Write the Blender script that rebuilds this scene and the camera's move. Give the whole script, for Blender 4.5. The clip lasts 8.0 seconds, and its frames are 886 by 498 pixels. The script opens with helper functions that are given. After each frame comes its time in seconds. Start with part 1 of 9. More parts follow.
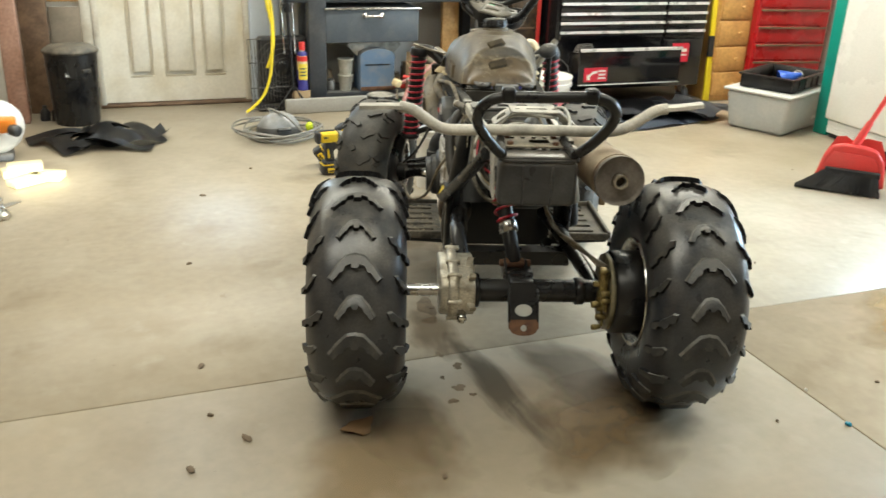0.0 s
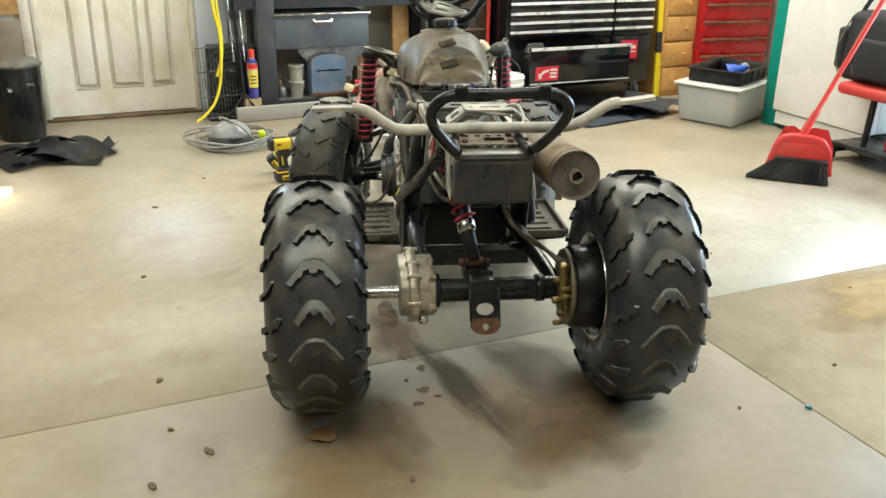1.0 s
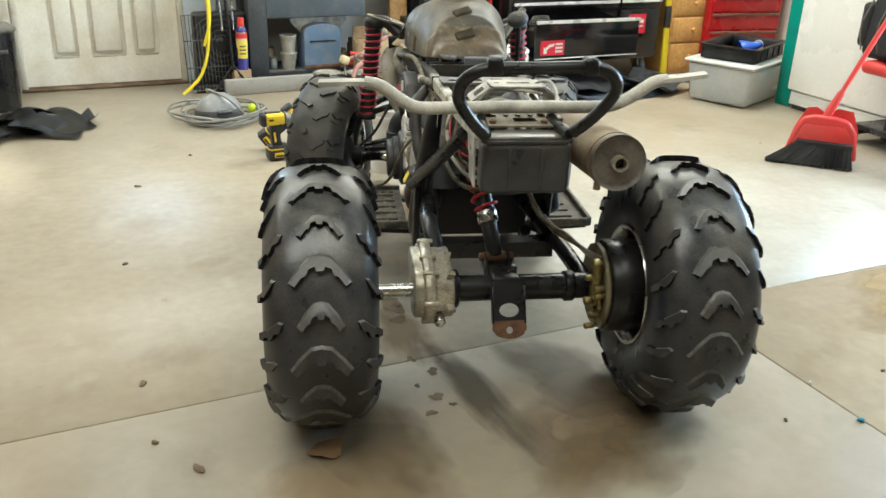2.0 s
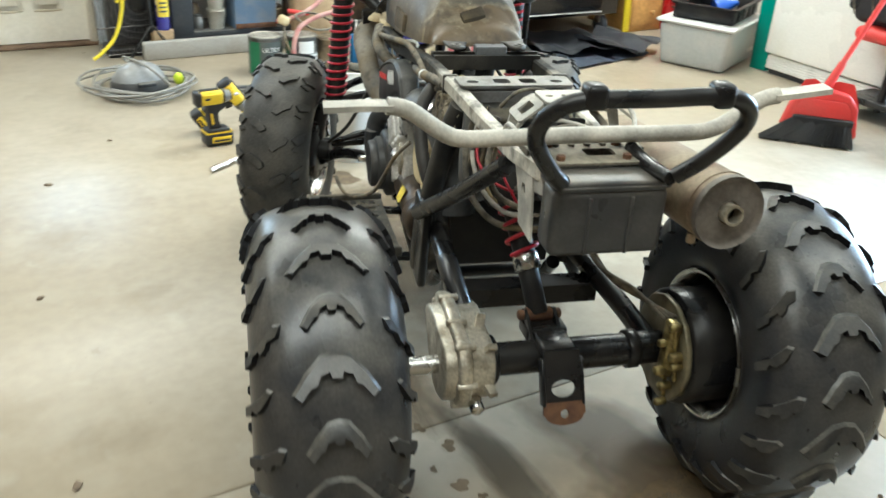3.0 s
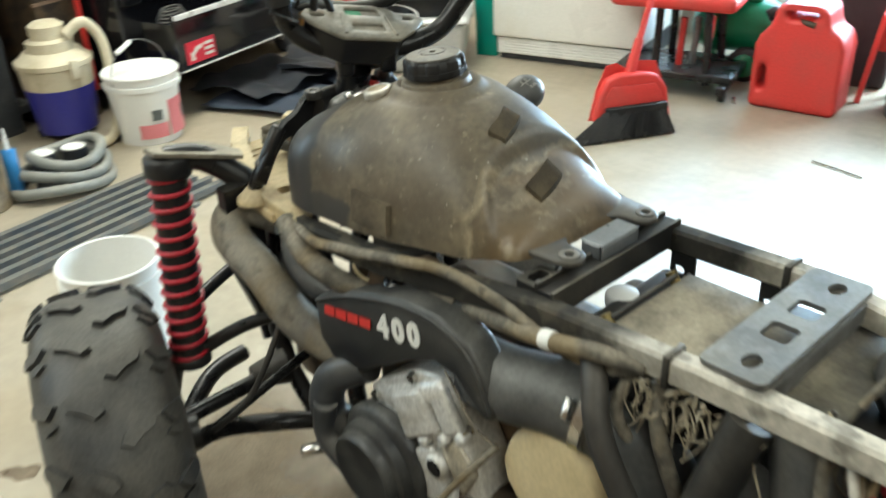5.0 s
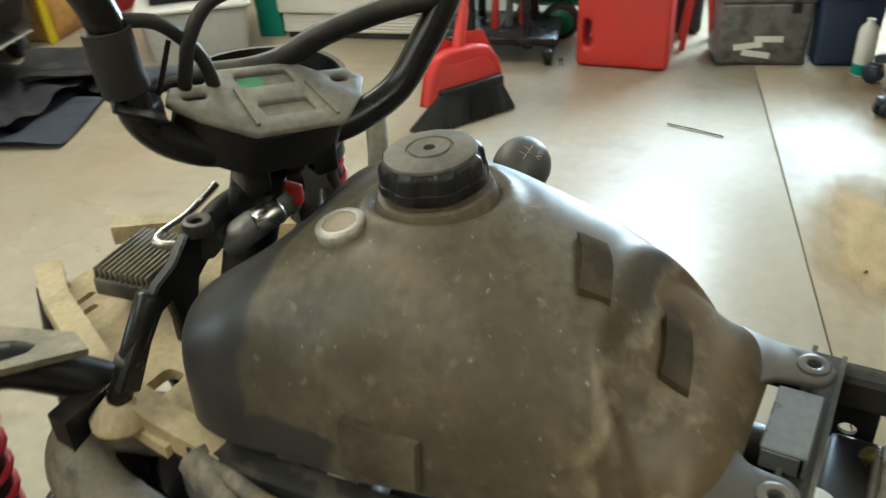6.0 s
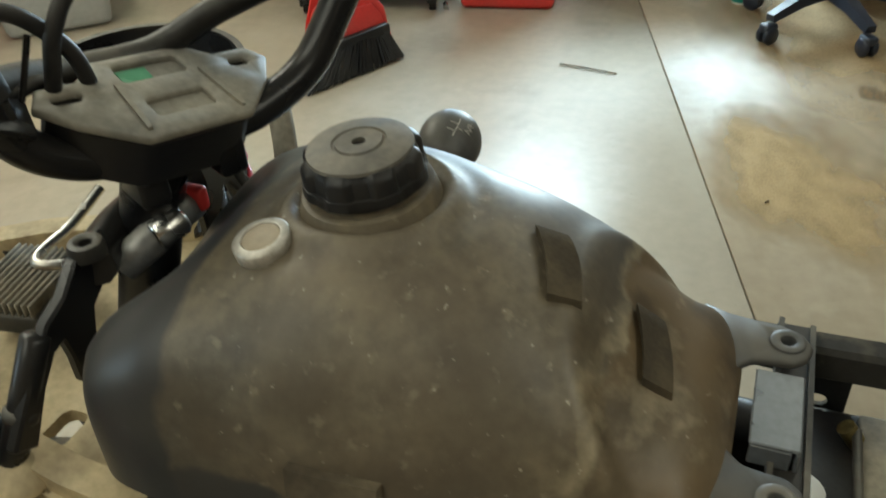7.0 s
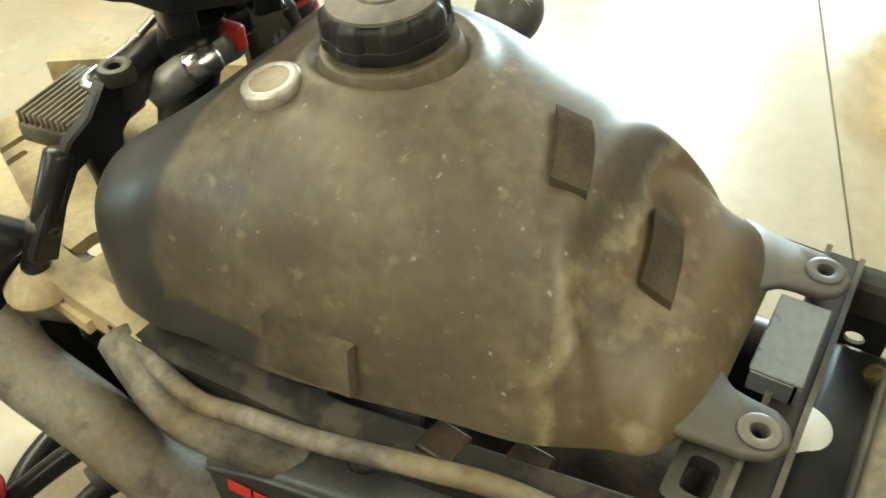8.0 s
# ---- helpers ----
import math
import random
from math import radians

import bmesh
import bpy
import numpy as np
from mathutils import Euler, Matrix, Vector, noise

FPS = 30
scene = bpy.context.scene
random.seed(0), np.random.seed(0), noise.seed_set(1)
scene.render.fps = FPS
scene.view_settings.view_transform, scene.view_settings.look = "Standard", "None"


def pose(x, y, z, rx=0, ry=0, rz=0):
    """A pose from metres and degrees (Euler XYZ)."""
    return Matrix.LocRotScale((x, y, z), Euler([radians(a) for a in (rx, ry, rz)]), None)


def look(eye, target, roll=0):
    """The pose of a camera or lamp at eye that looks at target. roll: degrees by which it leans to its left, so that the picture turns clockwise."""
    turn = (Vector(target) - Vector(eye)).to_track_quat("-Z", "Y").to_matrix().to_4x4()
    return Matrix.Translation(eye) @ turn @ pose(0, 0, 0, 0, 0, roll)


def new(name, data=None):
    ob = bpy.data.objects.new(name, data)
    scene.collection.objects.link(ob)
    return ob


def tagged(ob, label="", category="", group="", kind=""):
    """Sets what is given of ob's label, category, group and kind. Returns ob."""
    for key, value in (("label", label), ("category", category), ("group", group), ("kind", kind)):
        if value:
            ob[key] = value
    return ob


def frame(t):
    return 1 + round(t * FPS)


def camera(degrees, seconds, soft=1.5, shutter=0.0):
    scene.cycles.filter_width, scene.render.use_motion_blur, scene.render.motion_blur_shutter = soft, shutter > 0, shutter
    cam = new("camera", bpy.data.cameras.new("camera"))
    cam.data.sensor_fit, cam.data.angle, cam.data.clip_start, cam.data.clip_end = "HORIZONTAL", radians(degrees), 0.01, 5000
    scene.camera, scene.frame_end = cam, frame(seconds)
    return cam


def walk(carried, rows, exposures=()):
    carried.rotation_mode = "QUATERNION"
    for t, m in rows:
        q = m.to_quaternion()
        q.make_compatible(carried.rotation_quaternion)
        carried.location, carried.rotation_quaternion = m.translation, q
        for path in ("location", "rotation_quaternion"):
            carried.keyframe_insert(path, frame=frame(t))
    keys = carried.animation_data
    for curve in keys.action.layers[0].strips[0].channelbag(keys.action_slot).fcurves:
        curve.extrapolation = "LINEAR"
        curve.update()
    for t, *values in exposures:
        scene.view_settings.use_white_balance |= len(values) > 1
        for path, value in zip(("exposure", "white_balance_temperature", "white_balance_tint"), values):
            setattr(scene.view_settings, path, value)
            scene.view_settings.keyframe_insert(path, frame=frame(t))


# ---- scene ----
cam = camera(54.0, 8.0, shutter=0.4)
PATH = [
    (0, (-0.96, -1.859, 1.274), (-0.284, -0.133, 0.522), 2.2),
    (0.5, (-0.953, -1.86, 1.272), (-0.199, -0.162, 0.533), 0.8),
    (1, (-0.955, -1.85, 1.26), (-0.191, -0.156, 0.52), 1.0),
    (1.5, (-0.949, -1.783, 1.24), (-0.181, -0.097, 0.486), 1.9),
    (1.7, (-0.947, -1.716, 1.224), (-0.169, -0.04, 0.46), 1.9),
    (2.8, (-0.874, -1.155, 1.192), (-0.01, 0.415, 0.305), 4.0),
    (3, (-0.895, -1.017, 1.205), (0.045, 0.499, 0.3), 3.7),
    (3.5, (-0.909, -0.68, 1.211), (0.17, 0.732, 0.294), 2.5),
    (4, (-0.847, -0.301, 1.206), (0.328, 1.001, 0.245), 0.4),
    (4.5, (-0.785, 0.028, 1.199), (0.566, 1.161, 0.256), -0.9),
    (5, (-0.681, 0.317, 1.209), (0.84, 1.2, 0.257), -2.3),
    (5.2, (-0.576, 0.423, 1.187), (0.997, 1.198, 0.225), -3.0),
    (6.3, (-0.239, 0.802, 1.178), (1.411, 0.988, 0.063), -2.5),
    (6.5, (-0.215, 0.825, 1.178), (1.429, 0.903, 0.041), -2.2),
    (7, (-0.212, 0.781, 1.169), (1.395, 0.914, -0.014), -3.3),
    (7.5, (-0.208, 0.722, 1.146), (1.283, 0.984, -0.16), -2.6),
    (8, (-0.19, 0.714, 1.144), (1.213, 1.093, -0.23), -1.8),
]
LIGHTING = [
    (0, 1.84, 6150, 2),
    (1.5, 1.8, 5950, 1),
    (3.0, 2.04, 5500, 0),
    (4.0, 2.10, 5500, 0),
    (5.0, 1.72, 5700, -2),
    (6.5, 0.96, 6100, -2),
    (7.0, 0.87, 6150, -3),
    (7.5, 1.31, 6550, -7),
    (8, 1.92, 6650, -8),
]
walk(cam, [(t, look(eye, target, roll)) for t, eye, target, roll in PATH], LIGHTING)

# ---- light ----
world = bpy.data.worlds.new("world")
scene.world = world
world.use_nodes = True
_wn = world.node_tree.nodes
_sky = _wn.new("ShaderNodeTexSky")
_sky.sky_type = "NISHITA"
_sky.sun_disc = False
_sky.sun_elevation = radians(16)
_sky.sun_rotation = radians(174.3)
world.node_tree.links.new(_sky.outputs[0], _wn["Background"].inputs[0])
_wn["Background"].inputs[1].default_value = 0.12

_sun = bpy.data.lights.new("sun", "SUN")
_sun.energy, _sun.angle, _sun.color = 5.0, radians(1.5), (1.0, 0.95, 0.86)
sun = new("sun", _sun)
sun.matrix_world = look((0.4, -4, 1.153), (0, 0, 0))


def area(name, m, w, h, watts, colour):
    lamp = bpy.data.lights.new(name, "AREA")
    lamp.shape, lamp.size, lamp.size_y, lamp.energy, lamp.color = "RECTANGLE", w, h, watts, colour
    ob = new(name, lamp)
    ob.matrix_world = m
    return ob


WARM, DAY = (1.0, 0.90, 0.76), (0.74, 0.87, 1.0)
# unseen shop lights assumed under the ceiling; the southern pair is added fill
for _u, _v, _p in ((-1.1, 2.2, 20), (2.2, 2.5, 33), (-1.1, -0.8, 15), (2.2, -0.8, 9)):
    area("shop_fill_light", pose(_u, _v, 2.60), 2.4, 0.9, _p, WARM)
# sky in the side window and in the glass of the entry door
area("sky_side_window", look((3.80, 0.42, 1.05), (0, 0.42, 1.05)), 1.44, 0.94, 30, (0.60, 0.79, 1.0))
# lamp added for the floor glare, standing for sunlit ground at the lower panes
area("lower_pane_glare", look((3.79, -0.02, 0.80), (0, -0.02, 0.80)), 0.56, 0.44, 19, (0.86, 0.94, 1.0))
area("sky_door_glass", look((-0.5725, 3.825, 1.48), (-0.5725, 0, 1.48)), 0.54, 0.80, 4.5, DAY)

# ---- materials ----
DUST = (0.33, 0.29, 0.22)


def surf(name, col, rough=0.5, metal=0.0, col2=None, mix=0.5, scale=6.0, grain=150.0, vary=0.07, bump=0.15, dust=0.0, dustcol=DUST, spec=0.5, coat=0.0, alpha=None, sharp=0.12):
    """A surface with stains of a second colour, fine grain, fine relief and dust on what faces up."""
    m = bpy.data.materials.new(name)
    m.use_nodes = True
    nt = m.node_tree
    N, L = nt.nodes, nt.links
    b = N["Principled BSDF"]
    tc = N.new("ShaderNodeTexCoord")
    n1 = N.new("ShaderNodeTexNoise")
    n1.inputs["Scale"].default_value, n1.inputs["Detail"].default_value = scale, 6.0
    n2 = N.new("ShaderNodeTexNoise")
    n2.inputs["Scale"].default_value, n2.inputs["Detail"].default_value = grain, 3.0
    L.new(tc.outputs["Object"], n1.inputs["Vector"])
    L.new(tc.outputs["Object"], n2.inputs["Vector"])
    ramp = N.new("ShaderNodeMapRange")
    ramp.inputs["From Min"].default_value, ramp.inputs["From Max"].default_value = 1 - mix - sharp, 1 - mix + sharp
    L.new(n1.outputs["Fac"], ramp.inputs["Value"])
    mx = N.new("ShaderNodeMix")
    mx.data_type = "RGBA"
    c2 = col2 or tuple(c * 0.7 for c in col)
    mx.inputs["A"].default_value, mx.inputs["B"].default_value = (*col, 1), (*c2, 1)
    L.new(ramp.outputs[0], mx.inputs["Factor"])
    last = mx.outputs["Result"]
    if dust > 0:
        ge = N.new("ShaderNodeNewGeometry")
        sep = N.new("ShaderNodeSeparateXYZ")
        L.new(ge.outputs["Normal"], sep.inputs[0])
        up = N.new("ShaderNodeMapRange")
        up.inputs["From Min"].default_value, up.inputs["From Max"].default_value, up.inputs["To Max"].default_value = -0.1, 0.9, dust
        L.new(sep.outputs["Z"], up.inputs["Value"])
        n3 = N.new("ShaderNodeTexNoise")
        n3.inputs["Scale"].default_value, n3.inputs["Detail"].default_value = 14.0, 8.0
        L.new(tc.outputs["Object"], n3.inputs["Vector"])
        r3 = N.new("ShaderNodeMapRange")
        r3.inputs["From Min"].default_value, r3.inputs["From Max"].default_value = 0.25, 0.65
        L.new(n3.outputs["Fac"], r3.inputs["Value"])
        mu = N.new("ShaderNodeMath")
        mu.operation = "MULTIPLY"
        L.new(up.outputs[0], mu.inputs[0])
        L.new(r3.outputs[0], mu.inputs[1])
        md = N.new("ShaderNodeMix")
        md.data_type = "RGBA"
        md.inputs["B"].default_value = (*dustcol, 1)
        L.new(mu.outputs[0], md.inputs["Factor"])
        L.new(last, md.inputs["A"])
        last = md.outputs["Result"]
    hs = N.new("ShaderNodeHueSaturation")
    mv = N.new("ShaderNodeMapRange")
    mv.inputs["From Min"].default_value, mv.inputs["From Max"].default_value = 0.3, 0.7
    mv.inputs["To Min"].default_value, mv.inputs["To Max"].default_value = 1 - vary, 1 + vary
    L.new(n2.outputs["Fac"], mv.inputs["Value"])
    L.new(mv.outputs[0], hs.inputs["Value"])
    L.new(last, hs.inputs["Color"])
    L.new(hs.outputs[0], b.inputs["Base Color"])
    rr = N.new("ShaderNodeMapRange")
    rr.inputs["From Min"].default_value, rr.inputs["From Max"].default_value = 0.3, 0.7
    rr.inputs["To Min"].default_value, rr.inputs["To Max"].default_value = max(0.03, rough - 0.1), min(1, rough + 0.1)
    L.new(n1.outputs["Fac"], rr.inputs["Value"])
    L.new(rr.outputs[0], b.inputs["Roughness"])
    b.inputs["Metallic"].default_value = metal
    b.inputs["Specular IOR Level"].default_value = spec
    b.inputs["Coat Weight"].default_value = coat
    if bump > 0:
        bp = N.new("ShaderNodeBump")
        bp.inputs["Strength"].default_value, bp.inputs["Distance"].default_value = bump, 0.0009
        L.new(n2.outputs["Fac"], bp.inputs["Height"])
        L.new(bp.outputs[0], b.inputs["Normal"])
    return m


M_LUG = surf("scuffed_tread_rubber", (0.020, 0.021, 0.023), 0.42, col2=(0.050, 0.047, 0.040), mix=0.42, scale=30, grain=220, vary=0.22, bump=0.35, dust=0.35, dustcol=(0.17, 0.15, 0.115))
M_TYRE = surf("tyre_rubber", (0.013, 0.016, 0.023), 0.33, col2=(0.034, 0.034, 0.036), mix=0.42, scale=11, grain=200, vary=0.22, bump=0.4, dust=0.62, dustcol=(0.20, 0.185, 0.155))
# clean rubber made near-black to paint in the shade between the blocks
M_LUGSIDE = surf("shaded_clean_tread_flank", (0.007, 0.007, 0.008), 0.6, col2=(0.013, 0.013, 0.013), mix=0.4, scale=30, grain=220, bump=0.2, spec=0.2)
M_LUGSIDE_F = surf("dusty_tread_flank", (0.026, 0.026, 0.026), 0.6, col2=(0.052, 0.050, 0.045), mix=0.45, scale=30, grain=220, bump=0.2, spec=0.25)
# pale colour that paints a highlight along each block's leading edge
M_LUGEDGE = surf("tread_edge_highlight", (0.075, 0.074, 0.068), 0.38, col2=(0.13, 0.125, 0.11), mix=0.5, scale=40, grain=220, vary=0.2, bump=0.3)
M_TYRE_F = surf("dusty_tyre_rubber", (0.034, 0.035, 0.036), 0.5, col2=(0.075, 0.072, 0.064), mix=0.5, scale=12, grain=200, vary=0.2, bump=0.5, dust=0.45, dustcol=(0.16, 0.145, 0.12), spec=0.3)


def layer(m, src, scale, lo, hi, col, amt, detail=8.0, axis=None, edge=0.0, soft=0.006, ragged=0.10):
    """Lays a colour over src where noise lies between lo and hi, or past a ragged edge along an axis."""
    N, L = m.node_tree.nodes, m.node_tree.links
    tc = N.new("ShaderNodeTexCoord")
    n = N.new("ShaderNodeTexNoise")
    n.inputs["Scale"].default_value, n.inputs["Detail"].default_value = scale, detail
    L.new(tc.outputs["Object"], n.inputs["Vector"])
    val = n.outputs["Fac"]
    if axis:
        sep = N.new("ShaderNodeSeparateXYZ")
        L.new(tc.outputs["Object"], sep.inputs[0])
        ma = N.new("ShaderNodeMath")
        ma.operation = "MULTIPLY_ADD"
        ma.inputs[1].default_value = ragged
        L.new(val, ma.inputs[0])
        L.new(sep.outputs[axis], ma.inputs[2])
        val, lo, hi = ma.outputs[0], edge + ragged / 2 - soft, edge + ragged / 2 + soft
    r = N.new("ShaderNodeMapRange")
    r.inputs["From Min"].default_value, r.inputs["From Max"].default_value, r.inputs["To Max"].default_value = lo, hi, amt
    L.new(val, r.inputs["Value"])
    mx = N.new("ShaderNodeMix")
    mx.data_type = "RGBA"
    if isinstance(col, tuple):
        mx.inputs["B"].default_value = (*col, 1)
    else:
        L.new(col, mx.inputs["B"])
    L.new(r.outputs[0], mx.inputs["Factor"])
    L.new(src, mx.inputs["A"])
    return mx.outputs["Result"]


def RGB_(m, col):
    n = m.node_tree.nodes.new("ShaderNodeRGB")
    n.outputs[0].default_value = (*col, 1)
    return n.outputs[0]


def tank_plastic():
    m = surf("tank_plastic", (0.082, 0.069, 0.048), 0.44, col2=(0.175, 0.142, 0.090), mix=0.54, scale=5, grain=120, vary=0.18, bump=0.12, sharp=0.20)
    b = m.node_tree.nodes["Principled BSDF"]
    src = b.inputs["Base Color"].links[0].from_socket
    src = layer(m, src, 15.0, 0.48, 0.70, (0.27, 0.215, 0.13), 0.55)
    src = layer(m, src, 11.0, 0.46, 0.70, (0.056, 0.043, 0.027), 0.32, 12.0)
    src = layer(m, src, 42.0, 0.52, 0.68, (0.050, 0.038, 0.024), 0.45)
    src = layer(m, src, 19.0, 0.47, 0.64, (0.068, 0.049, 0.028), 0.55, 12.0)
    src = layer(m, src, 7.0, 0.50, 0.62, (0.115, 0.078, 0.040), 0.40, 12.0)
    src = layer(m, src, 75.0, 0.62, 0.72, (0.30, 0.25, 0.17), 0.5, 4.0)
    src = layer(m, src, 150.0, 0.71, 0.76, (0.42, 0.38, 0.30), 0.7, 2.0)
    src = layer(m, src, 3.5, 0.48, 0.60, (0.062, 0.062, 0.060), 0.25)
    # cool grey on the right shoulder: window sheen put into the colour
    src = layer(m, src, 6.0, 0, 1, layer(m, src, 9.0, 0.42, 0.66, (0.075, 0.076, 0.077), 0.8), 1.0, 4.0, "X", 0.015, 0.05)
    rear = layer(m, src, 9.0, 0.30, 0.58, (0.140, 0.094, 0.045), 0.80)
    rear = layer(m, rear, 28.0, 0.56, 0.68, (0.36, 0.30, 0.20), 0.5)
    rear = layer(m, rear, 17.0, 0.51, 0.64, (0.045, 0.033, 0.020), 0.68)
    # pale line that paints the highlight along the scoop's ridge
    ridge_shine = layer(m, src, 30.0, 0.35, 0.60, (0.36, 0.30, 0.19), 0.75)
    rear = layer(m, rear, 20.0, 0, 1, ridge_shine, 1.0, 4.0, "Y", 0.733, 0.003, 0.06)
    src = layer(m, rear, 20.0, 0, 1, src, 1.0, 4.0, "Y", 0.741, 0.004, 0.06)
    patch = layer(m, RGB_(m, (0.048, 0.045, 0.041)), 16.0, 0, 1, src, 1.0, 4.0, "Z", 0.733, 0.003, 0.05)
    src = layer(m, src, 14.0, 0, 1, layer(m, src, 24.0, 0.30, 0.62, (0.25, 0.205, 0.13), 0.6), 0.8, 4.0, "Y", 0.945, 0.02)
    src = layer(m, src, 14.0, 0, 1, patch, 1.0, 4.0, "Y", 0.922, 0.004, 0.05)
    src = layer(m, src, 14.0, 0, 1, (0.034, 0.034, 0.035), 0.94, 4.0, "Y", 0.994, 0.003, 0.035)
    m.node_tree.links.new(src, b.inputs["Base Color"])
    return m


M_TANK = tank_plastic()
M_TANKDARK = surf("tank_plastic_grey", (0.060, 0.060, 0.060), 0.5, col2=(0.115, 0.100, 0.075), mix=0.45, scale=9, grain=90, bump=0.1)
M_FOAM = surf("foam_pad", (0.058, 0.048, 0.034), 0.95, col2=(0.105, 0.085, 0.055), mix=0.45, scale=22, grain=320, vary=0.09, bump=0.5, spec=0.1)
M_BLACK = surf("black_paint", (0.008, 0.008, 0.009), 0.30, col2=(0.020, 0.019, 0.018), mix=0.4, scale=14, grain=200, bump=0.04, dust=0.04, spec=0.40)
M_FRAME = surf("dusty_black_frame", (0.014, 0.014, 0.014), 0.42, col2=(0.045, 0.040, 0.032), mix=0.40, scale=14, grain=180, vary=0.12, dust=0.32, dustcol=(0.36, 0.33, 0.27), spec=0.30)
M_PLASTIC = surf("black_plastic", (0.012, 0.012, 0.014), 0.40, col2=(0.030, 0.028, 0.025), mix=0.4, scale=12, grain=220, dust=0.08, spec=0.30)
M_BOX = surf("worn_grey_plastic", (0.040, 0.043, 0.048), 0.40, col2=(0.082, 0.084, 0.088), mix=0.4, scale=10, grain=200, dust=0.35, spec=0.35)
M_RACK = surf("worn_grey_steel", (0.24, 0.23, 0.20), 0.5, 0.0, col2=(0.55, 0.52, 0.45), mix=0.5, scale=16, grain=200, vary=0.12, dust=0.75, dustcol=(0.52, 0.49, 0.42))
M_ALU = surf("cast_aluminium", (0.64, 0.63, 0.60), 0.38, 0.3, col2=(0.34, 0.31, 0.25), mix=0.36, scale=16, grain=160, vary=0.2, bump=0.3)
M_ALUD = surf("oily_aluminium", (0.50, 0.46, 0.37), 0.40, 0.5, col2=(0.19, 0.155, 0.10), mix=0.42, scale=18, grain=160, vary=0.25, bump=0.3)
M_DULLST = surf("dull_zinc", (0.50, 0.47, 0.41), 0.45, 0.5, col2=(0.30, 0.27, 0.21), mix=0.45, scale=50, grain=220, vary=0.15)
M_BOXL = surf("scuffed_grey_plastic", (0.030, 0.032, 0.036), 0.34, col2=(0.070, 0.070, 0.070), mix=0.42, scale=12, grain=180, vary=0.15, dust=0.35)
M_STEEL = surf("bright_steel", (0.62, 0.61, 0.58), 0.25, 1.0, col2=(0.40, 0.36, 0.30), mix=0.35, scale=20, grain=220)
M_MUFF = surf("dusty_muffler_steel", (0.20, 0.135, 0.085), 0.55, 0.3, col2=(0.33, 0.26, 0.17), mix=0.5, scale=14, grain=140, vary=0.15, dust=0.35)
M_MUFFEND = surf("sooty_muffler_end", (0.17, 0.15, 0.13), 0.6, 0.3, col2=(0.10, 0.085, 0.07), mix=0.45, scale=24, grain=140, vary=0.15, dust=0.2)
M_RUST = surf("rusty_steel", (0.15, 0.075, 0.036), 0.8, 0.2, col2=(0.10, 0.05, 0.03), mix=0.5, scale=40, grain=300, bump=0.4)
M_BRASS = surf("greasy_brass", (0.38, 0.31, 0.13), 0.4, 0.8, col2=(0.16, 0.12, 0.05), mix=0.5, scale=60, grain=300)
M_SPRING = surf("red_spring_paint", (0.42, 0.018, 0.035), 0.35, col2=(0.30, 0.02, 0.03), mix=0.35, scale=20, grain=200)
M_REDP = surf("red_plastic", (0.60, 0.040, 0.034), 0.45, col2=(0.52, 0.055, 0.045), mix=0.4, scale=8, grain=120, bump=0.05)
M_HOSE = surf("dusty_hose_rubber", (0.070, 0.065, 0.055), 0.7, col2=(0.23, 0.205, 0.158), mix=0.47, scale=30, grain=160, vary=0.2, bump=0.35, dust=0.5, spec=0.25)
M_PIPE = surf("dusty_pipe_rubber", (0.125, 0.118, 0.105), 0.6, col2=(0.25, 0.225, 0.175), mix=0.5, scale=9, grain=180, vary=0.12, bump=0.25, dust=0.5, spec=0.30)
M_HOSEB = surf("black_hose_rubber", (0.022, 0.022, 0.023), 0.5, col2=(0.05, 0.045, 0.04), mix=0.4, scale=16, grain=200, dust=0.25, spec=0.30)
M_BEIGE = surf("yellowed_plastic", (0.66, 0.55, 0.33), 0.45, col2=(0.52, 0.42, 0.22), mix=0.4, scale=9, grain=150)
M_YELTAG = surf("yellow_label", (0.75, 0.60, 0.06), 0.5, mix=0.3)
M_WHITE = surf("white_plastic", (0.76, 0.75, 0.71), 0.38, col2=(0.68, 0.66, 0.60), mix=0.3, scale=5, grain=100, vary=0.02, bump=0.03)
M_DUSTY = surf("dusty_bracket_steel", (0.20, 0.175, 0.13), 0.7, 0.1, col2=(0.07, 0.06, 0.045), mix=0.48, scale=26, grain=150, vary=0.15, bump=0.3, dust=0.55, dustcol=(0.42, 0.37, 0.27))
M_GREYST = surf("grey_bracket_steel", (0.17, 0.17, 0.17), 0.40, 0.4, col2=(0.09, 0.085, 0.075), mix=0.45, scale=22, grain=160, vary=0.12, dust=0.55, dustcol=(0.38, 0.36, 0.31))
M_FOOT = surf("muddy_plastic", (0.030, 0.028, 0.025), 0.55, col2=(0.115, 0.100, 0.075), mix=0.48, scale=26, grain=140, vary=0.25, bump=0.6, dust=0.35, spec=0.30)
M_ENGD = surf("oily_dark_metal", (0.035, 0.028, 0.022), 0.4, 0.4, col2=(0.09, 0.06, 0.035), mix=0.5, scale=22, grain=200, bump=0.3, spec=0.40)
M_DUCT = surf("blue_grey_duct_rubber", (0.032, 0.035, 0.039), 0.42, col2=(0.072, 0.072, 0.070), mix=0.5, scale=12, grain=160, vary=0.15, dust=0.55, dustcol=(0.19, 0.185, 0.165))
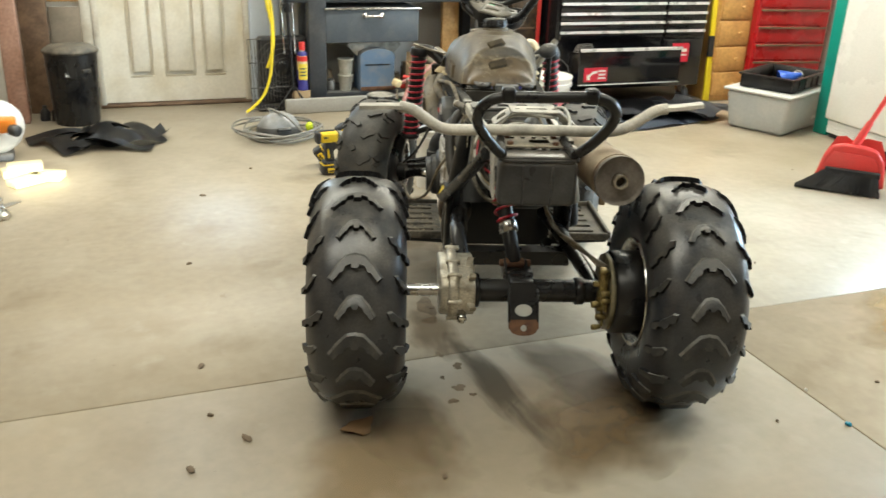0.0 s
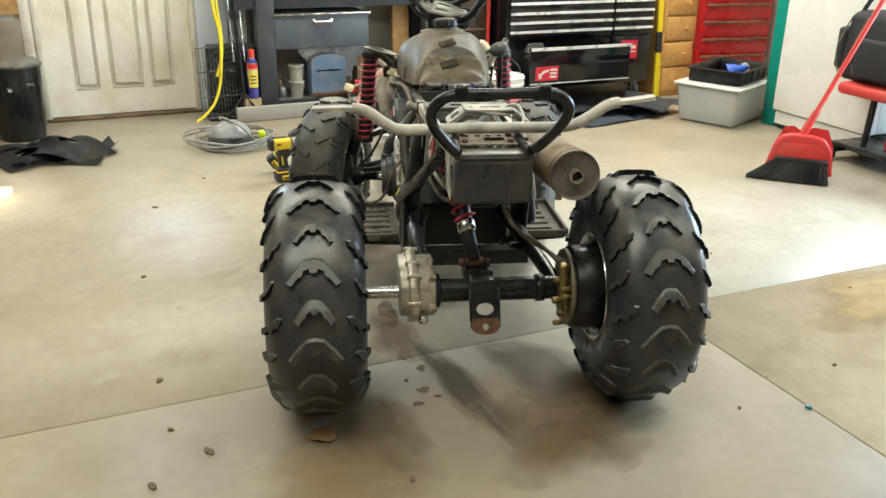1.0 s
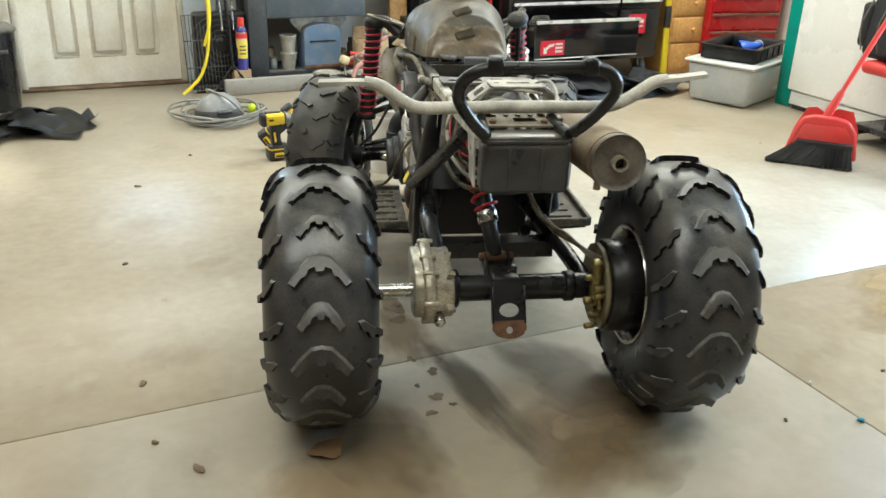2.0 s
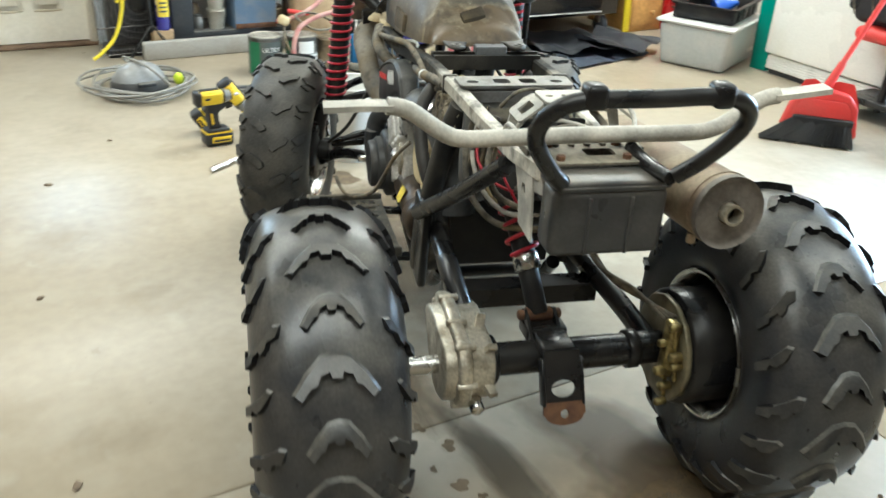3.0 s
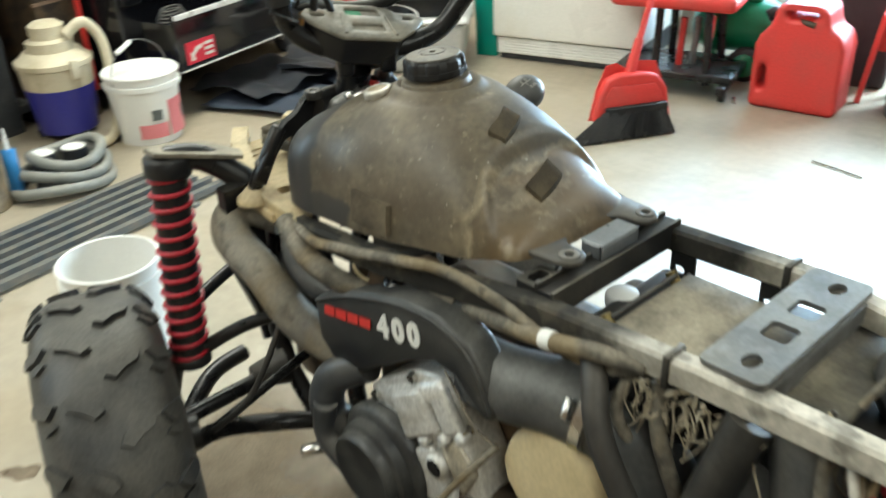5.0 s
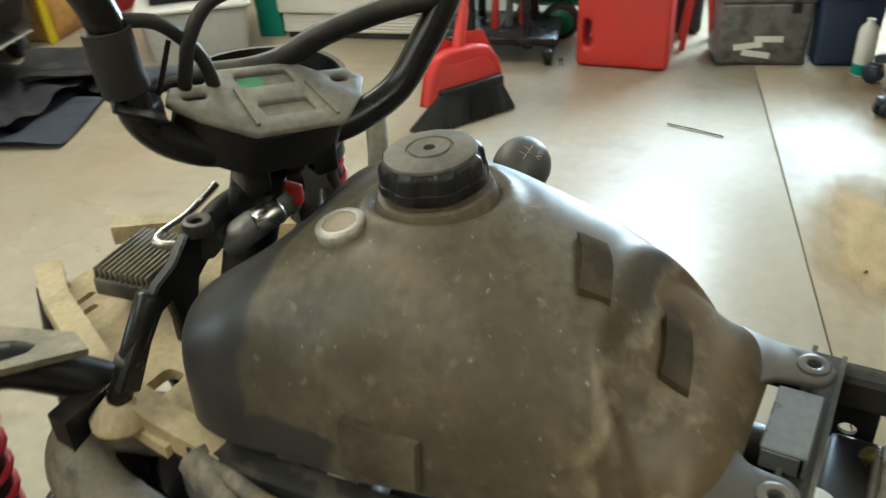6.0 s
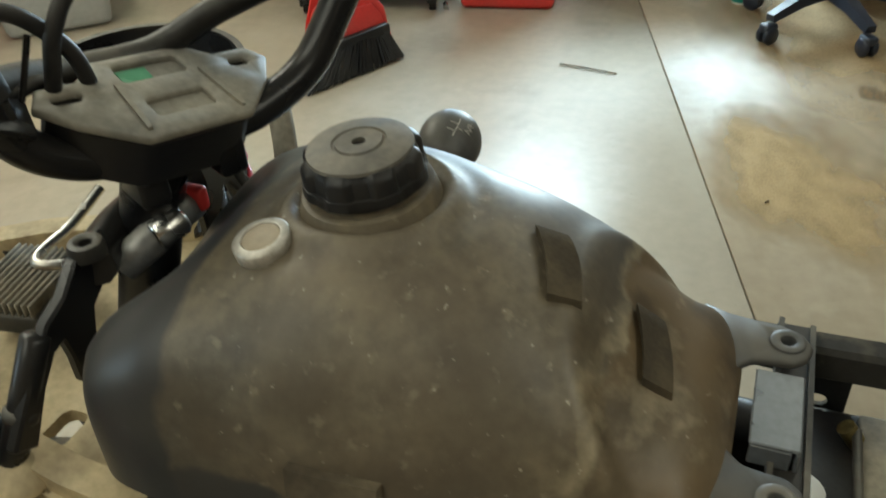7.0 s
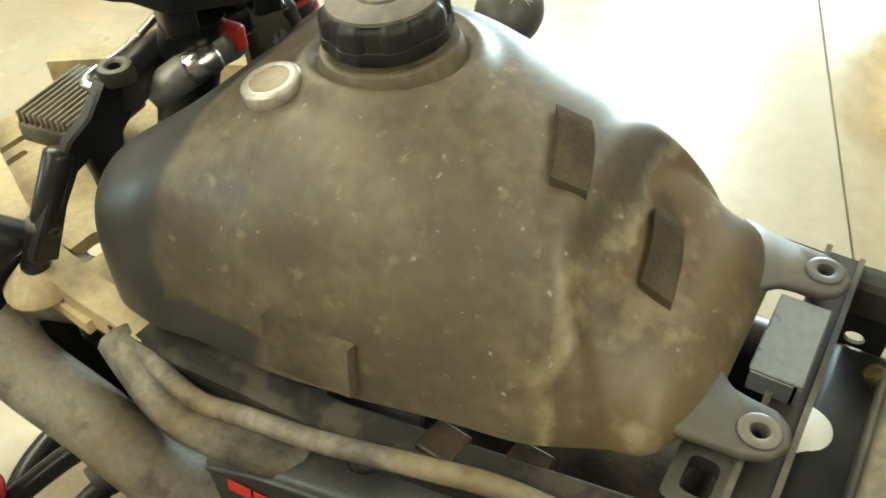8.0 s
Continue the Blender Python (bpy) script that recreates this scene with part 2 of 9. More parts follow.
for _m in (M_PIPE, M_HOSE):
    _b = _m.node_tree.nodes["Principled BSDF"]
    _src = layer(_m, _b.inputs["Base Color"].links[0].from_socket, 10.0, 0.50, 0.62, (0.21, 0.15, 0.065), 0.55)
    _src = layer(_m, _src, 34.0, 0.55, 0.68, (0.035, 0.030, 0.024), 0.6)
    _m.node_tree.links.new(_src, _b.inputs["Base Color"])
M_OILPLATE = surf("oily_tan_plate", (0.24, 0.21, 0.13), 0.4, 0.3, col2=(0.11, 0.09, 0.05), mix=0.5, scale=20, grain=160, vary=0.15)


def rail_paint():
    """Black paint under dried mud that thins out towards the front."""
    m = surf("muddy_rail", (0.37, 0.345, 0.285), 0.65, col2=(0.58, 0.545, 0.465), mix=0.5, scale=22, grain=170, vary=0.12, bump=0.35, dust=0.85, dustcol=(0.68, 0.64, 0.56), spec=0.12)
    b = m.node_tree.nodes["Principled BSDF"]
    src = layer(m, b.inputs["Base Color"].links[0].from_socket, 26.0, 0.52, 0.64, (0.06, 0.055, 0.047), 0.6)
    front = layer(m, RGB_(m, (0.020, 0.019, 0.017)), 34.0, 0.50, 0.62, (0.095, 0.082, 0.060), 0.62)
    front = layer(m, front, 7.0, 0.50, 0.62, (0.010, 0.010, 0.010), 0.7)
    src = layer(m, src, 12.0, 0, 1, front, 0.97, 6.0, "Y", 0.47, 0.06, 0.22)
    m.node_tree.links.new(src, b.inputs["Base Color"])
    return m


M_RAIL = rail_paint()
M_DUSTD = surf("dark_dusty_plastic", (0.035, 0.033, 0.027), 0.6, col2=(0.12, 0.105, 0.07), mix=0.45, scale=18, grain=160, vary=0.15, dust=0.4, spec=0.25)
M_MUD = surf("dried_mud", (0.36, 0.315, 0.225), 0.9, col2=(0.22, 0.185, 0.13), mix=0.5, scale=30, grain=200, vary=0.15)
M_GREENLCD = surf("green_display", (0.10, 0.30, 0.16), 0.3, mix=0.3)

# ---- mesh tools ----


def thing(name, label, category, m=None, group="", kind=""):
    ob = new(name)
    ob.empty_display_size = 0.05
    if m is not None:
        ob.matrix_world = m
    return tagged(ob, label, category, group, kind)


def mesh_of(name, bm, mat, angle=52):
    bmesh.ops.recalc_face_normals(bm, faces=bm.faces[:])
    me = bpy.data.meshes.new(name)
    for f in bm.faces:
        f.smooth = True
    bm.to_mesh(me)
    bm.free()
    me.set_sharp_from_angle(angle=radians(angle))
    me.materials.append(mat)
    return me


def part(name, bm, mat, parent=None, label="", m=None, angle=52):
    ob = new(name, mesh_of(name, bm, mat, angle))
    if parent is not None:
        ob.parent = parent
    if m is not None:
        ob.matrix_basis = m
    if label:
        tagged(ob, label)
    return ob


def solid(name, bm, mat, label, category, m=None, group="", kind="", angle=52):
    ob = part(name, bm, mat, None, "", m, angle)
    return tagged(ob, label, category, group, kind)


def BM():
    return bmesh.new()


def box(bm, c, s, m=None, bev=0.0, seg=2, taper=None):
    """A box of size s centred at c, turned by m about its centre; taper scales its top in x and y."""
    mat = Matrix.Translation(c) @ (m or Matrix.Identity(4))
    vs = []
    for z in (-0.5, 0.5):
        k = taper if (taper and z > 0) else (1, 1)
        for x, y in ((-0.5, -0.5), (0.5, -0.5), (0.5, 0.5), (-0.5, 0.5)):
            vs.append(bm.verts.new(mat @ Vector((x * s[0] * k[0], y * s[1] * k[1], z * s[2]))))
    fs = [bm.faces.new([vs[i] for i in q]) for q in ((3, 2, 1, 0), (4, 5, 6, 7), (0, 1, 5, 4), (1, 2, 6, 5), (2, 3, 7, 6), (3, 0, 4, 7))]
    if bev > 0:
        es = list({e for f in fs for e in f.edges})
        bmesh.ops.bevel(bm, geom=es, offset=min(bev, 0.45 * min(s)), segments=seg, affect="EDGES", profile=0.5)
    return bm


def curve(pts, n=6, closed=False):
    """Points of a smooth line through pts."""
    P = [Vector(p) for p in pts]
    if len(P) < 3:
        return P
    out = []
    last = len(P) if closed else len(P) - 1
    for i in range(last):
        if closed:
            a, b, c, d = P[i - 1], P[i], P[(i + 1) % len(P)], P[(i + 2) % len(P)]
        else:
            a, b, c, d = P[max(i - 1, 0)], P[i], P[i + 1], P[min(i + 2, len(P) - 1)]
        for k in range(n):
            t = k / n
            out.append(0.5 * (2 * b + (c - a) * t + (2 * a - 5 * b + 4 * c - d) * t * t + (3 * b - a - 3 * c + d) * t**3))
    if not closed:
        out.append(P[-1])
    return out


def sweep(bm, line, section, up=None, closed=False, scales=None):
    """A closed section (x across, y up) carried along a line of points."""
    line = [Vector(p) for p in line]
    n = len(line)
    rings = []
    ref = Vector(up) if up else None
    prev = None
    for i, p in enumerate(line):
        d = (line[(i + 1) % n] - line[i - 1]) if closed else (line[min(i + 1, n - 1)] - line[max(i - 1, 0)])
        d.normalize()
        if ref is not None:
            side = d.cross(ref)
        elif prev is None:
            side = d.cross(Vector((0, 0, 1)) if abs(d.z) < 0.9 else Vector((0, 1, 0)))
        else:
            side = prev - d * prev.dot(d)
        side.normalize()
        prev = side
        top = side.cross(d)
        k = scales[i] if scales else 1.0
        rings.append([bm.verts.new(p + side * (x * k) + top * (y * k)) for x, y in section])
    m = len(section)
    for i in range(n if closed else n - 1):
        a, b = rings[i], rings[(i + 1) % n]
        for j in range(m):
            bm.faces.new((a[j], a[(j + 1) % m], b[(j + 1) % m], b[j]))
    if not closed:
        bm.faces.new(rings[0][::-1])
        bm.faces.new(rings[-1])
    return bm


def circle(r, seg=10):
    return [(r * math.cos(2 * math.pi * k / seg), r * math.sin(2 * math.pi * k / seg)) for k in range(seg)]


def tube(bm, pts, r, seg=10, n=6, closed=False, straight=False, scales=None):
    line = [Vector(p) for p in pts] if straight else curve(pts, n, closed)
    return sweep(bm, line, circle(r, seg), closed=closed, scales=scales)


def bar(bm, pts, w, h, up=(0, 0, 1), n=6, straight=True):
    line = [Vector(p) for p in pts] if straight else curve(pts, n)
    return sweep(bm, line, [(-w / 2, -h / 2), (w / 2, -h / 2), (w / 2, h / 2), (-w / 2, h / 2)], up=up)


def lathe(bm, prof, m=None, seg=32, a0=0.0, a1=360.0):
    """Turns a profile of (radius, height) about z, then places it by m."""
    m = m or Matrix.Identity(4)
    full = abs(a1 - a0 - 360) < 1e-6
    cols = []
    for k in range(seg if full else seg + 1):
        a = radians(a0 + (a1 - a0) * k / seg)
        cols.append([bm.verts.new(m @ Vector((max(r, 1e-5) * math.cos(a), max(r, 1e-5) * math.sin(a), h))) for r, h in prof])
    for k in range(len(cols) if full else len(cols) - 1):
        a, b = cols[k], cols[(k + 1) % len(cols)]
        for j in range(len(prof) - 1):
            bm.faces.new((a[j], b[j], b[j + 1], a[j + 1]))
    bmesh.ops.remove_doubles(bm, verts=[v for c in cols for v in (c[0], c[-1])], dist=1e-4)
    return bm


def along(p0, p1):
    """The pose that takes z onto the way from p0 to p1, with its origin at p0."""
    d = Vector(p1) - Vector(p0)
    return Matrix.Translation(p0) @ d.to_track_quat("Z", "Y").to_matrix().to_4x4()


def rod(bm, p0, p1, r, seg=16, r1=None, bev=0.0):
    l = (Vector(p1) - Vector(p0)).length
    r1 = r if r1 is None else r1
    b = min(bev, 0.4 * l)
    prof = [(0, 0), (r - b, 0), (r, b), (r1, l - b), (r1 - b, l), (0, l)] if b > 0 else [(0, 0), (r, 0), (r1, l), (0, l)]
    return lathe(bm, prof, along(p0, p1), seg)


def ring(cx, cy, rx, ry=None, seg=16):
    ry = rx if ry is None else ry
    return [(cx + rx * math.cos(2 * math.pi * k / seg), cy + ry * math.sin(2 * math.pi * k / seg)) for k in range(seg)]


def rrect(cx, cy, w, h, r=0.005, seg=3):
    out = []
    for sx, sy, a in ((1, 1, 0), (-1, 1, 90), (-1, -1, 180), (1, -1, 270)):
        for k in range(seg + 1):
            t = radians(a + 90 * k / seg)
            out.append((cx + sx * (w / 2 - r) + r * math.cos(t), cy + sy * (h / 2 - r) + r * math.sin(t)))
    return out


def plate(bm, outer, thick, m=None, holes=()):
    """A flat plate with holes in the xy plane, thickened along z, placed by m."""
    m = m or Matrix.Identity(4)
    tmp = bmesh.new()
    edges = []
    for loop in (outer, *holes):
        vs = [tmp.verts.new((x, y, 0)) for x, y in loop]
        edges += [tmp.edges.new((vs[i], vs[(i + 1) % len(vs)])) for i in range(len(vs))]
    bmesh.ops.triangle_fill(tmp, edges=edges, use_beauty=True, use_dissolve=False)
    tmp.verts.index_update()
    low = [bm.verts.new(m @ Vector((v.co.x, v.co.y, 0))) for v in tmp.verts]
    top = [bm.verts.new(m @ Vector((v.co.x, v.co.y, thick))) for v in tmp.verts]
    for f in tmp.faces:
        ids = [v.index for v in f.verts]
        bm.faces.new([top[i] for i in ids])
        bm.faces.new([low[i] for i in ids[::-1]])
    for e in tmp.edges:
        if len(e.link_faces) == 1:
            a, b = (v.index for v in e.verts)
            bm.faces.new((low[a], low[b], top[b], top[a]))
    tmp.free()
    return bm


def coil(bm, p0, p1, R, r, turns, seg=8, per=14):
    """A coil spring from p0 to p1."""
    m = along(p0, p1)
    l = (Vector(p1) - Vector(p0)).length
    n = int(turns * per)
    line = [m @ Vector((R * math.cos(2 * math.pi * turns * k / n), R * math.sin(2 * math.pi * turns * k / n), l * k / n)) for k in range(n + 1)]
    return sweep(bm, line, circle(r, seg))


def axes(o, x, y):
    """A pose with its origin at o, its x axis along x and its y axis nearly along y."""
    x = Vector(x).normalized()
    z = x.cross(Vector(y)).normalized()
    y = z.cross(x)
    m = Matrix((x, y, z)).transposed().to_4x4()
    m.translation = o
    return m


def bevel_sharp(bm, off, seg=1):
    """Rounds the edges at which the faces really turn."""
    bmesh.ops.recalc_face_normals(bm, faces=bm.faces[:])
    es = [e for e in bm.edges if len(e.link_faces) == 2 and e.calc_face_angle(0) > 0.5]
    bmesh.ops.bevel(bm, geom=es, offset=off, segments=seg, affect="EDGES", profile=0.5)

# ---- structure ----
U0, U1, V0, V1, H = -3.2, 3.85, -4.3, 3.80, 2.75


def concrete():
    m = surf("sealed_concrete", (0.404, 0.353, 0.271), 0.36, col2=(0.335, 0.284, 0.206), mix=0.45, scale=1.6, grain=26, vary=0.07, bump=0.03, sharp=0.25, spec=0.36)
    nt = m.node_tree
    N, L = nt.nodes, nt.links
    b = N["Principled BSDF"]
    src = b.inputs["Base Color"].links[0].from_socket
    tc = N.new("ShaderNodeTexCoord")
    for sc, lo, hi, col, amt in ((0.9, 0.44, 0.64, (0.430, 0.357, 0.241), 0.4), (5.5, 0.52, 0.70, (0.464, 0.417, 0.331), 0.45), (2.4, 0.58, 0.72, (0.249, 0.185, 0.103), 0.40), (3.3, 0.60, 0.72, (0.172, 0.129, 0.077), 0.35), (38.0, 0.70, 0.78, (0.138, 0.112, 0.086), 0.5), (9.0, 0.62, 0.8, (0.499, 0.456, 0.370), 0.5)):
        n = N.new("ShaderNodeTexNoise")
        n.inputs["Scale"].default_value, n.inputs["Detail"].default_value = sc, 7.0
        L.new(tc.outputs["Object"], n.inputs["Vector"])
        r = N.new("ShaderNodeMapRange")
        r.inputs["From Min"].default_value, r.inputs["From Max"].default_value, r.inputs["To Max"].default_value = lo, hi, amt
        L.new(n.outputs["Fac"], r.inputs["Value"])
        mx = N.new("ShaderNodeMix")
        mx.data_type = "RGBA"
        mx.inputs["B"].default_value = (*col, 1)
        L.new(r.outputs[0], mx.inputs["Factor"])
        L.new(src, mx.inputs["A"])
        src = mx.outputs["Result"]
    L.new(src, b.inputs["Base Color"])
    return m


M_FLOOR = concrete()
M_JOINT = surf("dirty_joint", (0.20, 0.15, 0.09), 0.9, mix=0.4, grain=200)
M_WALL = surf("painted_wall", (0.62, 0.60, 0.55), 0.6, col2=(0.54, 0.50, 0.42), mix=0.4, scale=1.5, grain=80, vary=0.04, bump=0.08)
# unseen walls and ceiling, toned down to cut bounced light
M_WALLD = surf("unseen_dark_wall", (0.24, 0.17, 0.11), 0.75, col2=(0.17, 0.115, 0.07), mix=0.5, scale=3, grain=60, vary=0.12, bump=0.1)
M_CEIL = surf("ceiling_board", (0.48, 0.46, 0.41), 0.8, mix=0.3, scale=1.5, grain=60, vary=0.04)
M_DOOR = surf("dirty_white_door_paint", (0.74, 0.70, 0.60), 0.45, col2=(0.62, 0.56, 0.43), mix=0.42, scale=4, grain=60, vary=0.05, bump=0.05)
M_GROOVE = surf("groove_tan", (0.50, 0.44, 0.32), 0.7, mix=0.4, grain=120)
M_TRIM = surf("white_trim_paint", (0.70, 0.66, 0.56), 0.5, col2=(0.55, 0.48, 0.36), mix=0.35, scale=8, grain=90)
M_OSB = surf("raw_wood_panel", (0.50, 0.31, 0.12), 0.7, col2=(0.36, 0.20, 0.07), mix=0.5, scale=14, grain=60, vary=0.2, bump=0.2)
M_OLDWOOD = surf("brown_old_wood", (0.17, 0.105, 0.06), 0.65, col2=(0.10, 0.06, 0.035), mix=0.5, scale=10, grain=70, vary=0.2, bump=0.2)


def quad(m, w, d):
    return [m @ Vector(p) for p in ((0, 0, 0), (w, 0, 0), (w, d, 0), (0, d, 0))]


floor = new("floor", mesh_of("floor", box(BM(), ((U0 + U1) / 2, (V0 + V1) / 2, -0.11), (U1 - U0 + 0.4, V1 - V0 + 0.4, 0.2)), M_JOINT))
tagged(floor, "tan sealed concrete garage floor with saw-cut joints and stains", "floor", kind="structure")
JV, JU, GAP = 0.275, 0.805, 0.0019
for a, b, c, d in ((U0, U1, JV + GAP, V1), (U0, JU - GAP, V0, JV - GAP), (JU + GAP, U1, V0, JV - GAP)):
    part("slab", box(BM(), ((a + b) / 2, (c + d) / 2, -0.006), (b - a, d - c, 0.012), bev=0.0025, seg=1), M_FLOOR, floor)


def wall(name, c, s, mat=M_WALL, label="painted garage wall"):
    return solid(name, box(BM(), c, s), mat, label, "wall", kind="structure")


T = 0.12
D0, D1, DH = -1.03, -0.115, 2.05
wall("wall_north_west", ((U0 + D0) / 2, V1 + T / 2, H / 2), (D0 - U0, T, H))
wall("wall_north_east", ((D1 + U1) / 2, V1 + T / 2, H / 2), (U1 - D1, T, H))
wall("wall_north_head", ((D0 + D1) / 2, V1 + T / 2, (DH + H) / 2), (D1 - D0, T, H - DH))
wall("wall_west", (U0 - T / 2, (V0 + V1) / 2, H / 2), (T, V1 - V0 + 2 * T, H), M_WALLD, "unseen garage wall, brown and dark to cut bounced light")
# east wall with a side window
W0, W1, WZ0, WZ1 = -0.32, 1.16, 0.55, 1.55
wall("wall_east_north", (U1 + T / 2, (W1 + V1 + T) / 2, H / 2), (T, V1 + T - W1, H))
wall("wall_east_south", (U1 + T / 2, (V0 - T + W0) / 2, H / 2), (T, W0 - V0 + T, H))
wall("wall_east_sill", (U1 + T / 2, (W0 + W1) / 2, WZ0 / 2), (T, W1 - W0, WZ0))
wall("wall_east_head", (U1 + T / 2, (W0 + W1) / 2, (WZ1 + H) / 2), (T, W1 - W0, H - WZ1))
# unseen south wall; its small high opening is assumed, to let the low sun in
_o0, _o1, _z0, _z1 = -0.93, -0.37, 1.84, 2.06
wall("wall_south_west", ((U0 + _o0) / 2, V0 - T / 2, H / 2), (_o0 - U0, T, H), M_WALLD, "unseen garage wall, brown and dark to cut bounced light")
wall("wall_south_east", ((_o1 + U1) / 2, V0 - T / 2, H / 2), (U1 - _o1, T, H), M_WALLD, "unseen garage wall, brown and dark to cut bounced light")
wall("wall_south_sill", ((_o0 + _o1) / 2, V0 - T / 2, _z0 / 2), (_o1 - _o0, T, _z0), M_WALLD, "unseen garage wall, brown and dark to cut bounced light")
wall("wall_south_head", ((_o0 + _o1) / 2, V0 - T / 2, (_z1 + H) / 2), (_o1 - _o0, T, H - _z1), M_WALLD, "unseen garage wall, brown and dark to cut bounced light")
solid("ceiling", box(BM(), ((U0 + U1) / 2, (V0 + V1) / 2, H + 0.05), (U1 - U0 + 2 * T, V1 - V0 + 2 * T, 0.1)), M_CEIL, "plain pale ceiling board over the garage", "ceiling", kind="structure")
M_GROUND = surf("driveway", (0.30, 0.28, 0.25), 0.85, mix=0.4, scale=0.5, grain=12)
solid("ground", box(BM(), (0, 0, -0.32), (400, 400, 0.2)), M_GROUND, "grey ground outside the garage", "ground", kind="structure")


M_FROST = surf("frosted_glass", (0.75, 0.77, 0.78), 0.5, mix=0.3, scale=3, grain=90, vary=0.03)


def window(name, m, w, h, nx, nz, clear, label):
    """A window of nx by nz frosted panes."""
    t = thing(name, label, "window", m, kind="structure")
    f = 0.05
    b = BM()
    plate(b, [(-w / 2, 0), (w / 2, 0), (w / 2, h), (-w / 2, h)], 0.05, pose(0, 0.025, 0, 90, 0, 0), [rrect(-w / 2 + w / nx * (i + 0.5), h / nz * (k + 0.5), w / nx - f, h / nz - f, 0.003) for i in range(nx) for k in range(nz)])
    part("window_frame", b, M_TRIM, t)
    for i in range(nx):
        for k in range(nz):
            if (i, k) != clear:
                part("pane", box(BM(), (-w / 2 + w / nx * (i + 0.5), 0, h / nz * (k + 0.5)), (w / nx - f + 0.004, 0.006, h / nz - f + 0.004)), M_FROST, t)
    return t


window("window_1", Matrix.Translation((U1 + T / 2, (W0 + W1) / 2, WZ0)) @ pose(0, 0, 0, 0, 0, 90), W1 - W0, WZ1 - WZ0, 4, 3, None, "white framed side window with frosted panes")


def entry_door():
    d = thing("door_1", "dirty white panelled entry door, closed, with scuffs", "door", Matrix.Translation((0, V1 + 0.02, 0)), kind="structure")
    w = D1 - D0 - 0.07
    cx = (D0 + D1) / 2
    # slab with three tall moulded panels below a lite
    pan = [(-0.200, 0.140), (0.030, 0.190), (0.240, 0.140)]
    b = BM()
    holes = [rrect(cx + x, 0.535, pw, 0.71, 0.006) for x, pw in pan] + [rrect(cx, 1.48, 0.56, 0.84, 0.006)]
    outer = [(cx - w / 2, 0.02), (cx + w / 2, 0.02), (cx + w / 2, 2.0), (cx - w / 2, 2.0)]
    mface = Matrix.Translation((0, 0, 0)) @ pose(0, 0, 0, 90, 0, 0)
    plate(b, outer, 0.012, mface, holes)
    part("slab", b, M_DOOR, d)
    b = BM()
    box(b, (cx, 0.022, 0.52), (w, 0.02, 1.0))
    part("core", b, M_DOOR, d)
    for x, pw in pan:
        b = BM()
        box(b, (cx + x, 0.001, 0.535), (pw - 0.04, 0.022, 0.67), bev=0.010, seg=2)
        part("raised_panel", b, M_DOOR, d)
        # darker tan line along the panel's lower edge
        b = BM()
        box(b, (cx + x, -0.0125, 0.178), (pw - 0.01, 0.004, 0.010), bev=0.001, seg=1)
        part("groove_line", b, M_GROOVE, d)
    b = BM()
    for c, s in (((cx, 0, 1.07), (0.6, 0.03, 0.03)), ((cx, 0, 1.89), (0.6, 0.03, 0.03)), ((cx - 0.285, 0, 1.48), (0.03, 0.03, 0.8)), ((cx + 0.285, 0, 1.48), (0.03, 0.03, 0.8)), ((cx, 0, 1.48), (0.015, 0.02, 0.8)), ((cx, 0, 1.48), (0.55, 0.02, 0.015))):
        box(b, c, s, bev=0.003, seg=1)
    part("lite_frame", b, M_DOOR, d)
    for x, s in ((D0 + 0.018, 0.034), (D1 - 0.018, 0.034)):
        b = BM()
        box(b, (x, 0.0, 1.03), (s, 0.10, 2.06), bev=0.003, seg=1)
        part("jamb", b, M_TRIM, d)
    b = BM()
    box(b, (cx, -0.01, 0.008), (D1 - D0, 0.12, 0.016), bev=0.004, seg=1)
    part("threshold", b, M_OLDWOOD, d)
    b = BM()
    box(b, (D0 - 0.03, -0.035, 1.03), (0.06, 0.02, 2.06), bev=0.003, seg=1)
    part("casing", b, M_TRIM, d)
    return d


entry_door()

# oil, dirt and some painted shade on the slab
M_OIL = surf("oil_stain", (0.12, 0.085, 0.05), 0.35, col2=(0.22, 0.17, 0.11), mix=0.5, scale=20, grain=80)
M_DIRT = surf("dirt_bits", (0.20, 0.15, 0.10), 0.9, mix=0.5, grain=200)


def blot(bm, u, v, r, stretch=1.0, turn=0.0, seed=0):
    rnd = random.Random(seed)
    n = 22
    ph = [rnd.uniform(0, 6.28) for _ in range(4)]
    c, s = math.cos(radians(turn)), math.sin(radians(turn))
    vs = []
    for k in range(n):
        a = 2 * math.pi * k / n
        q = r * (1 + 0.22 * math.sin(2 * a + ph[0]) + 0.16 * math.sin(3 * a + ph[1]) + 0.12 * math.sin(5 * a + ph[2]))
        x, y = q * math.cos(a), q * stretch * math.sin(a)
        vs.append(bm.verts.new((u + x * c - y * s, v + x * s + y * c, 0.0008)))
    bm.faces.new(vs)


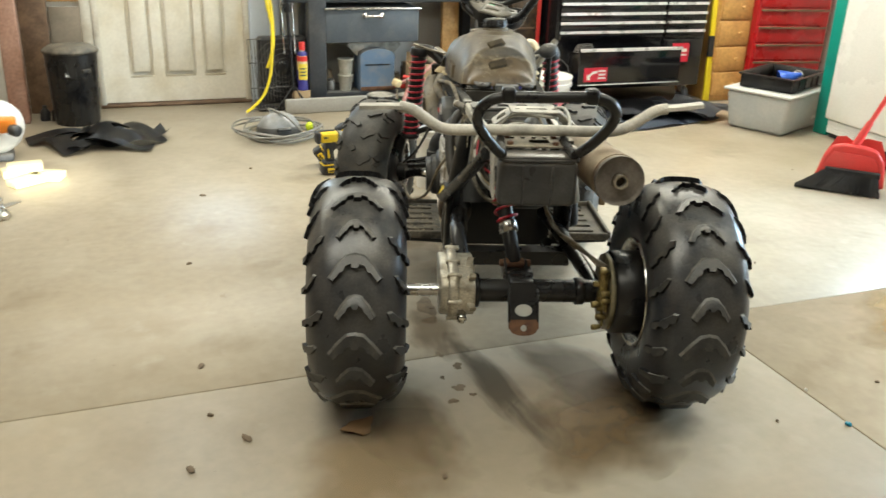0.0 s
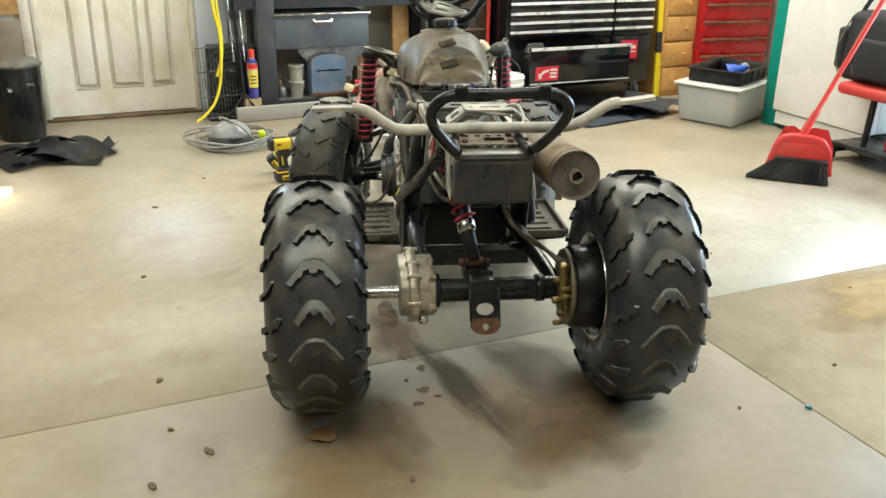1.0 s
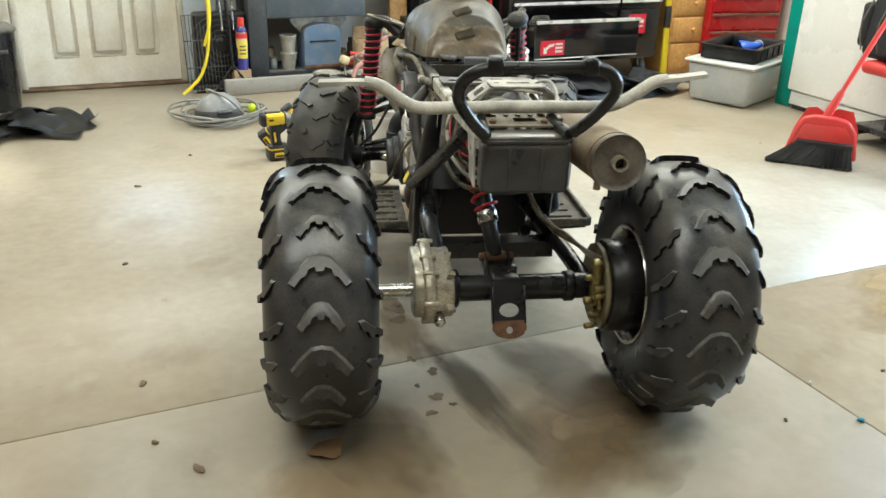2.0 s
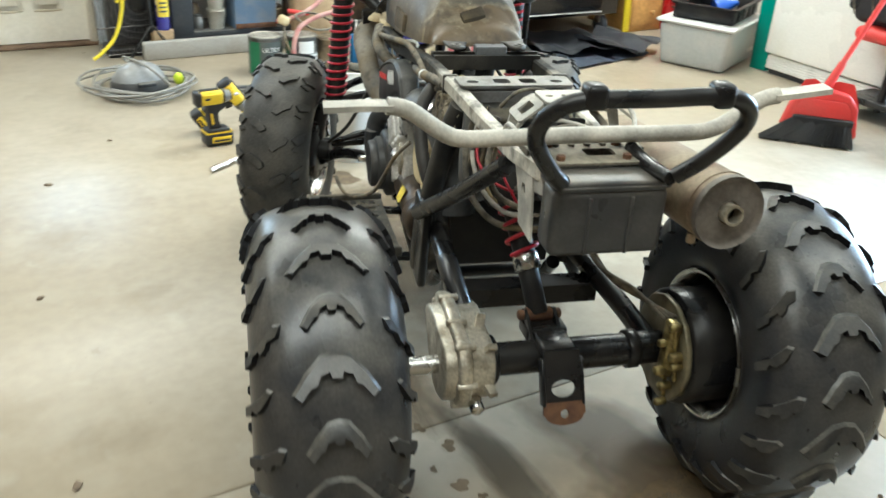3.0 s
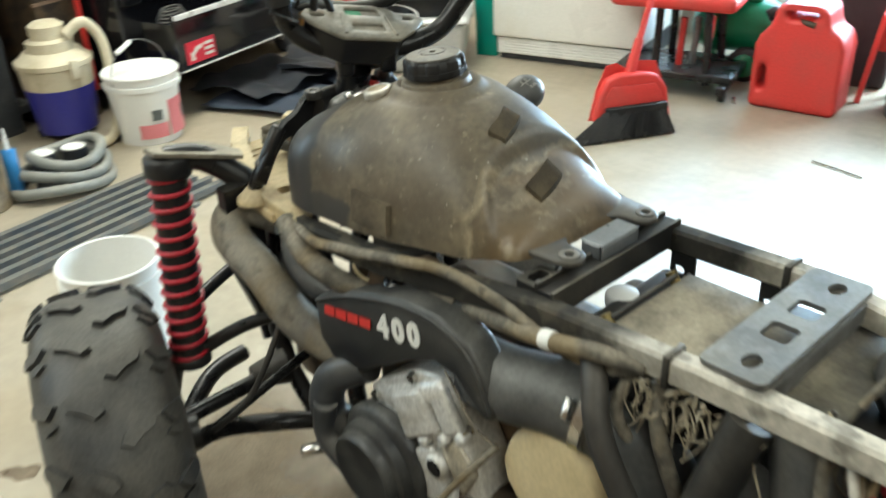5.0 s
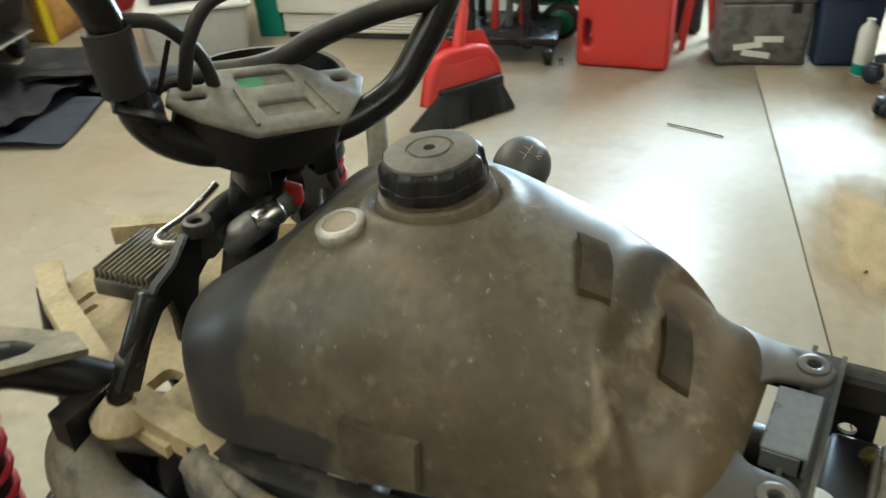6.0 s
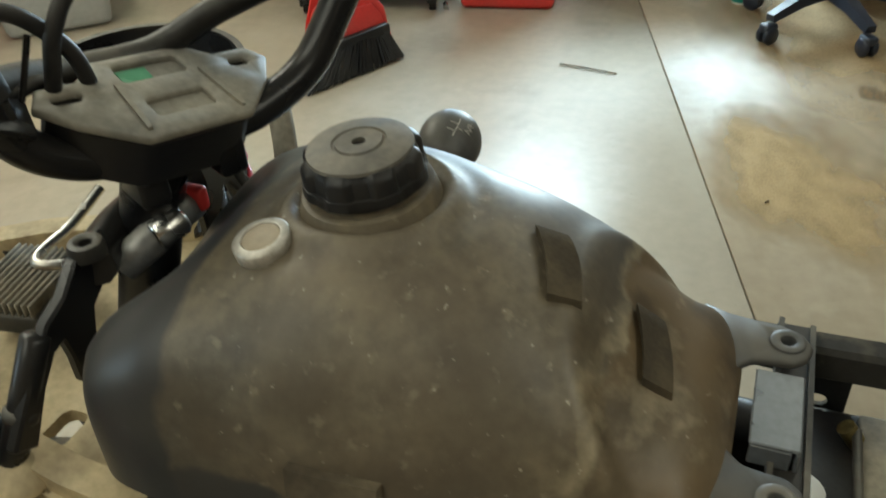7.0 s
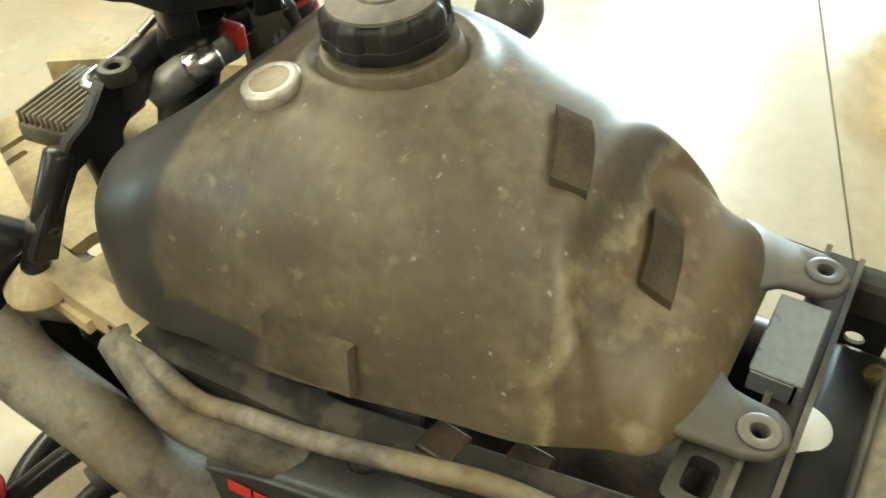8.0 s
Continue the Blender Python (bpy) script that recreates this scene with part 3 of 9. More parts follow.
def stain(u, v, ru, rv, turn, col, strength, rough, label, name="floor_patch"):
    """A dull patch on the slab, fading out raggedly: stains, and shade painted under the quad."""
    m = surf("floor_patch", col, rough, col2=tuple(c * 0.8 for c in col), mix=0.5, scale=5, grain=60, vary=0.12, spec=0.25)
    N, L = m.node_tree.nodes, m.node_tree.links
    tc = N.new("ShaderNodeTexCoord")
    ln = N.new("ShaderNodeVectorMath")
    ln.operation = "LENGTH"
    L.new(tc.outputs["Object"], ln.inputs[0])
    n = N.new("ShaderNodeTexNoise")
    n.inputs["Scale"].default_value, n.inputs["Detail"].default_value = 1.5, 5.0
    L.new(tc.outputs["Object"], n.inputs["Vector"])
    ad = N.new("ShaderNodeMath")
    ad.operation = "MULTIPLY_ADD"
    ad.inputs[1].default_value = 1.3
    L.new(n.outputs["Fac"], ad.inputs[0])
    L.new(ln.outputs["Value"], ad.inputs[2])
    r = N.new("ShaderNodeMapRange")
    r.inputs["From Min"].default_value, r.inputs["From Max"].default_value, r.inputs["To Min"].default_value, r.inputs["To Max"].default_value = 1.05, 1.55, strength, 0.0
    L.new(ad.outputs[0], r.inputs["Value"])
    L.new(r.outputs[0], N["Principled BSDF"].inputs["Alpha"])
    b = BM()
    b.faces.new([b.verts.new((x, y, 0)) for x, y in ring(0, 0, 1.0, seg=28)])
    STAIN[0] += 0.0002
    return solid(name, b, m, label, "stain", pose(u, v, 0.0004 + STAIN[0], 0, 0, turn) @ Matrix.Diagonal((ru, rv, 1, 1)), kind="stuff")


STAIN = [0.0]
stain(1.66, 0.05, 0.50, 0.27, 4, (0.42, 0.295, 0.140), 0.85, 0.85, "brown stain where the floor sealer has worn off")
stain(2.25, -0.30, 1.05, 0.52, 8, (0.40, 0.30, 0.175), 0.55, 0.75, "broad brown wash of worn floor sealer")
# worn sealer, widened and deepened to put shade on the floor by the chair
stain(2.52, -0.44, 0.70, 0.56, 10, (0.40, 0.285, 0.150), 0.8, 0.85, "brown stain where the floor sealer has worn off")
stain(2.10, -0.28, 0.07, 0.05, 10, (0.20, 0.13, 0.06), 0.7, 0.85, "small dark spill on the worn concrete")
# dirt under the quad, its dark colour also carrying the shade there
stain(0.26, 1.34, 0.40, 0.30, 20, (0.25, 0.19, 0.12), 0.7, 0.7, "brown dirt and painted shade on the concrete under the front axle")
stain(0.30, 0.85, 0.42, 0.36, -15, (0.22, 0.17, 0.11), 0.6, 0.65, "brown oily dirt and painted shade on the concrete under the engine")
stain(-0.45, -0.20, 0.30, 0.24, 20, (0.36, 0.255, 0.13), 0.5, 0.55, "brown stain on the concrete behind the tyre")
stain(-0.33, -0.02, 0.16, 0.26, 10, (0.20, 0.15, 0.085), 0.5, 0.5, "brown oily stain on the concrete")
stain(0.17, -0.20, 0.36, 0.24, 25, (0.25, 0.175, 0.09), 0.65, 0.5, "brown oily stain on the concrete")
stain(-0.03, 0.07, 0.075, 0.34, 3, (0.11, 0.09, 0.062), 0.62, 0.45, "dark streak on the concrete")
stain(0.235, 0.05, 0.17, 0.30, 22, (0.13, 0.10, 0.065), 0.62, 0.45, "dark streak on the concrete")
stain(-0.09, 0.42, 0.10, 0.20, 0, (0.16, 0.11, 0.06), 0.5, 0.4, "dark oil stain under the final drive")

# ---- the quad ----
HEAD = -17.4
ATV = pose(0, 0, 0, 0, 0, HEAD)
atv = thing("quad_bike", "stripped dusty black quad bike on knobbly tyres, standing on the concrete", "quad bike", ATV)
CX = -0.005


def profile_map(prof):
    """Arc length along a half profile of (x, r), mirrored about x = 0."""
    L = [0.0]
    for (x0, r0), (x1, r1) in zip(prof, prof[1:]):
        L.append(L[-1] + math.hypot(x1 - x0, r1 - r0))

    def at(s):
        a = min(abs(s), L[-1])
        for i in range(len(prof) - 1):
            if a <= L[i + 1]:
                t = (a - L[i]) / (L[i + 1] - L[i])
                x = prof[i][0] + t * (prof[i + 1][0] - prof[i][0])
                r = prof[i][1] + t * (prof[i + 1][1] - prof[i][1])
                dx, dr = prof[i + 1][0] - prof[i][0], prof[i + 1][1] - prof[i][1]
                k = math.hypot(dx, dr)
                return math.copysign(x, s), r, math.copysign(-dr / k, s), dx / k
        return math.copysign(prof[-1][0], s), prof[-1][1], math.copysign(1, s), 0
    return at, L[-1]


def lug(bm, at, R, poly, b0, h, ramp=0, slope=0.014):
    """A tread block: its outline in (across, round) metres at b0 round the tyre, h high; its first corners ramp down to the carcass."""
    cx = sum(p[0] for p in poly) / len(poly)
    cb = sum(p[1] for p in poly) / len(poly)
    low, top = [], []
    for i, (s, b) in enumerate(poly):
        rise = h * 0.42 if i < ramp else h
        for ring_, off, k in ((low, -0.003, 1.04), (top, rise, 0.93)):
            ss, bb = cx + (s - cx) * k, cb + (b - cb) * k
            if ring_ is low and i < ramp:
                ss, bb = cx + (s - cx) * 1.08, bb + slope
            x, r, nx, nr = at(ss)
            a = (bb + b0) / R
            rr = r + nr * off
            ring_.append(bm.verts.new((x + nx * off, -rr * math.cos(a), rr * math.sin(a))))
    n = len(poly)
    bm.faces.new(top)
    for i in range(n):
        f = bm.faces.new((low[i], low[(i + 1) % n], top[(i + 1) % n], top[i]))
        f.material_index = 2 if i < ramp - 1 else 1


def smooth_prof(pts, n=5):
    return [(p.x, p.y) for p in curve([(x, r, 0) for x, r in pts], n)]


def carcass(prof, seg=72):
    b = BM()
    full = [(-x, r) for x, r in prof[::-1]] + list(prof[1:])
    lathe(b, [(r, x) for x, r in full], pose(0, 0, 0, 0, 90, 0), seg)
    return b


def tread_blocks(bm, mat, wheel, label, flank):
    """Tread blocks with worn tops, clean flanks darkened for shade and painted edge highlights."""
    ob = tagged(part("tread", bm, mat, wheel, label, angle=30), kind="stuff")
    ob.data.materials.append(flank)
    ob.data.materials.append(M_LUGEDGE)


def rear_wheel(x, y, z, R, inner):
    W = 0.121
    prof = smooth_prof([(0, R - 0.013), (0.052, R - 0.016), (0.090, R - 0.031), (0.114, R - 0.066), (W, R - 0.105), (0.115, R - 0.145), (0.097, R - 0.172), (0.086, 0.136)])
    rim = BM()
    lathe(rim, [(0.142, -0.088), (0.146, -0.080), (0.133, -0.070), (0.128, -0.02), (0.118, 0.03), (0.118, 0.05), (0.05, 0.058), (0.045, 0.058), (0.045, 0.075), (0, 0.075)], pose(0, 0, 0, 0, 90 if inner < 0 else -90, 0), 40)
    lathe(rim, [(0.146, -0.080), (0.142, -0.092), (0.134, -0.088), (0.121, -0.070), (0.112, 0.02), (0.104, 0.042), (0.0, 0.048)], pose(0, 0, 0, 0, 90 if inner < 0 else -90, 0), 40)
    w = part("wheel_rim", rim, M_PLASTIC, atv, "black steel wheel rim", pose(x, y, z))
    lip = BM()
    lathe(lip, [(0.128, 0.080), (0.134, 0.104), (0.1405, 0.1115), (0.145, 0.1120), (0.147, 0.106)], pose(0, 0, 0, 0, 90 if inner > 0 else -90, 0), 48)
    part("rim_lip", lip, M_STEEL, w, "bare bright rim edge")
    part("tyre", carcass(prof), M_TYRE, w, "black knobbly rear tyre", angle=60)
    at, half = profile_map(prof)
    t = BM()
    n = 10
    pitch = 2 * math.pi * R / n
    edge = [(-0.060, -0.034), (-0.042, -0.006), (-0.020, 0.018), (0, 0.022), (0.020, 0.018), (0.042, -0.006), (0.060, -0.034)]
    notch = [(0.050, -0.041), (0.036, -0.023), (0.028, -0.020), (0.023, -0.007), (0.010, -0.002), (0.007, -0.011), (-0.007, -0.011), (-0.010, -0.002), (-0.023, -0.007), (-0.028, -0.020), (-0.036, -0.023), (-0.050, -0.041)]
    wide = edge + notch
    wide = [(s_ * 1.06, b_ * 1.10) for s_, b_ in wide]
    slim = [(s_ * 0.74, b_ * 0.85) for s_, b_ in wide]
    sh1 = [(0.074, 0.026), (0.086, 0.028), (0.124, -0.002), (0.150, -0.016), (0.150, -0.036), (0.126, -0.027), (0.122, -0.016), (0.108, -0.010), (0.104, -0.018), (0.096, -0.010), (0.092, 0.002), (0.078, 0.008)]
    sh2 = [(0.092, 0.020), (0.102, 0.024), (0.134, 0.000), (0.160, -0.012), (0.160, -0.032), (0.136, -0.024), (0.130, -0.012), (0.118, -0.016), (0.104, -0.002)]
    for k in range(n):
        b0 = k * pitch
        lug(t, at, R, wide, b0, 0.0135, 7, 0.006)
        lug(t, at, R, slim, b0 + pitch / 2, 0.0135, 7, 0.006)
        for p, o in ((sh1, 0.25), (sh2, 0.75)):
            lug(t, at, R, p, b0 + pitch * o, 0.0095, 3, 0.005)
            q = [(-s_, b_) for s_, b_ in p]
            lug(t, at, R, q, b0 + pitch * o, 0.0095, 3, 0.005)
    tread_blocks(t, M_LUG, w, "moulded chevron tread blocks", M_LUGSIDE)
    hub = BM()
    rod(hub, (-inner * 0.02, 0, 0), (inner * 0.10, 0, 0), 0.035, 20, bev=0.004)
    for k in range(4):
        a = radians(45 + 90 * k)
        rod(hub, (inner * 0.0, 0.055 * math.cos(a), 0.055 * math.sin(a)), (-inner * 0.075, 0.055 * math.cos(a), 0.055 * math.sin(a)), 0.009, 6)
    part("hub", hub, M_ENGD, w)
    return w


def front_wheel(x, y, z, R, steer, inner):
    W = 0.098
    prof = smooth_prof([(0, R - 0.009), (0.045, R - 0.012), (0.074, R - 0.025), (0.091, R - 0.057), (W, R - 0.088), (0.092, R - 0.118), (0.078, R - 0.136), (0.070, 0.136)])
    rim = BM()
    turn = pose(0, 0, 0, 0, 90 if inner > 0 else -90, 0)
    lathe(rim, [(0.146, 0.066), (0.142, 0.076), (0.134, 0.070), (0.126, 0.05), (0.122, -0.02), (0.10, -0.035), (0, -0.045)], turn, 40)
    lathe(rim, [(0.146, 0.066), (0.130, 0.0), (0.130, -0.06), (0.146, -0.070), (0.140, -0.076), (0.122, -0.058), (0.10, -0.04), (0, -0.05)], turn, 40)
    w = part("wheel_rim", rim, M_PLASTIC, atv, "black steel wheel rim", pose(x, y, z, 0, 0, steer))
    lip = BM()
    lathe(lip, [(0.128, 0.060), (0.135, 0.080), (0.141, 0.0865), (0.147, 0.0865), (0.150, 0.078)], turn, 48)
    part("rim_lip", lip, M_STEEL, w, "bare bright rim edge")
    part("tyre", carcass(prof), M_TYRE_F, w, "dusty front tyre with angled low lugs", angle=60)
    at, half = profile_map(prof)
    t = BM()
    n = 17
    pitch = 2 * math.pi * R / n
    a1 = [(0.004, -0.012), (0.010, 0.002), (0.028, 0.015), (0.046, 0.024), (0.056, 0.018), (0.052, 0.004), (0.034, -0.006), (0.018, -0.020)]
    a2 = [(0.062, 0.018), (0.072, 0.028), (0.104, 0.044), (0.114, 0.036), (0.110, 0.022), (0.092, 0.012), (0.076, 0.002)]
    a3 = [(0.064, -0.012), (0.070, -0.004), (0.090, 0.002), (0.094, -0.008), (0.084, -0.018)]
    for k in range(n):
        b0 = k * pitch
        for o, flip in ((0, False), (pitch / 2, True)):
            for poly, h in ((a1, 0.0085), (a2, 0.008), (a3, 0.006)):
                lug(t, at, R, [(-s_, b_) for s_, b_ in poly] if flip else poly, b0 + o, h)
    tread_blocks(t, M_TYRE_F, w, "worn angled tread blocks", M_LUGSIDE_F)
    hub = BM()
    rod(hub, (0.01 * inner, 0, 0), (inner * 0.088, 0, 0), 0.104, 32, 0.092, bev=0.008)
    rod(hub, (inner * 0.08, 0, 0), (inner * 0.12, 0, 0), 0.03, 20)
    part("brake_drum", hub, M_BLACK, w, "black brake drum")
    return w


rear_wheel(-0.432, 0.028, 0.308, 0.310, 1)
rear_wheel(0.405, 0.028, 0.308, 0.310, -1)
STEER = -18.5
front_wheel(-0.400, 1.252, 0.273, 0.276, STEER, 1)
front_wheel(0.390, 1.252, 0.273, 0.276, STEER, -1)

# rear axle
b = BM()
rod(b, (-0.40, 0.028, 0.308), (-0.195, 0.028, 0.308), 0.0165, 20)
part("axle_shaft", b, M_STEEL, atv, "bare bright axle shaft")
b = BM()
rod(b, (-0.13, 0.028, 0.308), (0.235, 0.028, 0.308), 0.031, 24)
rod(b, (-0.14, 0.028, 0.308), (-0.115, 0.028, 0.308), 0.046, 24, bev=0.004)
rod(b, (0.14, 0.028, 0.308), (0.165, 0.028, 0.308), 0.037, 24, bev=0.003)
part("axle_tube", b, M_BLACK, atv, "black axle tube")

# final drive case
gc = BM()
case = [(-0.095, 0.000), (-0.088, 0.055), (-0.060, 0.088), (-0.020, 0.094), (0.030, 0.098), (0.070, 0.108), (0.120, 0.112), (0.160, 0.098), (0.172, 0.070), (0.150, 0.040), (0.125, -0.005), (0.090, -0.055), (0.040, -0.092), (-0.010, -0.100), (-0.060, -0.080), (-0.088, -0.045)]
case = [(x * 0.84, y * 0.76) for x, y in case]
mc = axes((-0.200, 0.028, 0.308), (0, 1, 0), (0, 0, 1))
plate(gc, case, 0.026, mc)
small = [(x * 0.84, y * 0.84) for x, y in case]
plate(gc, small, 0.092, axes((-0.222, 0.028, 0.308), (0, 1, 0), (0, 0, 1)))
bevel_sharp(gc, 0.004, 1)
drive = part("final_drive_case", gc, M_ALUD, atv, "oily cast aluminium final drive case")
for x, y in case[::2]:
    g = BM()
    p = mc @ Vector((x * 0.95, y * 0.95, 0))
    rod(g, p + Vector((-0.004, 0, 0)), p + Vector((0.034, 0, 0)), 0.0072, 10, bev=0.002)
    part("case_bolt", g, M_ALUD, drive)
g = BM()
rod(g, (-0.165, -0.030, 0.268), (-0.165, -0.060, 0.262), 0.013, 14, bev=0.003)
part("drain_plug", g, M_STEEL, drive, "round steel drain plug")
g = BM()
for a in range(5):
    t = radians(-50 + 60 * a)
    p0 = Vector((-0.150, 0.028 + 0.03 * math.cos(t), 0.308 + 0.03 * math.sin(t)))
    p1 = Vector((-0.138, 0.028 + 0.088 * math.cos(t), 0.308 + 0.088 * math.sin(t)))
    bar(g, [p0, p1], 0.010, 0.016, up=(1, 0, 0))
part("case_rib", g, M_ALUD, drive)

# brake side
hb = BM()
octo = ring(0, 0, 0.104, seg=14)
plate(hb, octo, 0.012, axes((0.218, 0.028, 0.308), (0, 1, 0), (0, 0, 1)))
plate(hb, ring(0, 0, 0.094, seg=24), 0.03, axes((0.226, 0.028, 0.308), (0, 1, 0), (0, 0, 1)))
bevel_sharp(hb, 0.002, 1)
hubplate = part("brake_backplate", hb, M_OILPLATE, atv, "muddy brake backing plate")
part("brake_drum", rod(BM(), (0.231, 0.028, 0.308), (0.335, 0.028, 0.308), 0.112, 40, bev=0.006), M_BLACK, hubplate, "black brake drum")
part("hub_tube", rod(BM(), (0.24, 0.028, 0.308), (0.36, 0.028, 0.308), 0.045, 24), M_BLACK, hubplate, "black hub tube")
hb = BM()
for k in range(9):
    t = k / 8
    p = Vector((0.198 + 0.012 * math.sin(k * 2.2), -0.045 + 0.018 * math.sin(k * 1.3), 0.395 - 0.15 * t))
    rod(hb, p + Vector((-0.012, 0, 0)), p + Vector((0.012, 0.004, 0)), 0.0075 + 0.002 * (k % 2), 8, bev=0.002)
    if k % 3 == 0:
        rod(hb, p, p + Vector((0.006, 0.0, -0.05)), 0.004, 6)
box(hb, (0.200, -0.03, 0.345), (0.022, 0.03, 0.11), bev=0.006)
part("brake_linkage", hb, M_BRASS, hubplate, "greasy brass-coloured brake linkage")

# tow hitch plate
hp = BM()
a, c = Vector((-0.004, -0.020, 0.338)), Vector((0.014, -0.074, 0.236))
mh = axes(a, (1, 0, 0), (c - a))
L_ = (c - a).length
plate(hp, [(-0.034, -0.01), (0.034, -0.01), (0.038, L_ - 0.03), (-0.038, L_ - 0.03)], 0.005, mh, [ring(0, L_ - 0.058, 0.023, 0.016, 20)])
for s in (-1, 1):
    box(hp, mh @ Vector((s * 0.037, L_ / 2 - 0.012, 0.008)), (0.005, L_ - 0.03, 0.022), mh.to_3x3().to_4x4(), bev=0.0015, seg=1)
box(hp, (-0.006, 0.020, 0.340), (0.064, 0.06, 0.020), bev=0.006)
hitch = part("tow_hitch", hp, M_BLACK, atv, "black steel tow hitch with a rusty end")
he = BM()
end = [(-0.038, L_ - 0.034), (0.038, L_ - 0.034), (0.040, L_ - 0.012)] + [(0.022 * math.cos(t) * 1.6, L_ - 0.008 + 0.016 * math.sin(t)) for t in [k * math.pi / 8 for k in range(9)]] + [(-0.040, L_ - 0.012)]
plate(he, end, 0.007, mh @ Matrix.Translation((0, 0, -0.001)), [ring(0, L_ - 0.012, 0.0085, seg=12)])
part("hitch_tongue", he, M_RUST, hitch, "bare rusty hitch tongue")
clev = part("shock_clevis", box(BM(), (-0.008, 0.075, 0.338), (0.080, 0.055, 0.028), bev=0.006), M_BLACK, atv)
for x in (-0.034, 0.022):
    part("ear", plate(BM(), [(-0.055, 0.0), (0.030, 0.0), (0.038, 0.025), (0.034, 0.042), (0.020, 0.050), (0.004, 0.042)], 0.006, axes((x - 0.011, 0.068, 0.325), (0, 1, 0), (0, 0, 1))), M_BLACK, clev)
part("clevis_bolt", rod(BM(), (-0.056, 0.088, 0.362), (0.028, 0.088, 0.362), 0.010, 12, bev=0.002), M_RUST, clev, "rusty clevis bolt")

# rear shock
s0, s1 = Vector((-0.016, 0.088, 0.362)), Vector((-0.061, 0.250, 0.612))
d = (s1 - s0).normalized()
b = BM()
rod(b, s0, s0 + d * 0.11, 0.020, 20, bev=0.003)
rod(b, s0 + d * 0.11, s1, 0.0215, 20)
rod(b, s1 - d * 0.10, s1, 0.030, 20, bev=0.004)
shock = part("rear_shock", b, M_PLASTIC, atv, "black rear shock body")
b = BM()
rod(b, s0 + d * 0.085, s0 + d * 0.118, 0.026, 20, bev=0.003)
part("spring_seat", b, M_STEEL, shock, "bright spring seat ring")
b = BM()
coil(b, s0 + d * 0.118, s1 - d * 0.075, 0.0285, 0.0040, 3.7)
part("spring", b, M_SPRING, shock, "red coil spring")
b = BM()
rod(b, s0 + Vector((-0.024, 0, 0)), s0 + Vector((0.024, 0, 0)), 0.014, 14)
part("bolt", b, M_RUST, shock, "rusty shock bolt")

# swing arm
b = BM()
tube(b, [(-0.150, 0.10, 0.345), (-0.165, 0.20, 0.405), (-0.150, 0.36, 0.40), (-0.13, 0.52, 0.36)], 0.021, 12)
tube(b, [(0.200, 0.04, 0.31), (0.185, 0.15, 0.33), (0.150, 0.34, 0.36), (0.13, 0.52, 0.36)], 0.021, 12)
bar(b, [(-0.16, 0.255, 0.316), (0.165, 0.255, 0.316)], 0.05, 0.042)
part("swing_arm", b, M_BLACK, atv, "black tubular swing arm")
part("mud_shield", plate(BM(), [(-0.150, 0.0), (0.150, 0.0), (0.155, 0.10), (0.120, 0.24), (-0.120, 0.24), (-0.155, 0.10)], 0.006, axes((0.0, 0.505, 0.252), (1, 0, 0), (0, 0.05, 1))), M_PLASTIC, atv, "black plastic mud shield")
for k in range(4):
    o = 0.008 * k
    b = tube(BM(), [(0.215 - o, -0.01, 0.395), (0.16 - o, 0.02, 0.42 + o), (0.10 - o, 0.05, 0.455 + o), (0.055, 0.09 + o, 0.53), (0.04, 0.14, 0.60)], 0.0042, 7)
    part("brake_hose", b, M_HOSE, atv, "thin grey brake hose")

# tail box
b = BM()
box(b, (-0.009, -0.1035, 0.656), (0.186, 0.064, 0.112), bev=0.014, seg=4)
for x in (-0.040, 0.028):
    box(b, (CX + x, -0.136, 0.652), (0.006, 0.004, 0.095), bev=0.001, seg=1)
tail = part("tail_box", b, M_BOXL, atv, "scuffed grey plastic tail box")
b = BM()
box(b, (-0.009, -0.1010, 0.716), (0.192, 0.064, 0.014), bev=0.005)
box(b, (-0.009, -0.13, 0.712), (0.17, 0.010, 0.008), bev=0.002)
part("lid", b, M_BOXL, tail)
tb_ = part("tail_bracket", plate(BM(), rrect(-0.015, -0.035, 0.15, 0.085, 0.012), 0.004, Matrix.Translation((0, 0, 0.728)), [rrect(0.005, -0.03, 0.05, 0.03, 0.006)]), M_DUSTY, atv, "dusty steel tail bracket")
for x in (-0.08, 0.05):
    part("flange", box(BM(), (x, 0.0, 0.69), (0.006, 0.10, 0.07), bev=0.002), M_DUSTY, tb_)
for x, y in ((-0.07, -0.06), (0.04, -0.06), (-0.07, 0.0), (0.045, 0.0)):
    part("bolt", rod(BM(), (x, y, 0.731), (x, y, 0.739), 0.0075, 6), M_RUST, tb_)
sb_ = part("side_bracket", plate(BM(), [(-0.055, -0.010), (0.010, -0.005), (0.022, 0.04), (0.060, 0.095), (-0.035, 0.115)], 0.004, axes((-0.104, 0.0, 0.60), (0, 1, 0), (0, 0, 1)), [ring(0.0, 0.06, 0.010, seg=12)]), M_RACK, atv, "dusty grey sheet bracket")
part("upper_sheet", plate(BM(), [(-0.05, 0.012), (0.0, 0.0), (0.09, 0.01), (0.10, 0.045), (0.02, 0.066), (-0.03, 0.06)], 0.004, axes((-0.101, -0.03, 0.67), (0, 1, 0), (0, 0, 1)), [ring(0.03, 0.032, 0.009, seg=12)]), M_RACK, sb_)

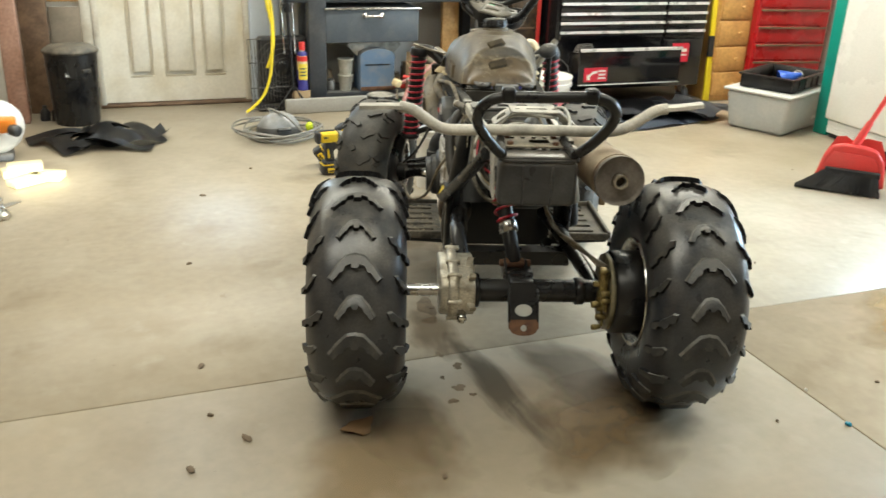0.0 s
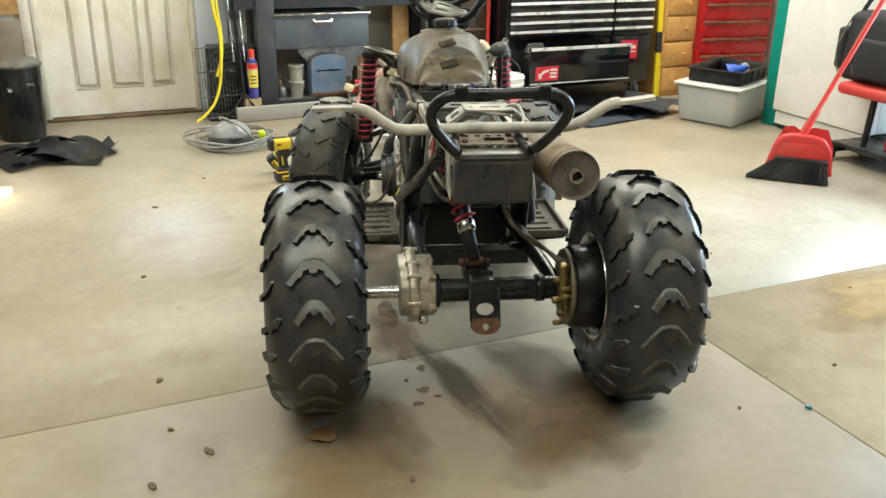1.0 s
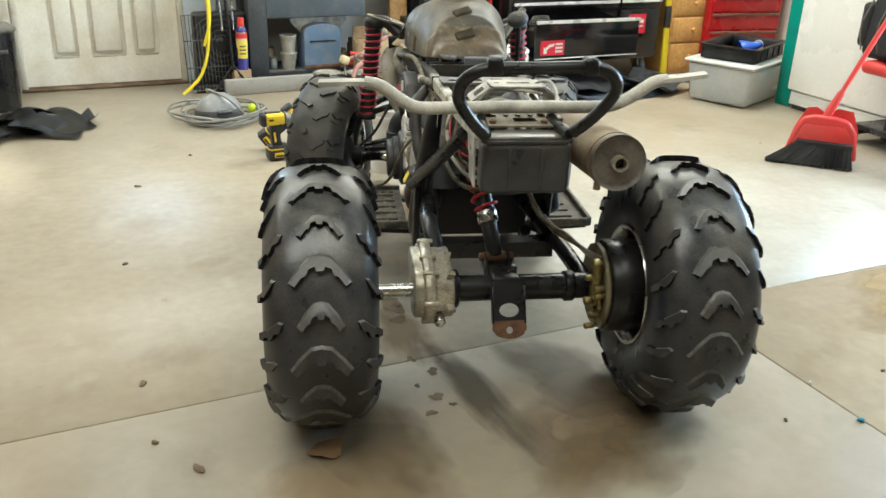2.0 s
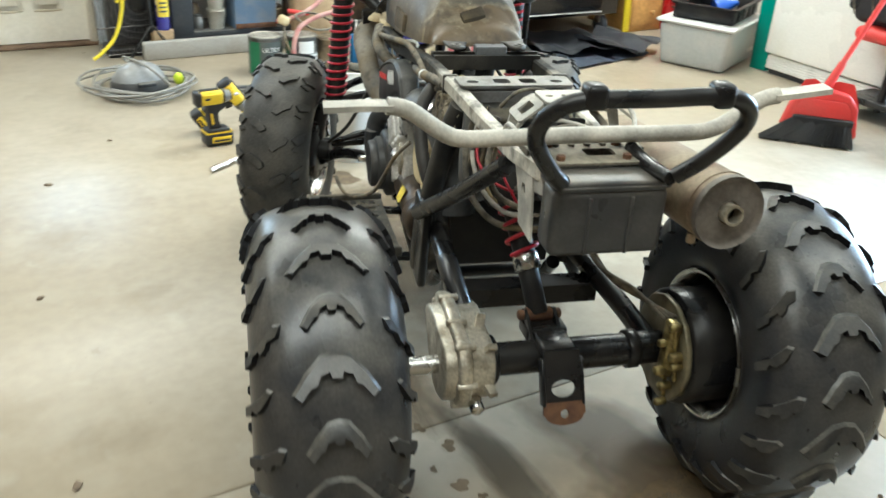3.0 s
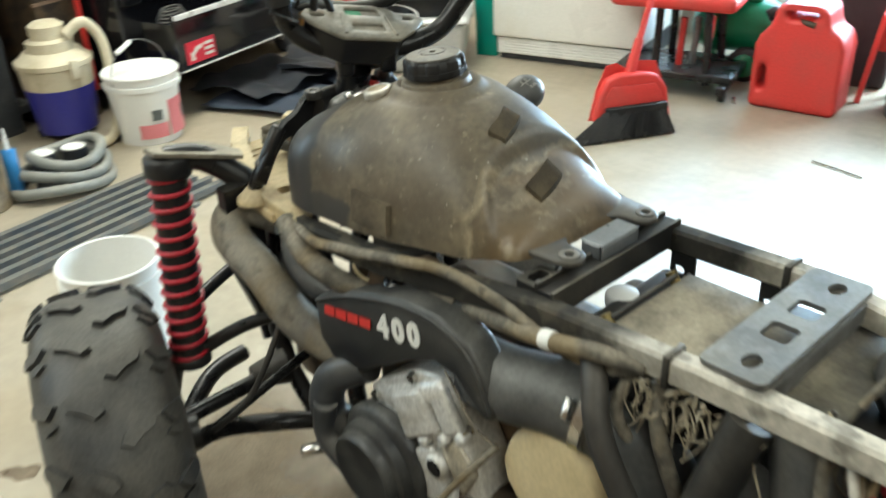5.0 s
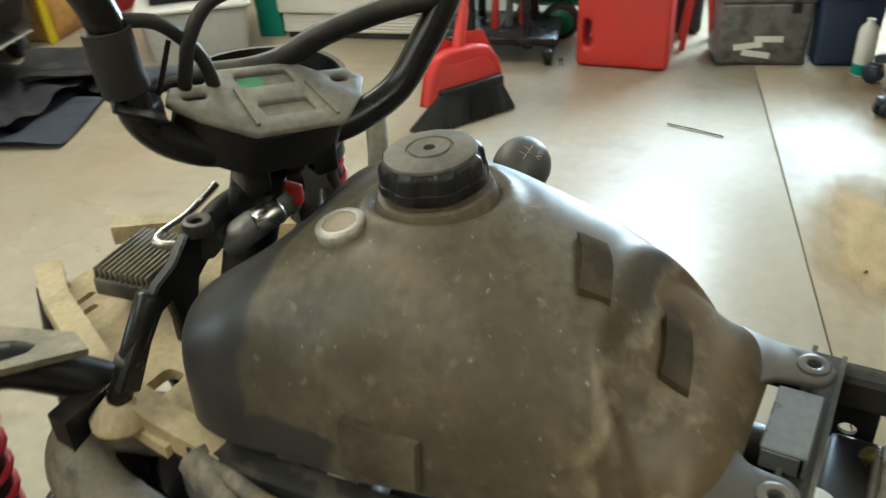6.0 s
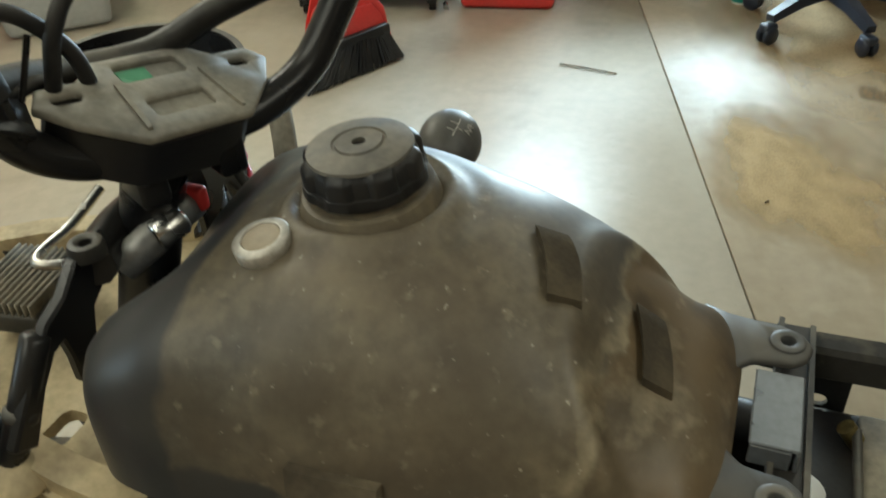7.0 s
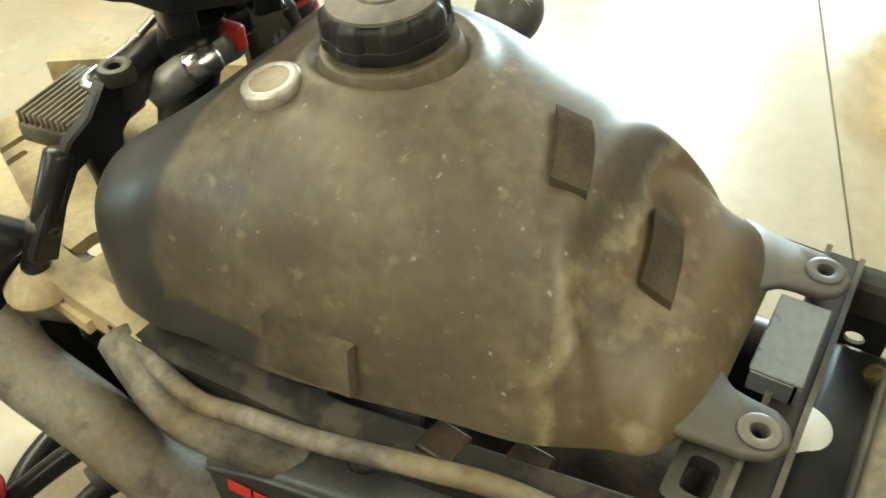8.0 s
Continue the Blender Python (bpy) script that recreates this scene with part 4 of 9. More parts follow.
part("side_bracket", plate(BM(), [(-0.055, -0.010), (0.010, -0.005), (0.022, 0.04), (0.060, 0.095), (-0.035, 0.115)], 0.004, axes((0.082, 0.0, 0.60), (0, 1, 0), (0, 0, 1))), M_RACK, atv, "dusty grey sheet bracket")
part("cross_stay", bar(BM(), [(-0.102, -0.02, 0.640), (0.082, -0.02, 0.640)], 0.022, 0.022), M_BLACK, atv, "black cross stay")
for pts in (((-0.084, 0.150, 0.698), (-0.060, 0.125, 0.745), (-0.035, 0.105, 0.765), (0.02, 0.085, 0.768), (0.065, 0.10, 0.760), (0.080, 0.16, 0.742)),
            ((-0.085, 0.02, 0.735), (-0.05, 0.06, 0.752), (-0.01, 0.055, 0.750), (0.03, 0.03, 0.742)),
            ((0.060, 0.15, 0.770), (0.085, 0.10, 0.785), (0.090, 0.04, 0.765), (0.075, 0.0, 0.740)),
            ((-0.09, 0.17, 0.698), (-0.105, 0.10, 0.735), (-0.095, 0.05, 0.728), (-0.075, 0.0, 0.735))):
    part("tail_wire", tube(BM(), pts, 0.0042, 8, 6), M_RACK, atv, "dusty pale wire")
# muffler
mf0, mf1 = Vector((0.178, -0.148, 0.674)), Vector((0.165, 0.26, 0.640))
b = BM()
l = (mf1 - mf0).length
lathe(b, [(0.018, 0.004), (0.050, 0.0), (0.057, 0.004), (0.058, 0.012), (0.058, l - 0.02), (0.045, l), (0.0, l)], along(mf0, mf1), 36)
muf = part("muffler", b, M_MUFF, atv, "dusty tan steel muffler")
b = BM()
dm = (mf0 - mf1).normalized()
lathe(b, [(0.0165, -0.03), (0.0165, 0.022), (0.0125, 0.022), (0.0120, -0.03)], along(mf0, mf0 + dm), 20)
part("tail_pipe", b, M_ALUD, muf, "short exhaust tail pipe")
b = BM()
rod(b, mf0 - dm * 0.02, mf0 - dm * 0.016 + Vector((0, 0, 0)), 0.0598, 36)
rod(b, mf0 - dm * 0.05 + Vector((-0.02, 0, -0.055)), mf0 - dm * 0.05 + Vector((-0.02, 0, -0.072)), 0.008, 10)
part("end_band", b, M_MUFF, muf)
part("end_plate", lathe(BM(), [(0.019, 0.005), (0.049, 0.001), (0.0555, 0.0035), (0.0590, 0.009), (0.0590, -0.004)], along(mf0, mf0 + dm), 36), M_MUFFEND, muf, "sooty grey muffler end plate")
b = BM()
rod(b, mf0 - dm * 0.012, mf0 + dm * 0.001, 0.0164, 18)
part("outlet", b, M_ENGD, muf)

# rear rack bar with flattened ends
b = BM()
pts = [(-0.335, -0.010, 0.806), (-0.300, -0.010, 0.798), (-0.255, -0.014, 0.768), (-0.222, -0.018, 0.755), (-0.16, -0.02, 0.755), (CX, -0.022, 0.758), (0.15, -0.02, 0.757), (0.20, -0.02, 0.762), (0.240, -0.016, 0.780), (0.285, -0.012, 0.808), (0.315, -0.012, 0.815)]
tube(b, pts, 0.0135, 14, 4)
bar(b, [(-0.428, -0.004, 0.803), (-0.36, -0.008, 0.806), (-0.325, -0.010, 0.806)], 0.034, 0.009)
bar(b, [(0.305, -0.012, 0.815), (0.34, -0.014, 0.819), (0.398, -0.022, 0.829)], 0.034, 0.009)
part("rack_bar", b, M_RACK, atv, "worn grey bent rack bar with flattened ends")
# grab handle
b = BM()
tube(b, [(-0.104, -0.155, 0.735), (-0.128, -0.168, 0.760), (-0.160, -0.192, 0.806), (-0.166, -0.206, 0.836), (-0.150, -0.222, 0.866), (-0.112, -0.233, 0.882), (-0.02, -0.236, 0.884), (0.072, -0.236, 0.886), (0.118, -0.225, 0.872), (0.138, -0.208, 0.842), (0.128, -0.190, 0.806), (0.100, -0.168, 0.764), (0.076, -0.152, 0.738)], 0.0125, 12, 5)
grab = part("grab_handle", b, M_BLACK, atv, "black tubular grab handle loop")
for x in (-0.106, 0.074):
    b = BM()
    box(b, (x, -0.234, 0.888), (0.030, 0.034, 0.034), bev=0.008, seg=3)
    part("clamp", b, M_BLACK, grab)
for x in (-0.10, 0.07):
    b = BM()
    tube(b, [(x, -0.152, 0.735), (x * 0.95, -0.09, 0.730), (x * 0.9, -0.02, 0.735)], 0.011, 10)
    part("stay", b, M_BLACK, grab)

# main rails
def rail(s):
    b = BM()
    bar(b, [(CX + s * 0.088, -0.06, 0.712), (CX + s * 0.090, 0.10, 0.690), (CX + s * 0.098, 0.25, 0.688), (CX + s * 0.118, 0.43, 0.702), (CX + s * 0.122, 0.62, 0.694), (CX + s * 0.150, 0.86, 0.676), (CX + s * 0.156, 1.02, 0.670), (CX + s * 0.142, 1.15, 0.672)], 0.0255, 0.031)
    bevel_sharp(b, 0.004, 1)
    r = part("frame_rail", b, M_RAIL, atv, "dusty black box-section frame rail", angle=35)
    for y in (0.455,):
        part("gusset", box(BM(), (CX + s * 0.118, y, 0.70), (0.031, 0.008, 0.039), bev=0.002), M_FRAME, r)
    return r


rail(-1)
rail(1)
# black cross bar behind the tank, and the slotted seat plate
b = BM()
bar(b, [(-0.122, 0.620, 0.712), (0.122, 0.620, 0.712)], 0.022, 0.006)
cross = part("cross_bar", b, M_PLASTIC, atv, "black angle-section cross bar")
part("flange", bar(BM(), [(-0.122, 0.6085, 0.702), (0.122, 0.6085, 0.702)], 0.004, 0.032), M_FRAME, cross)
part("lip", bar(BM(), [(-0.122, 0.6315, 0.715), (0.122, 0.6315, 0.715)], 0.004, 0.012), M_FRAME, cross)
b = BM()
plate(b, rrect(CX, 0.398, 0.236, 0.068, 0.010), 0.006, Matrix.Translation((0, 0, 0.7165)), [rrect(CX - 0.027, 0.396, 0.033, 0.030, 0.006, 4), rrect(CX + 0.028, 0.396, 0.033, 0.030, 0.006, 4), ring(CX - 0.088, 0.392, 0.013, 0.009, 14), ring(CX + 0.088, 0.392, 0.013, 0.009, 14)])
bar(b, [(CX - 0.118, 0.365, 0.700), (CX + 0.118, 0.365, 0.700)], 0.004, 0.022)
bar(b, [(CX - 0.118, 0.434, 0.700), (CX + 0.118, 0.434, 0.700)], 0.004, 0.022)
part("slotted_plate", b, M_GREYST, atv, "dusty grey cross plate with slots")
# arched plate further back
b = BM()
AX = CX + 0.018
arch = [(-0.110, -0.005), (-0.100, 0.040), (-0.080, 0.064), (-0.055, 0.073), (0.055, 0.073), (0.080, 0.064), (0.100, 0.040), (0.110, -0.005), (0.094, -0.005), (0.080, 0.036), (0.050, 0.048), (-0.050, 0.048), (-0.080, 0.036), (-0.094, -0.005)]
plate(b, arch, 0.004, axes((AX, 0.155, 0.700), (0.9, 0, 0), (0, 0, 1)))
archp = part("arched_bracket", b, M_RACK, atv, "dusty grey arched bracket")
part("top_sheet", plate(BM(), rrect(AX, 0.118, 0.125, 0.070, 0.010), 0.004, Matrix.Translation((0, 0, 0.7735)), [rrect(AX + 0.005, 0.120, 0.055, 0.014, 0.004), ring(AX - 0.045, 0.12, 0.007, seg=12), ring(AX + 0.05, 0.12, 0.007, seg=12)]), M_RACK, archp)
for q_ in (-1, 1):
    part("side_sheet", plate(BM(), rrect(0, 0, 0.052, 0.066, 0.008), 0.004, axes((AX + q_ * 0.083, 0.119, 0.755), (0.80, 0, -q_ * 0.60), (0, 1, 0)), [rrect(0, 0, 0.026, 0.030, 0.004)]), M_RACK, archp)
b = BM()
bmesh.ops.create_uvsphere(b, u_segments=24, v_segments=14, radius=1.0, matrix=Matrix.Translation((0.048, 0.285, 0.672)) @ Matrix.Diagonal((0.040, 0.042, 0.052, 1)))
part("intake_dome", b, M_DUCT, atv, "blue-grey plastic intake dome", angle=180)
b = BM()
box(b, (CX + 0.01, 0.10, 0.730), (0.05, 0.012, 0.026), bev=0.003)
part("tail_connector", b, M_PLASTIC, atv)
b = BM()
bar(b, [(CX - 0.10, 0.02, 0.722), (CX + 0.10, 0.02, 0.722)], 0.05, 0.012)
for k in range(7):
    rod(b, (CX - 0.08 + 0.027 * k, 0.0, 0.70), (CX - 0.08 + 0.027 * k, 0.0, 0.736), 0.006, 8)
part("rear_cross_member", b, M_DUSTY, atv, "dusty rear cross member")

# battery tray and lid between the rails
b = BM()
box(b, (CX, 0.522, 0.628), (0.205, 0.17, 0.07), bev=0.008)
tray = part("battery_tray", b, M_PLASTIC, atv, "black battery tray")
b = BM()
box(b, (CX + 0.008, 0.505, 0.668), (0.165, 0.125, 0.010), bev=0.003)
part("lid", b, M_DUSTY, tray, "dusty tan lid")
b = BM()
rod(b, (CX + 0.012, 0.606, 0.645), (CX + 0.012, 0.606, 0.664), 0.021, 22, bev=0.003)
part("filler_cap", b, M_WHITE, tray, "small white filler cap")
for x in (-0.062, 0.066):
    part("terminal", rod(BM(), (CX + x, 0.566, 0.665), (CX + x, 0.578, 0.680), 0.007, 12), M_BRASS, tray, "brass terminal")
b = BM()
rod(b, (CX - 0.062, 0.57, 0.678), (CX + 0.066, 0.57, 0.678), 0.0035, 8)
part("hold_down", b, M_FRAME, tray, "thin black hold-down rod")
part("shield", box(BM(), (CX + 0.006, 0.375, 0.668), (0.210, 0.130, 0.012), bev=0.004), M_DUSTD, tray, "dark plastic shield")
for y in (0.470, 0.590):
    part("hanger", plate(BM(), rrect(0, 0, 0.034, 0.075, 0.008), 0.004, axes((CX + 0.113, y, 0.655), (0, 1, 0), (0, 0, 1)), [ring(0.004, 0.002, 0.0075, 0.006, 12)]), M_FRAME, tray, "dusty steel hanger plate")
M_SHEET = surf("satin_grey_sheet", (0.19, 0.20, 0.21), 0.35, 0.5, col2=(0.13, 0.13, 0.13), mix=0.4, scale=16, grain=160, vary=0.1, bump=0.05)
# bent sheet relay cover on the cross bar, between the tank's tabs
relay = part("relay_cover", box(BM(), (CX + 0.014, 0.631, 0.7335), (0.070, 0.032, 0.003), bev=0.001, seg=1), M_SHEET, atv, "bent grey sheet relay cover", angle=30)
for x, y, w_, d_ in ((0.014, 0.6165, 0.070, 0.003), (-0.0195, 0.633, 0.003, 0.026), (0.0475, 0.633, 0.003, 0.026)):
    part("flange", box(BM(), (CX + x, y, 0.7235), (w_, d_, 0.017), bev=0.001, seg=1), M_SHEET, relay, angle=30)

# ---- fuel tank ----


TANK_Y = np.array([0.656, 0.672, 0.70, 0.74, 0.79, 0.85, 0.91, 0.97, 1.02, 1.06, 1.085, 1.098])
TANK_W = np.array([0.062, 0.0965, 0.1079, 0.1225, 0.1295, 0.1395, 0.1495, 0.1522, 0.1567, 0.1443, 0.1159, 0.1025])
TANK_Z = np.array([0.732, 0.7540, 0.7808, 0.8139, 0.8435, 0.8623, 0.8682, 0.8521, 0.8363, 0.8080, 0.7839, 0.7711])


def glide(y, ky, kv):
    """A smooth curve through knots."""
    i = int(min(max(np.searchsorted(ky, y) - 1, 0), len(ky) - 2))
    d = np.gradient(kv, ky)
    h = ky[i + 1] - ky[i]
    t = (y - ky[i]) / h
    return (2 * t ** 3 - 3 * t ** 2 + 1) * kv[i] + (t ** 3 - 2 * t ** 2 + t) * h * d[i] + (3 * t ** 2 - 2 * t ** 3) * kv[i + 1] + (t ** 3 - t ** 2) * h * d[i + 1]


def tank_section(y):
    """Half width, top, base and the two roundness powers of the tank's section at y."""
    w, zt = glide(y, TANK_Y, TANK_W), glide(y, TANK_Y, TANK_Z)
    zb = min(np.interp(y, (0.67, 0.75, 0.85, 0.95, 1.09), (0.726, 0.7125, 0.7024, 0.6999, 0.6977)), zt - 0.004)
    e = np.interp(y, (0.66, 0.75, 0.85, 0.95, 1.03, 1.09), (0.84, 0.77, 0.80, 0.776, 0.663, 0.547))
    g = np.interp(y, (0.66, 0.75, 0.85, 0.95, 1.03, 1.09), (0.95, 0.85, 0.83, 0.715, 0.512, 0.315))
    return w, zt, zb, e, g


def ease(t):
    t = max(0.0, min(1.0, t))
    return t * t * (3 - 2 * t)


def skin(y, a):
    """A point of the tank's skin: rounded sections, squarer in front, with a scoop at the rear that an arched ridge bounds and a dip before the steering stem."""
    w, zt, zb, e, g = tank_section(y)
    c, s = math.cos(a), abs(math.sin(a))
    x = w * math.copysign(abs(c) ** e, c)
    z = zb + (zt - zb) * s ** g
    ya = 0.756 - 0.037 * (abs(x) / 0.102) ** 4
    t = ease((ya - y) / 0.013) * ease((y - 0.664) / 0.05)
    rim = math.exp(-((y - ya - 0.007) / 0.008) ** 2) * ease((y - 0.69) / 0.03)
    hollow = math.exp(-((y - ya - 0.026) / 0.014) ** 2) * ease((y - 0.69) / 0.03)
    far = math.hypot(x + 0.001, y - 0.906)
    q = ease((far - 0.041) / 0.011)
    neck = 1.3 * math.exp(-((far - 0.0555) / 0.0060) ** 2) - 2.2 * (1 - q) - 0.6 * math.exp(-((far - 0.070) / 0.008) ** 2)
    dip = 0.024 * ease((y - 0.985) / 0.07) * math.exp(-(x / 0.080) ** 4)
    up = s ** 1.3
    return Vector((CX + x * (1 - 0.10 * t * s * (1 - s)), y, z - (0.0115 * t - 0.0022 * rim + 0.0006 * hollow) * up + 0.004 * neck * up - dip))


def tank_mesh():
    b = BM()
    n = 84
    ys = [0.656 + 0.442 * k / 96 for k in range(97)]
    rows = [[b.verts.new(skin(y, math.pi * k / n)) for k in range(n + 1)] for y in ys]
    for r0, r1 in zip(rows, rows[1:]):
        for k in range(n):
            b.faces.new((r0[k], r0[k + 1], r1[k + 1], r1[k]))
    b.faces.new(rows[0])
    b.faces.new(rows[-1][::-1])
    for r0, r1 in zip(rows, rows[1:]):
        b.faces.new((r0[0], r1[0], r1[-1], r0[-1]))
    return b


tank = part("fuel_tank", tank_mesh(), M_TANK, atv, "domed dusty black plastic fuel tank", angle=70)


def tank_z(x, y):
    """Height of the tank's skin."""
    w, zt, zb, e, g = tank_section(y)
    c = max(-1.0, min(1.0, (x - CX) / w))
    return skin(y, math.acos(math.copysign(abs(c) ** (1 / e), c))).z


def tank_side(y, z):
    """A point on the left flank of the tank at a height."""
    w, zt, zb, e, g = tank_section(y)
    sn = max(0.0, min(1.0, (z - zb) / (zt - zb))) ** (1 / g)
    return skin(y, math.pi - math.asin(sn))


def pad(x0, y0, x1, y1, w, h, bent=0.0):
    """A foam pad lying on the tank from one point to another."""
    b = BM()
    n = 8
    d = Vector((x1 - x0, y1 - y0)).normalized()
    q = Vector((-d.y, d.x))
    low, top = [], []
    for k in range(n + 1):
        t = k / n
        o = bent * math.sin(math.pi * t)
        for s in (-1, 1):
            x, y = x0 + (x1 - x0) * t + q.x * (s * w / 2 + o), y0 + (y1 - y0) * t + q.y * (s * w / 2 + o)
            z = tank_z(x, y)
            e = 0.002 if k in (0, n) else 0.0
            low.append(b.verts.new((x, y, z - 0.006)))
            top.append(b.verts.new((x, y, z + h - e)))
    for k in range(n):
        i = 2 * k
        b.faces.new((top[i], top[i + 1], top[i + 3], top[i + 2]))
        b.faces.new((low[i], top[i], top[i + 2], low[i + 2]))
        b.faces.new((low[i + 1], low[i + 3], top[i + 3], top[i + 1]))
    b.faces.new((low[0], low[1], top[1], top[0]))
    b.faces.new((low[-2], top[-2], top[-1], low[-1]))
    return b


part("foam_pad", pad(-0.040, 0.7665, 0.009, 0.787, 0.0215, 0.0085, -0.003), M_FOAM, tank, "grey-brown foam pad", angle=25)
part("foam_pad", pad(-0.041, 0.706, 0.0125, 0.720, 0.0195, 0.0085, -0.002), M_FOAM, tank, "grey-brown foam pad", angle=25)
# filler neck and cap
b = BM()
mcap = pose(-0.006, 0.906, 0.8635, -4, -3, 0)
lathe(b, [(0.050, -0.012), (0.0455, 0.002), (0.0440, 0.0065), (0.0405, 0.0075), (0.0375, 0.0062), (0.036, 0.0065), (0.036, 0.02)], mcap, 48)
part("filler_collar", b, M_TANK, tank)
b = BM()
M_CAPTOP = surf("dusty_cap_plastic", (0.075, 0.070, 0.060), 0.55, col2=(0.155, 0.140, 0.112), mix=0.5, scale=30, grain=160, vary=0.15, dust=0.3)


def lobed(bm, prof, m, lobes=8, seg=96):
    """A turned shape whose rim is lobed: rows of (radius, height, lobe depth)."""
    rows = []
    for r, z, dep in prof:
        row = []
        for k in range(seg):
            t = 2 * math.pi * k / seg
            c = math.cos(lobes * t)
            rr = r - dep * max(0.0, min(1.0, 0.2 - 2.4 * c))
            row.append(bm.verts.new(m @ Vector((rr * math.cos(t), rr * math.sin(t), z))))
        rows.append(row)
    for r0, r1 in zip(rows, rows[1:]):
        for k in range(seg):
            bm.faces.new((r0[k], r0[(k + 1) % seg], r1[(k + 1) % seg], r1[k]))
    bm.faces.new(rows[-1])
    return bm


lobed(b, [(0.034, 0.0105, 0.0), (0.0395, 0.0112, 0.0006), (0.0418, 0.0135, 0.0016), (0.0412, 0.0200, 0.0018), (0.0405, 0.0203, 0.0030), (0.0402, 0.0300, 0.0038), (0.0390, 0.0330, 0.0046), (0.0355, 0.0355, 0.0040), (0.0310, 0.0368, 0.0)], mcap)
cap = part("filler_cap", b, M_PLASTIC, tank, "lobed round black filler cap", angle=42)
g = BM()
lathe(g, [(0.0, 0.0350), (0.0042, 0.0350), (0.0046, 0.0400), (0.0150, 0.0404), (0.0158, 0.0388), (0.0172, 0.0386), (0.0180, 0.0400), (0.0285, 0.0388), (0.0345, 0.0372), (0.0352, 0.0350)], mcap, 56)
part("cap_top", g, M_CAPTOP, cap, "dusty grey cap top with a ring groove", angle=40)
g = BM()
rod(g, mcap @ Vector((0, 0, 0.034)), mcap @ Vector((0, 0, 0.0353)), 0.0044, 12)
part("vent_hole", g, M_BLACK, cap)
# fuel gauge plug
b = BM()
mg = Matrix.Translation((-0.064, 0.953, 0.8482)) @ pose(0, 0, 0, -8, -9, 0) @ Matrix.Diagonal((0.76, 0.76, 0.48, 1))
lathe(b, [(0.0, 0.022), (0.0165, 0.022), (0.0175, 0.0255), (0.0235, 0.0245), (0.0255, 0.022), (0.0255, 0.006), (0.0245, 0.003), (0.0245, 0.0), (0.0245, -0.02)], mg, 40)
plug = part("fuel_gauge", b, M_DULLST, tank, "bright ringed fuel gauge")
M_GLASSD = surf("dusty_gauge_glass", (0.25, 0.19, 0.11), 0.45, col2=(0.24, 0.185, 0.11), mix=0.5, scale=60, grain=200)
b = BM()
lathe(b, [(0.0, 0.0250), (0.0165, 0.0242), (0.0168, 0.022)], mg, 24)
part("gauge_glass", b, M_GLASSD, plug, "dusty gauge glass")
# rear tabs with rubber grommets
for s in (-1, 1):
    b = BM()
    outer = [(-0.030, 0.062), (-0.0225, 0.043), (-0.020, 0.025), (-0.019, 0.006), (-0.013, -0.009), (0.0, -0.017), (0.013, -0.013), (0.0205, -0.004), (0.022, 0.012), (0.024, 0.023), (0.032, 0.031), (0.050, 0.038), (0.050, 0.062)]
    if s > 0:
        outer = [(-x, y) for x, y in outer[::-1]]
    plate(b, outer, 0.008, Matrix.Translation((0.0025 + s * 0.0725, 0.627, 0.7285)), [ring(0, 0.001, 0.0072, seg=14)])
    bevel_sharp(b, 0.002, 1)
    tb = part("mounting_tab", b, M_TANKDARK, tank, "moulded tank mounting tab")
    g = BM()
    lathe(g, [(0.0054, -0.006), (0.0054, 0.0094), (0.0060, 0.0100), (0.0118, 0.0100), (0.0124, 0.0094), (0.0124, 0.004)], Matrix.Translation((0.0025 + s * 0.0725, 0.628, 0.7285)), 28)
    part("grommet", g, M_BOX, tb, "grey rubber grommet")

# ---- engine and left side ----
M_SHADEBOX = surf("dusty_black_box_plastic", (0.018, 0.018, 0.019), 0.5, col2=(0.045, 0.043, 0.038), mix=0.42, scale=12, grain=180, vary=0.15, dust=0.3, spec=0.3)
core = part("engine_block", box(BM(), (0.0, 0.80, 0.43), (0.22, 0.30, 0.26), bev=0.02), M_ENGD, atv, "oily dark engine block")
part("air_box", box(BM(), (0.040, 0.37, 0.535), (0.12, 0.18, 0.19), bev=0.03, seg=3), M_PLASTIC, atv, "black plastic air box")
part("air_cleaner", box(BM(), (0.052, 0.175, 0.590), (0.100, 0.150, 0.150), bev=0.016, seg=3), M_SHADEBOX, atv, "dusty black air cleaner box")
part("transmission_case", box(BM(), (0.01, 0.60, 0.40), (0.24, 0.18, 0.20), bev=0.03, seg=3), M_ENGD, atv, "oily dark transmission case")
for s in (-1, 1):
    part("lower_rail", tube(BM(), [(s * 0.13, 0.40, 0.30), (s * 0.13, 0.52, 0.21), (s * 0.12, 0.80, 0.19), (s * 0.10, 1.10, 0.22), (s * 0.09, 1.25, 0.34), (s * 0.10, 1.20, 0.60), (s * 0.14, 1.15, 0.67)], 0.016, 12), M_BLACK, atv, "black lower frame tube")
for y in (0.55, 1.02):
    part("cross_tube", rod(BM(), (-0.13, y, 0.205), (0.13, y, 0.205), 0.014, 12), M_BLACK, atv)

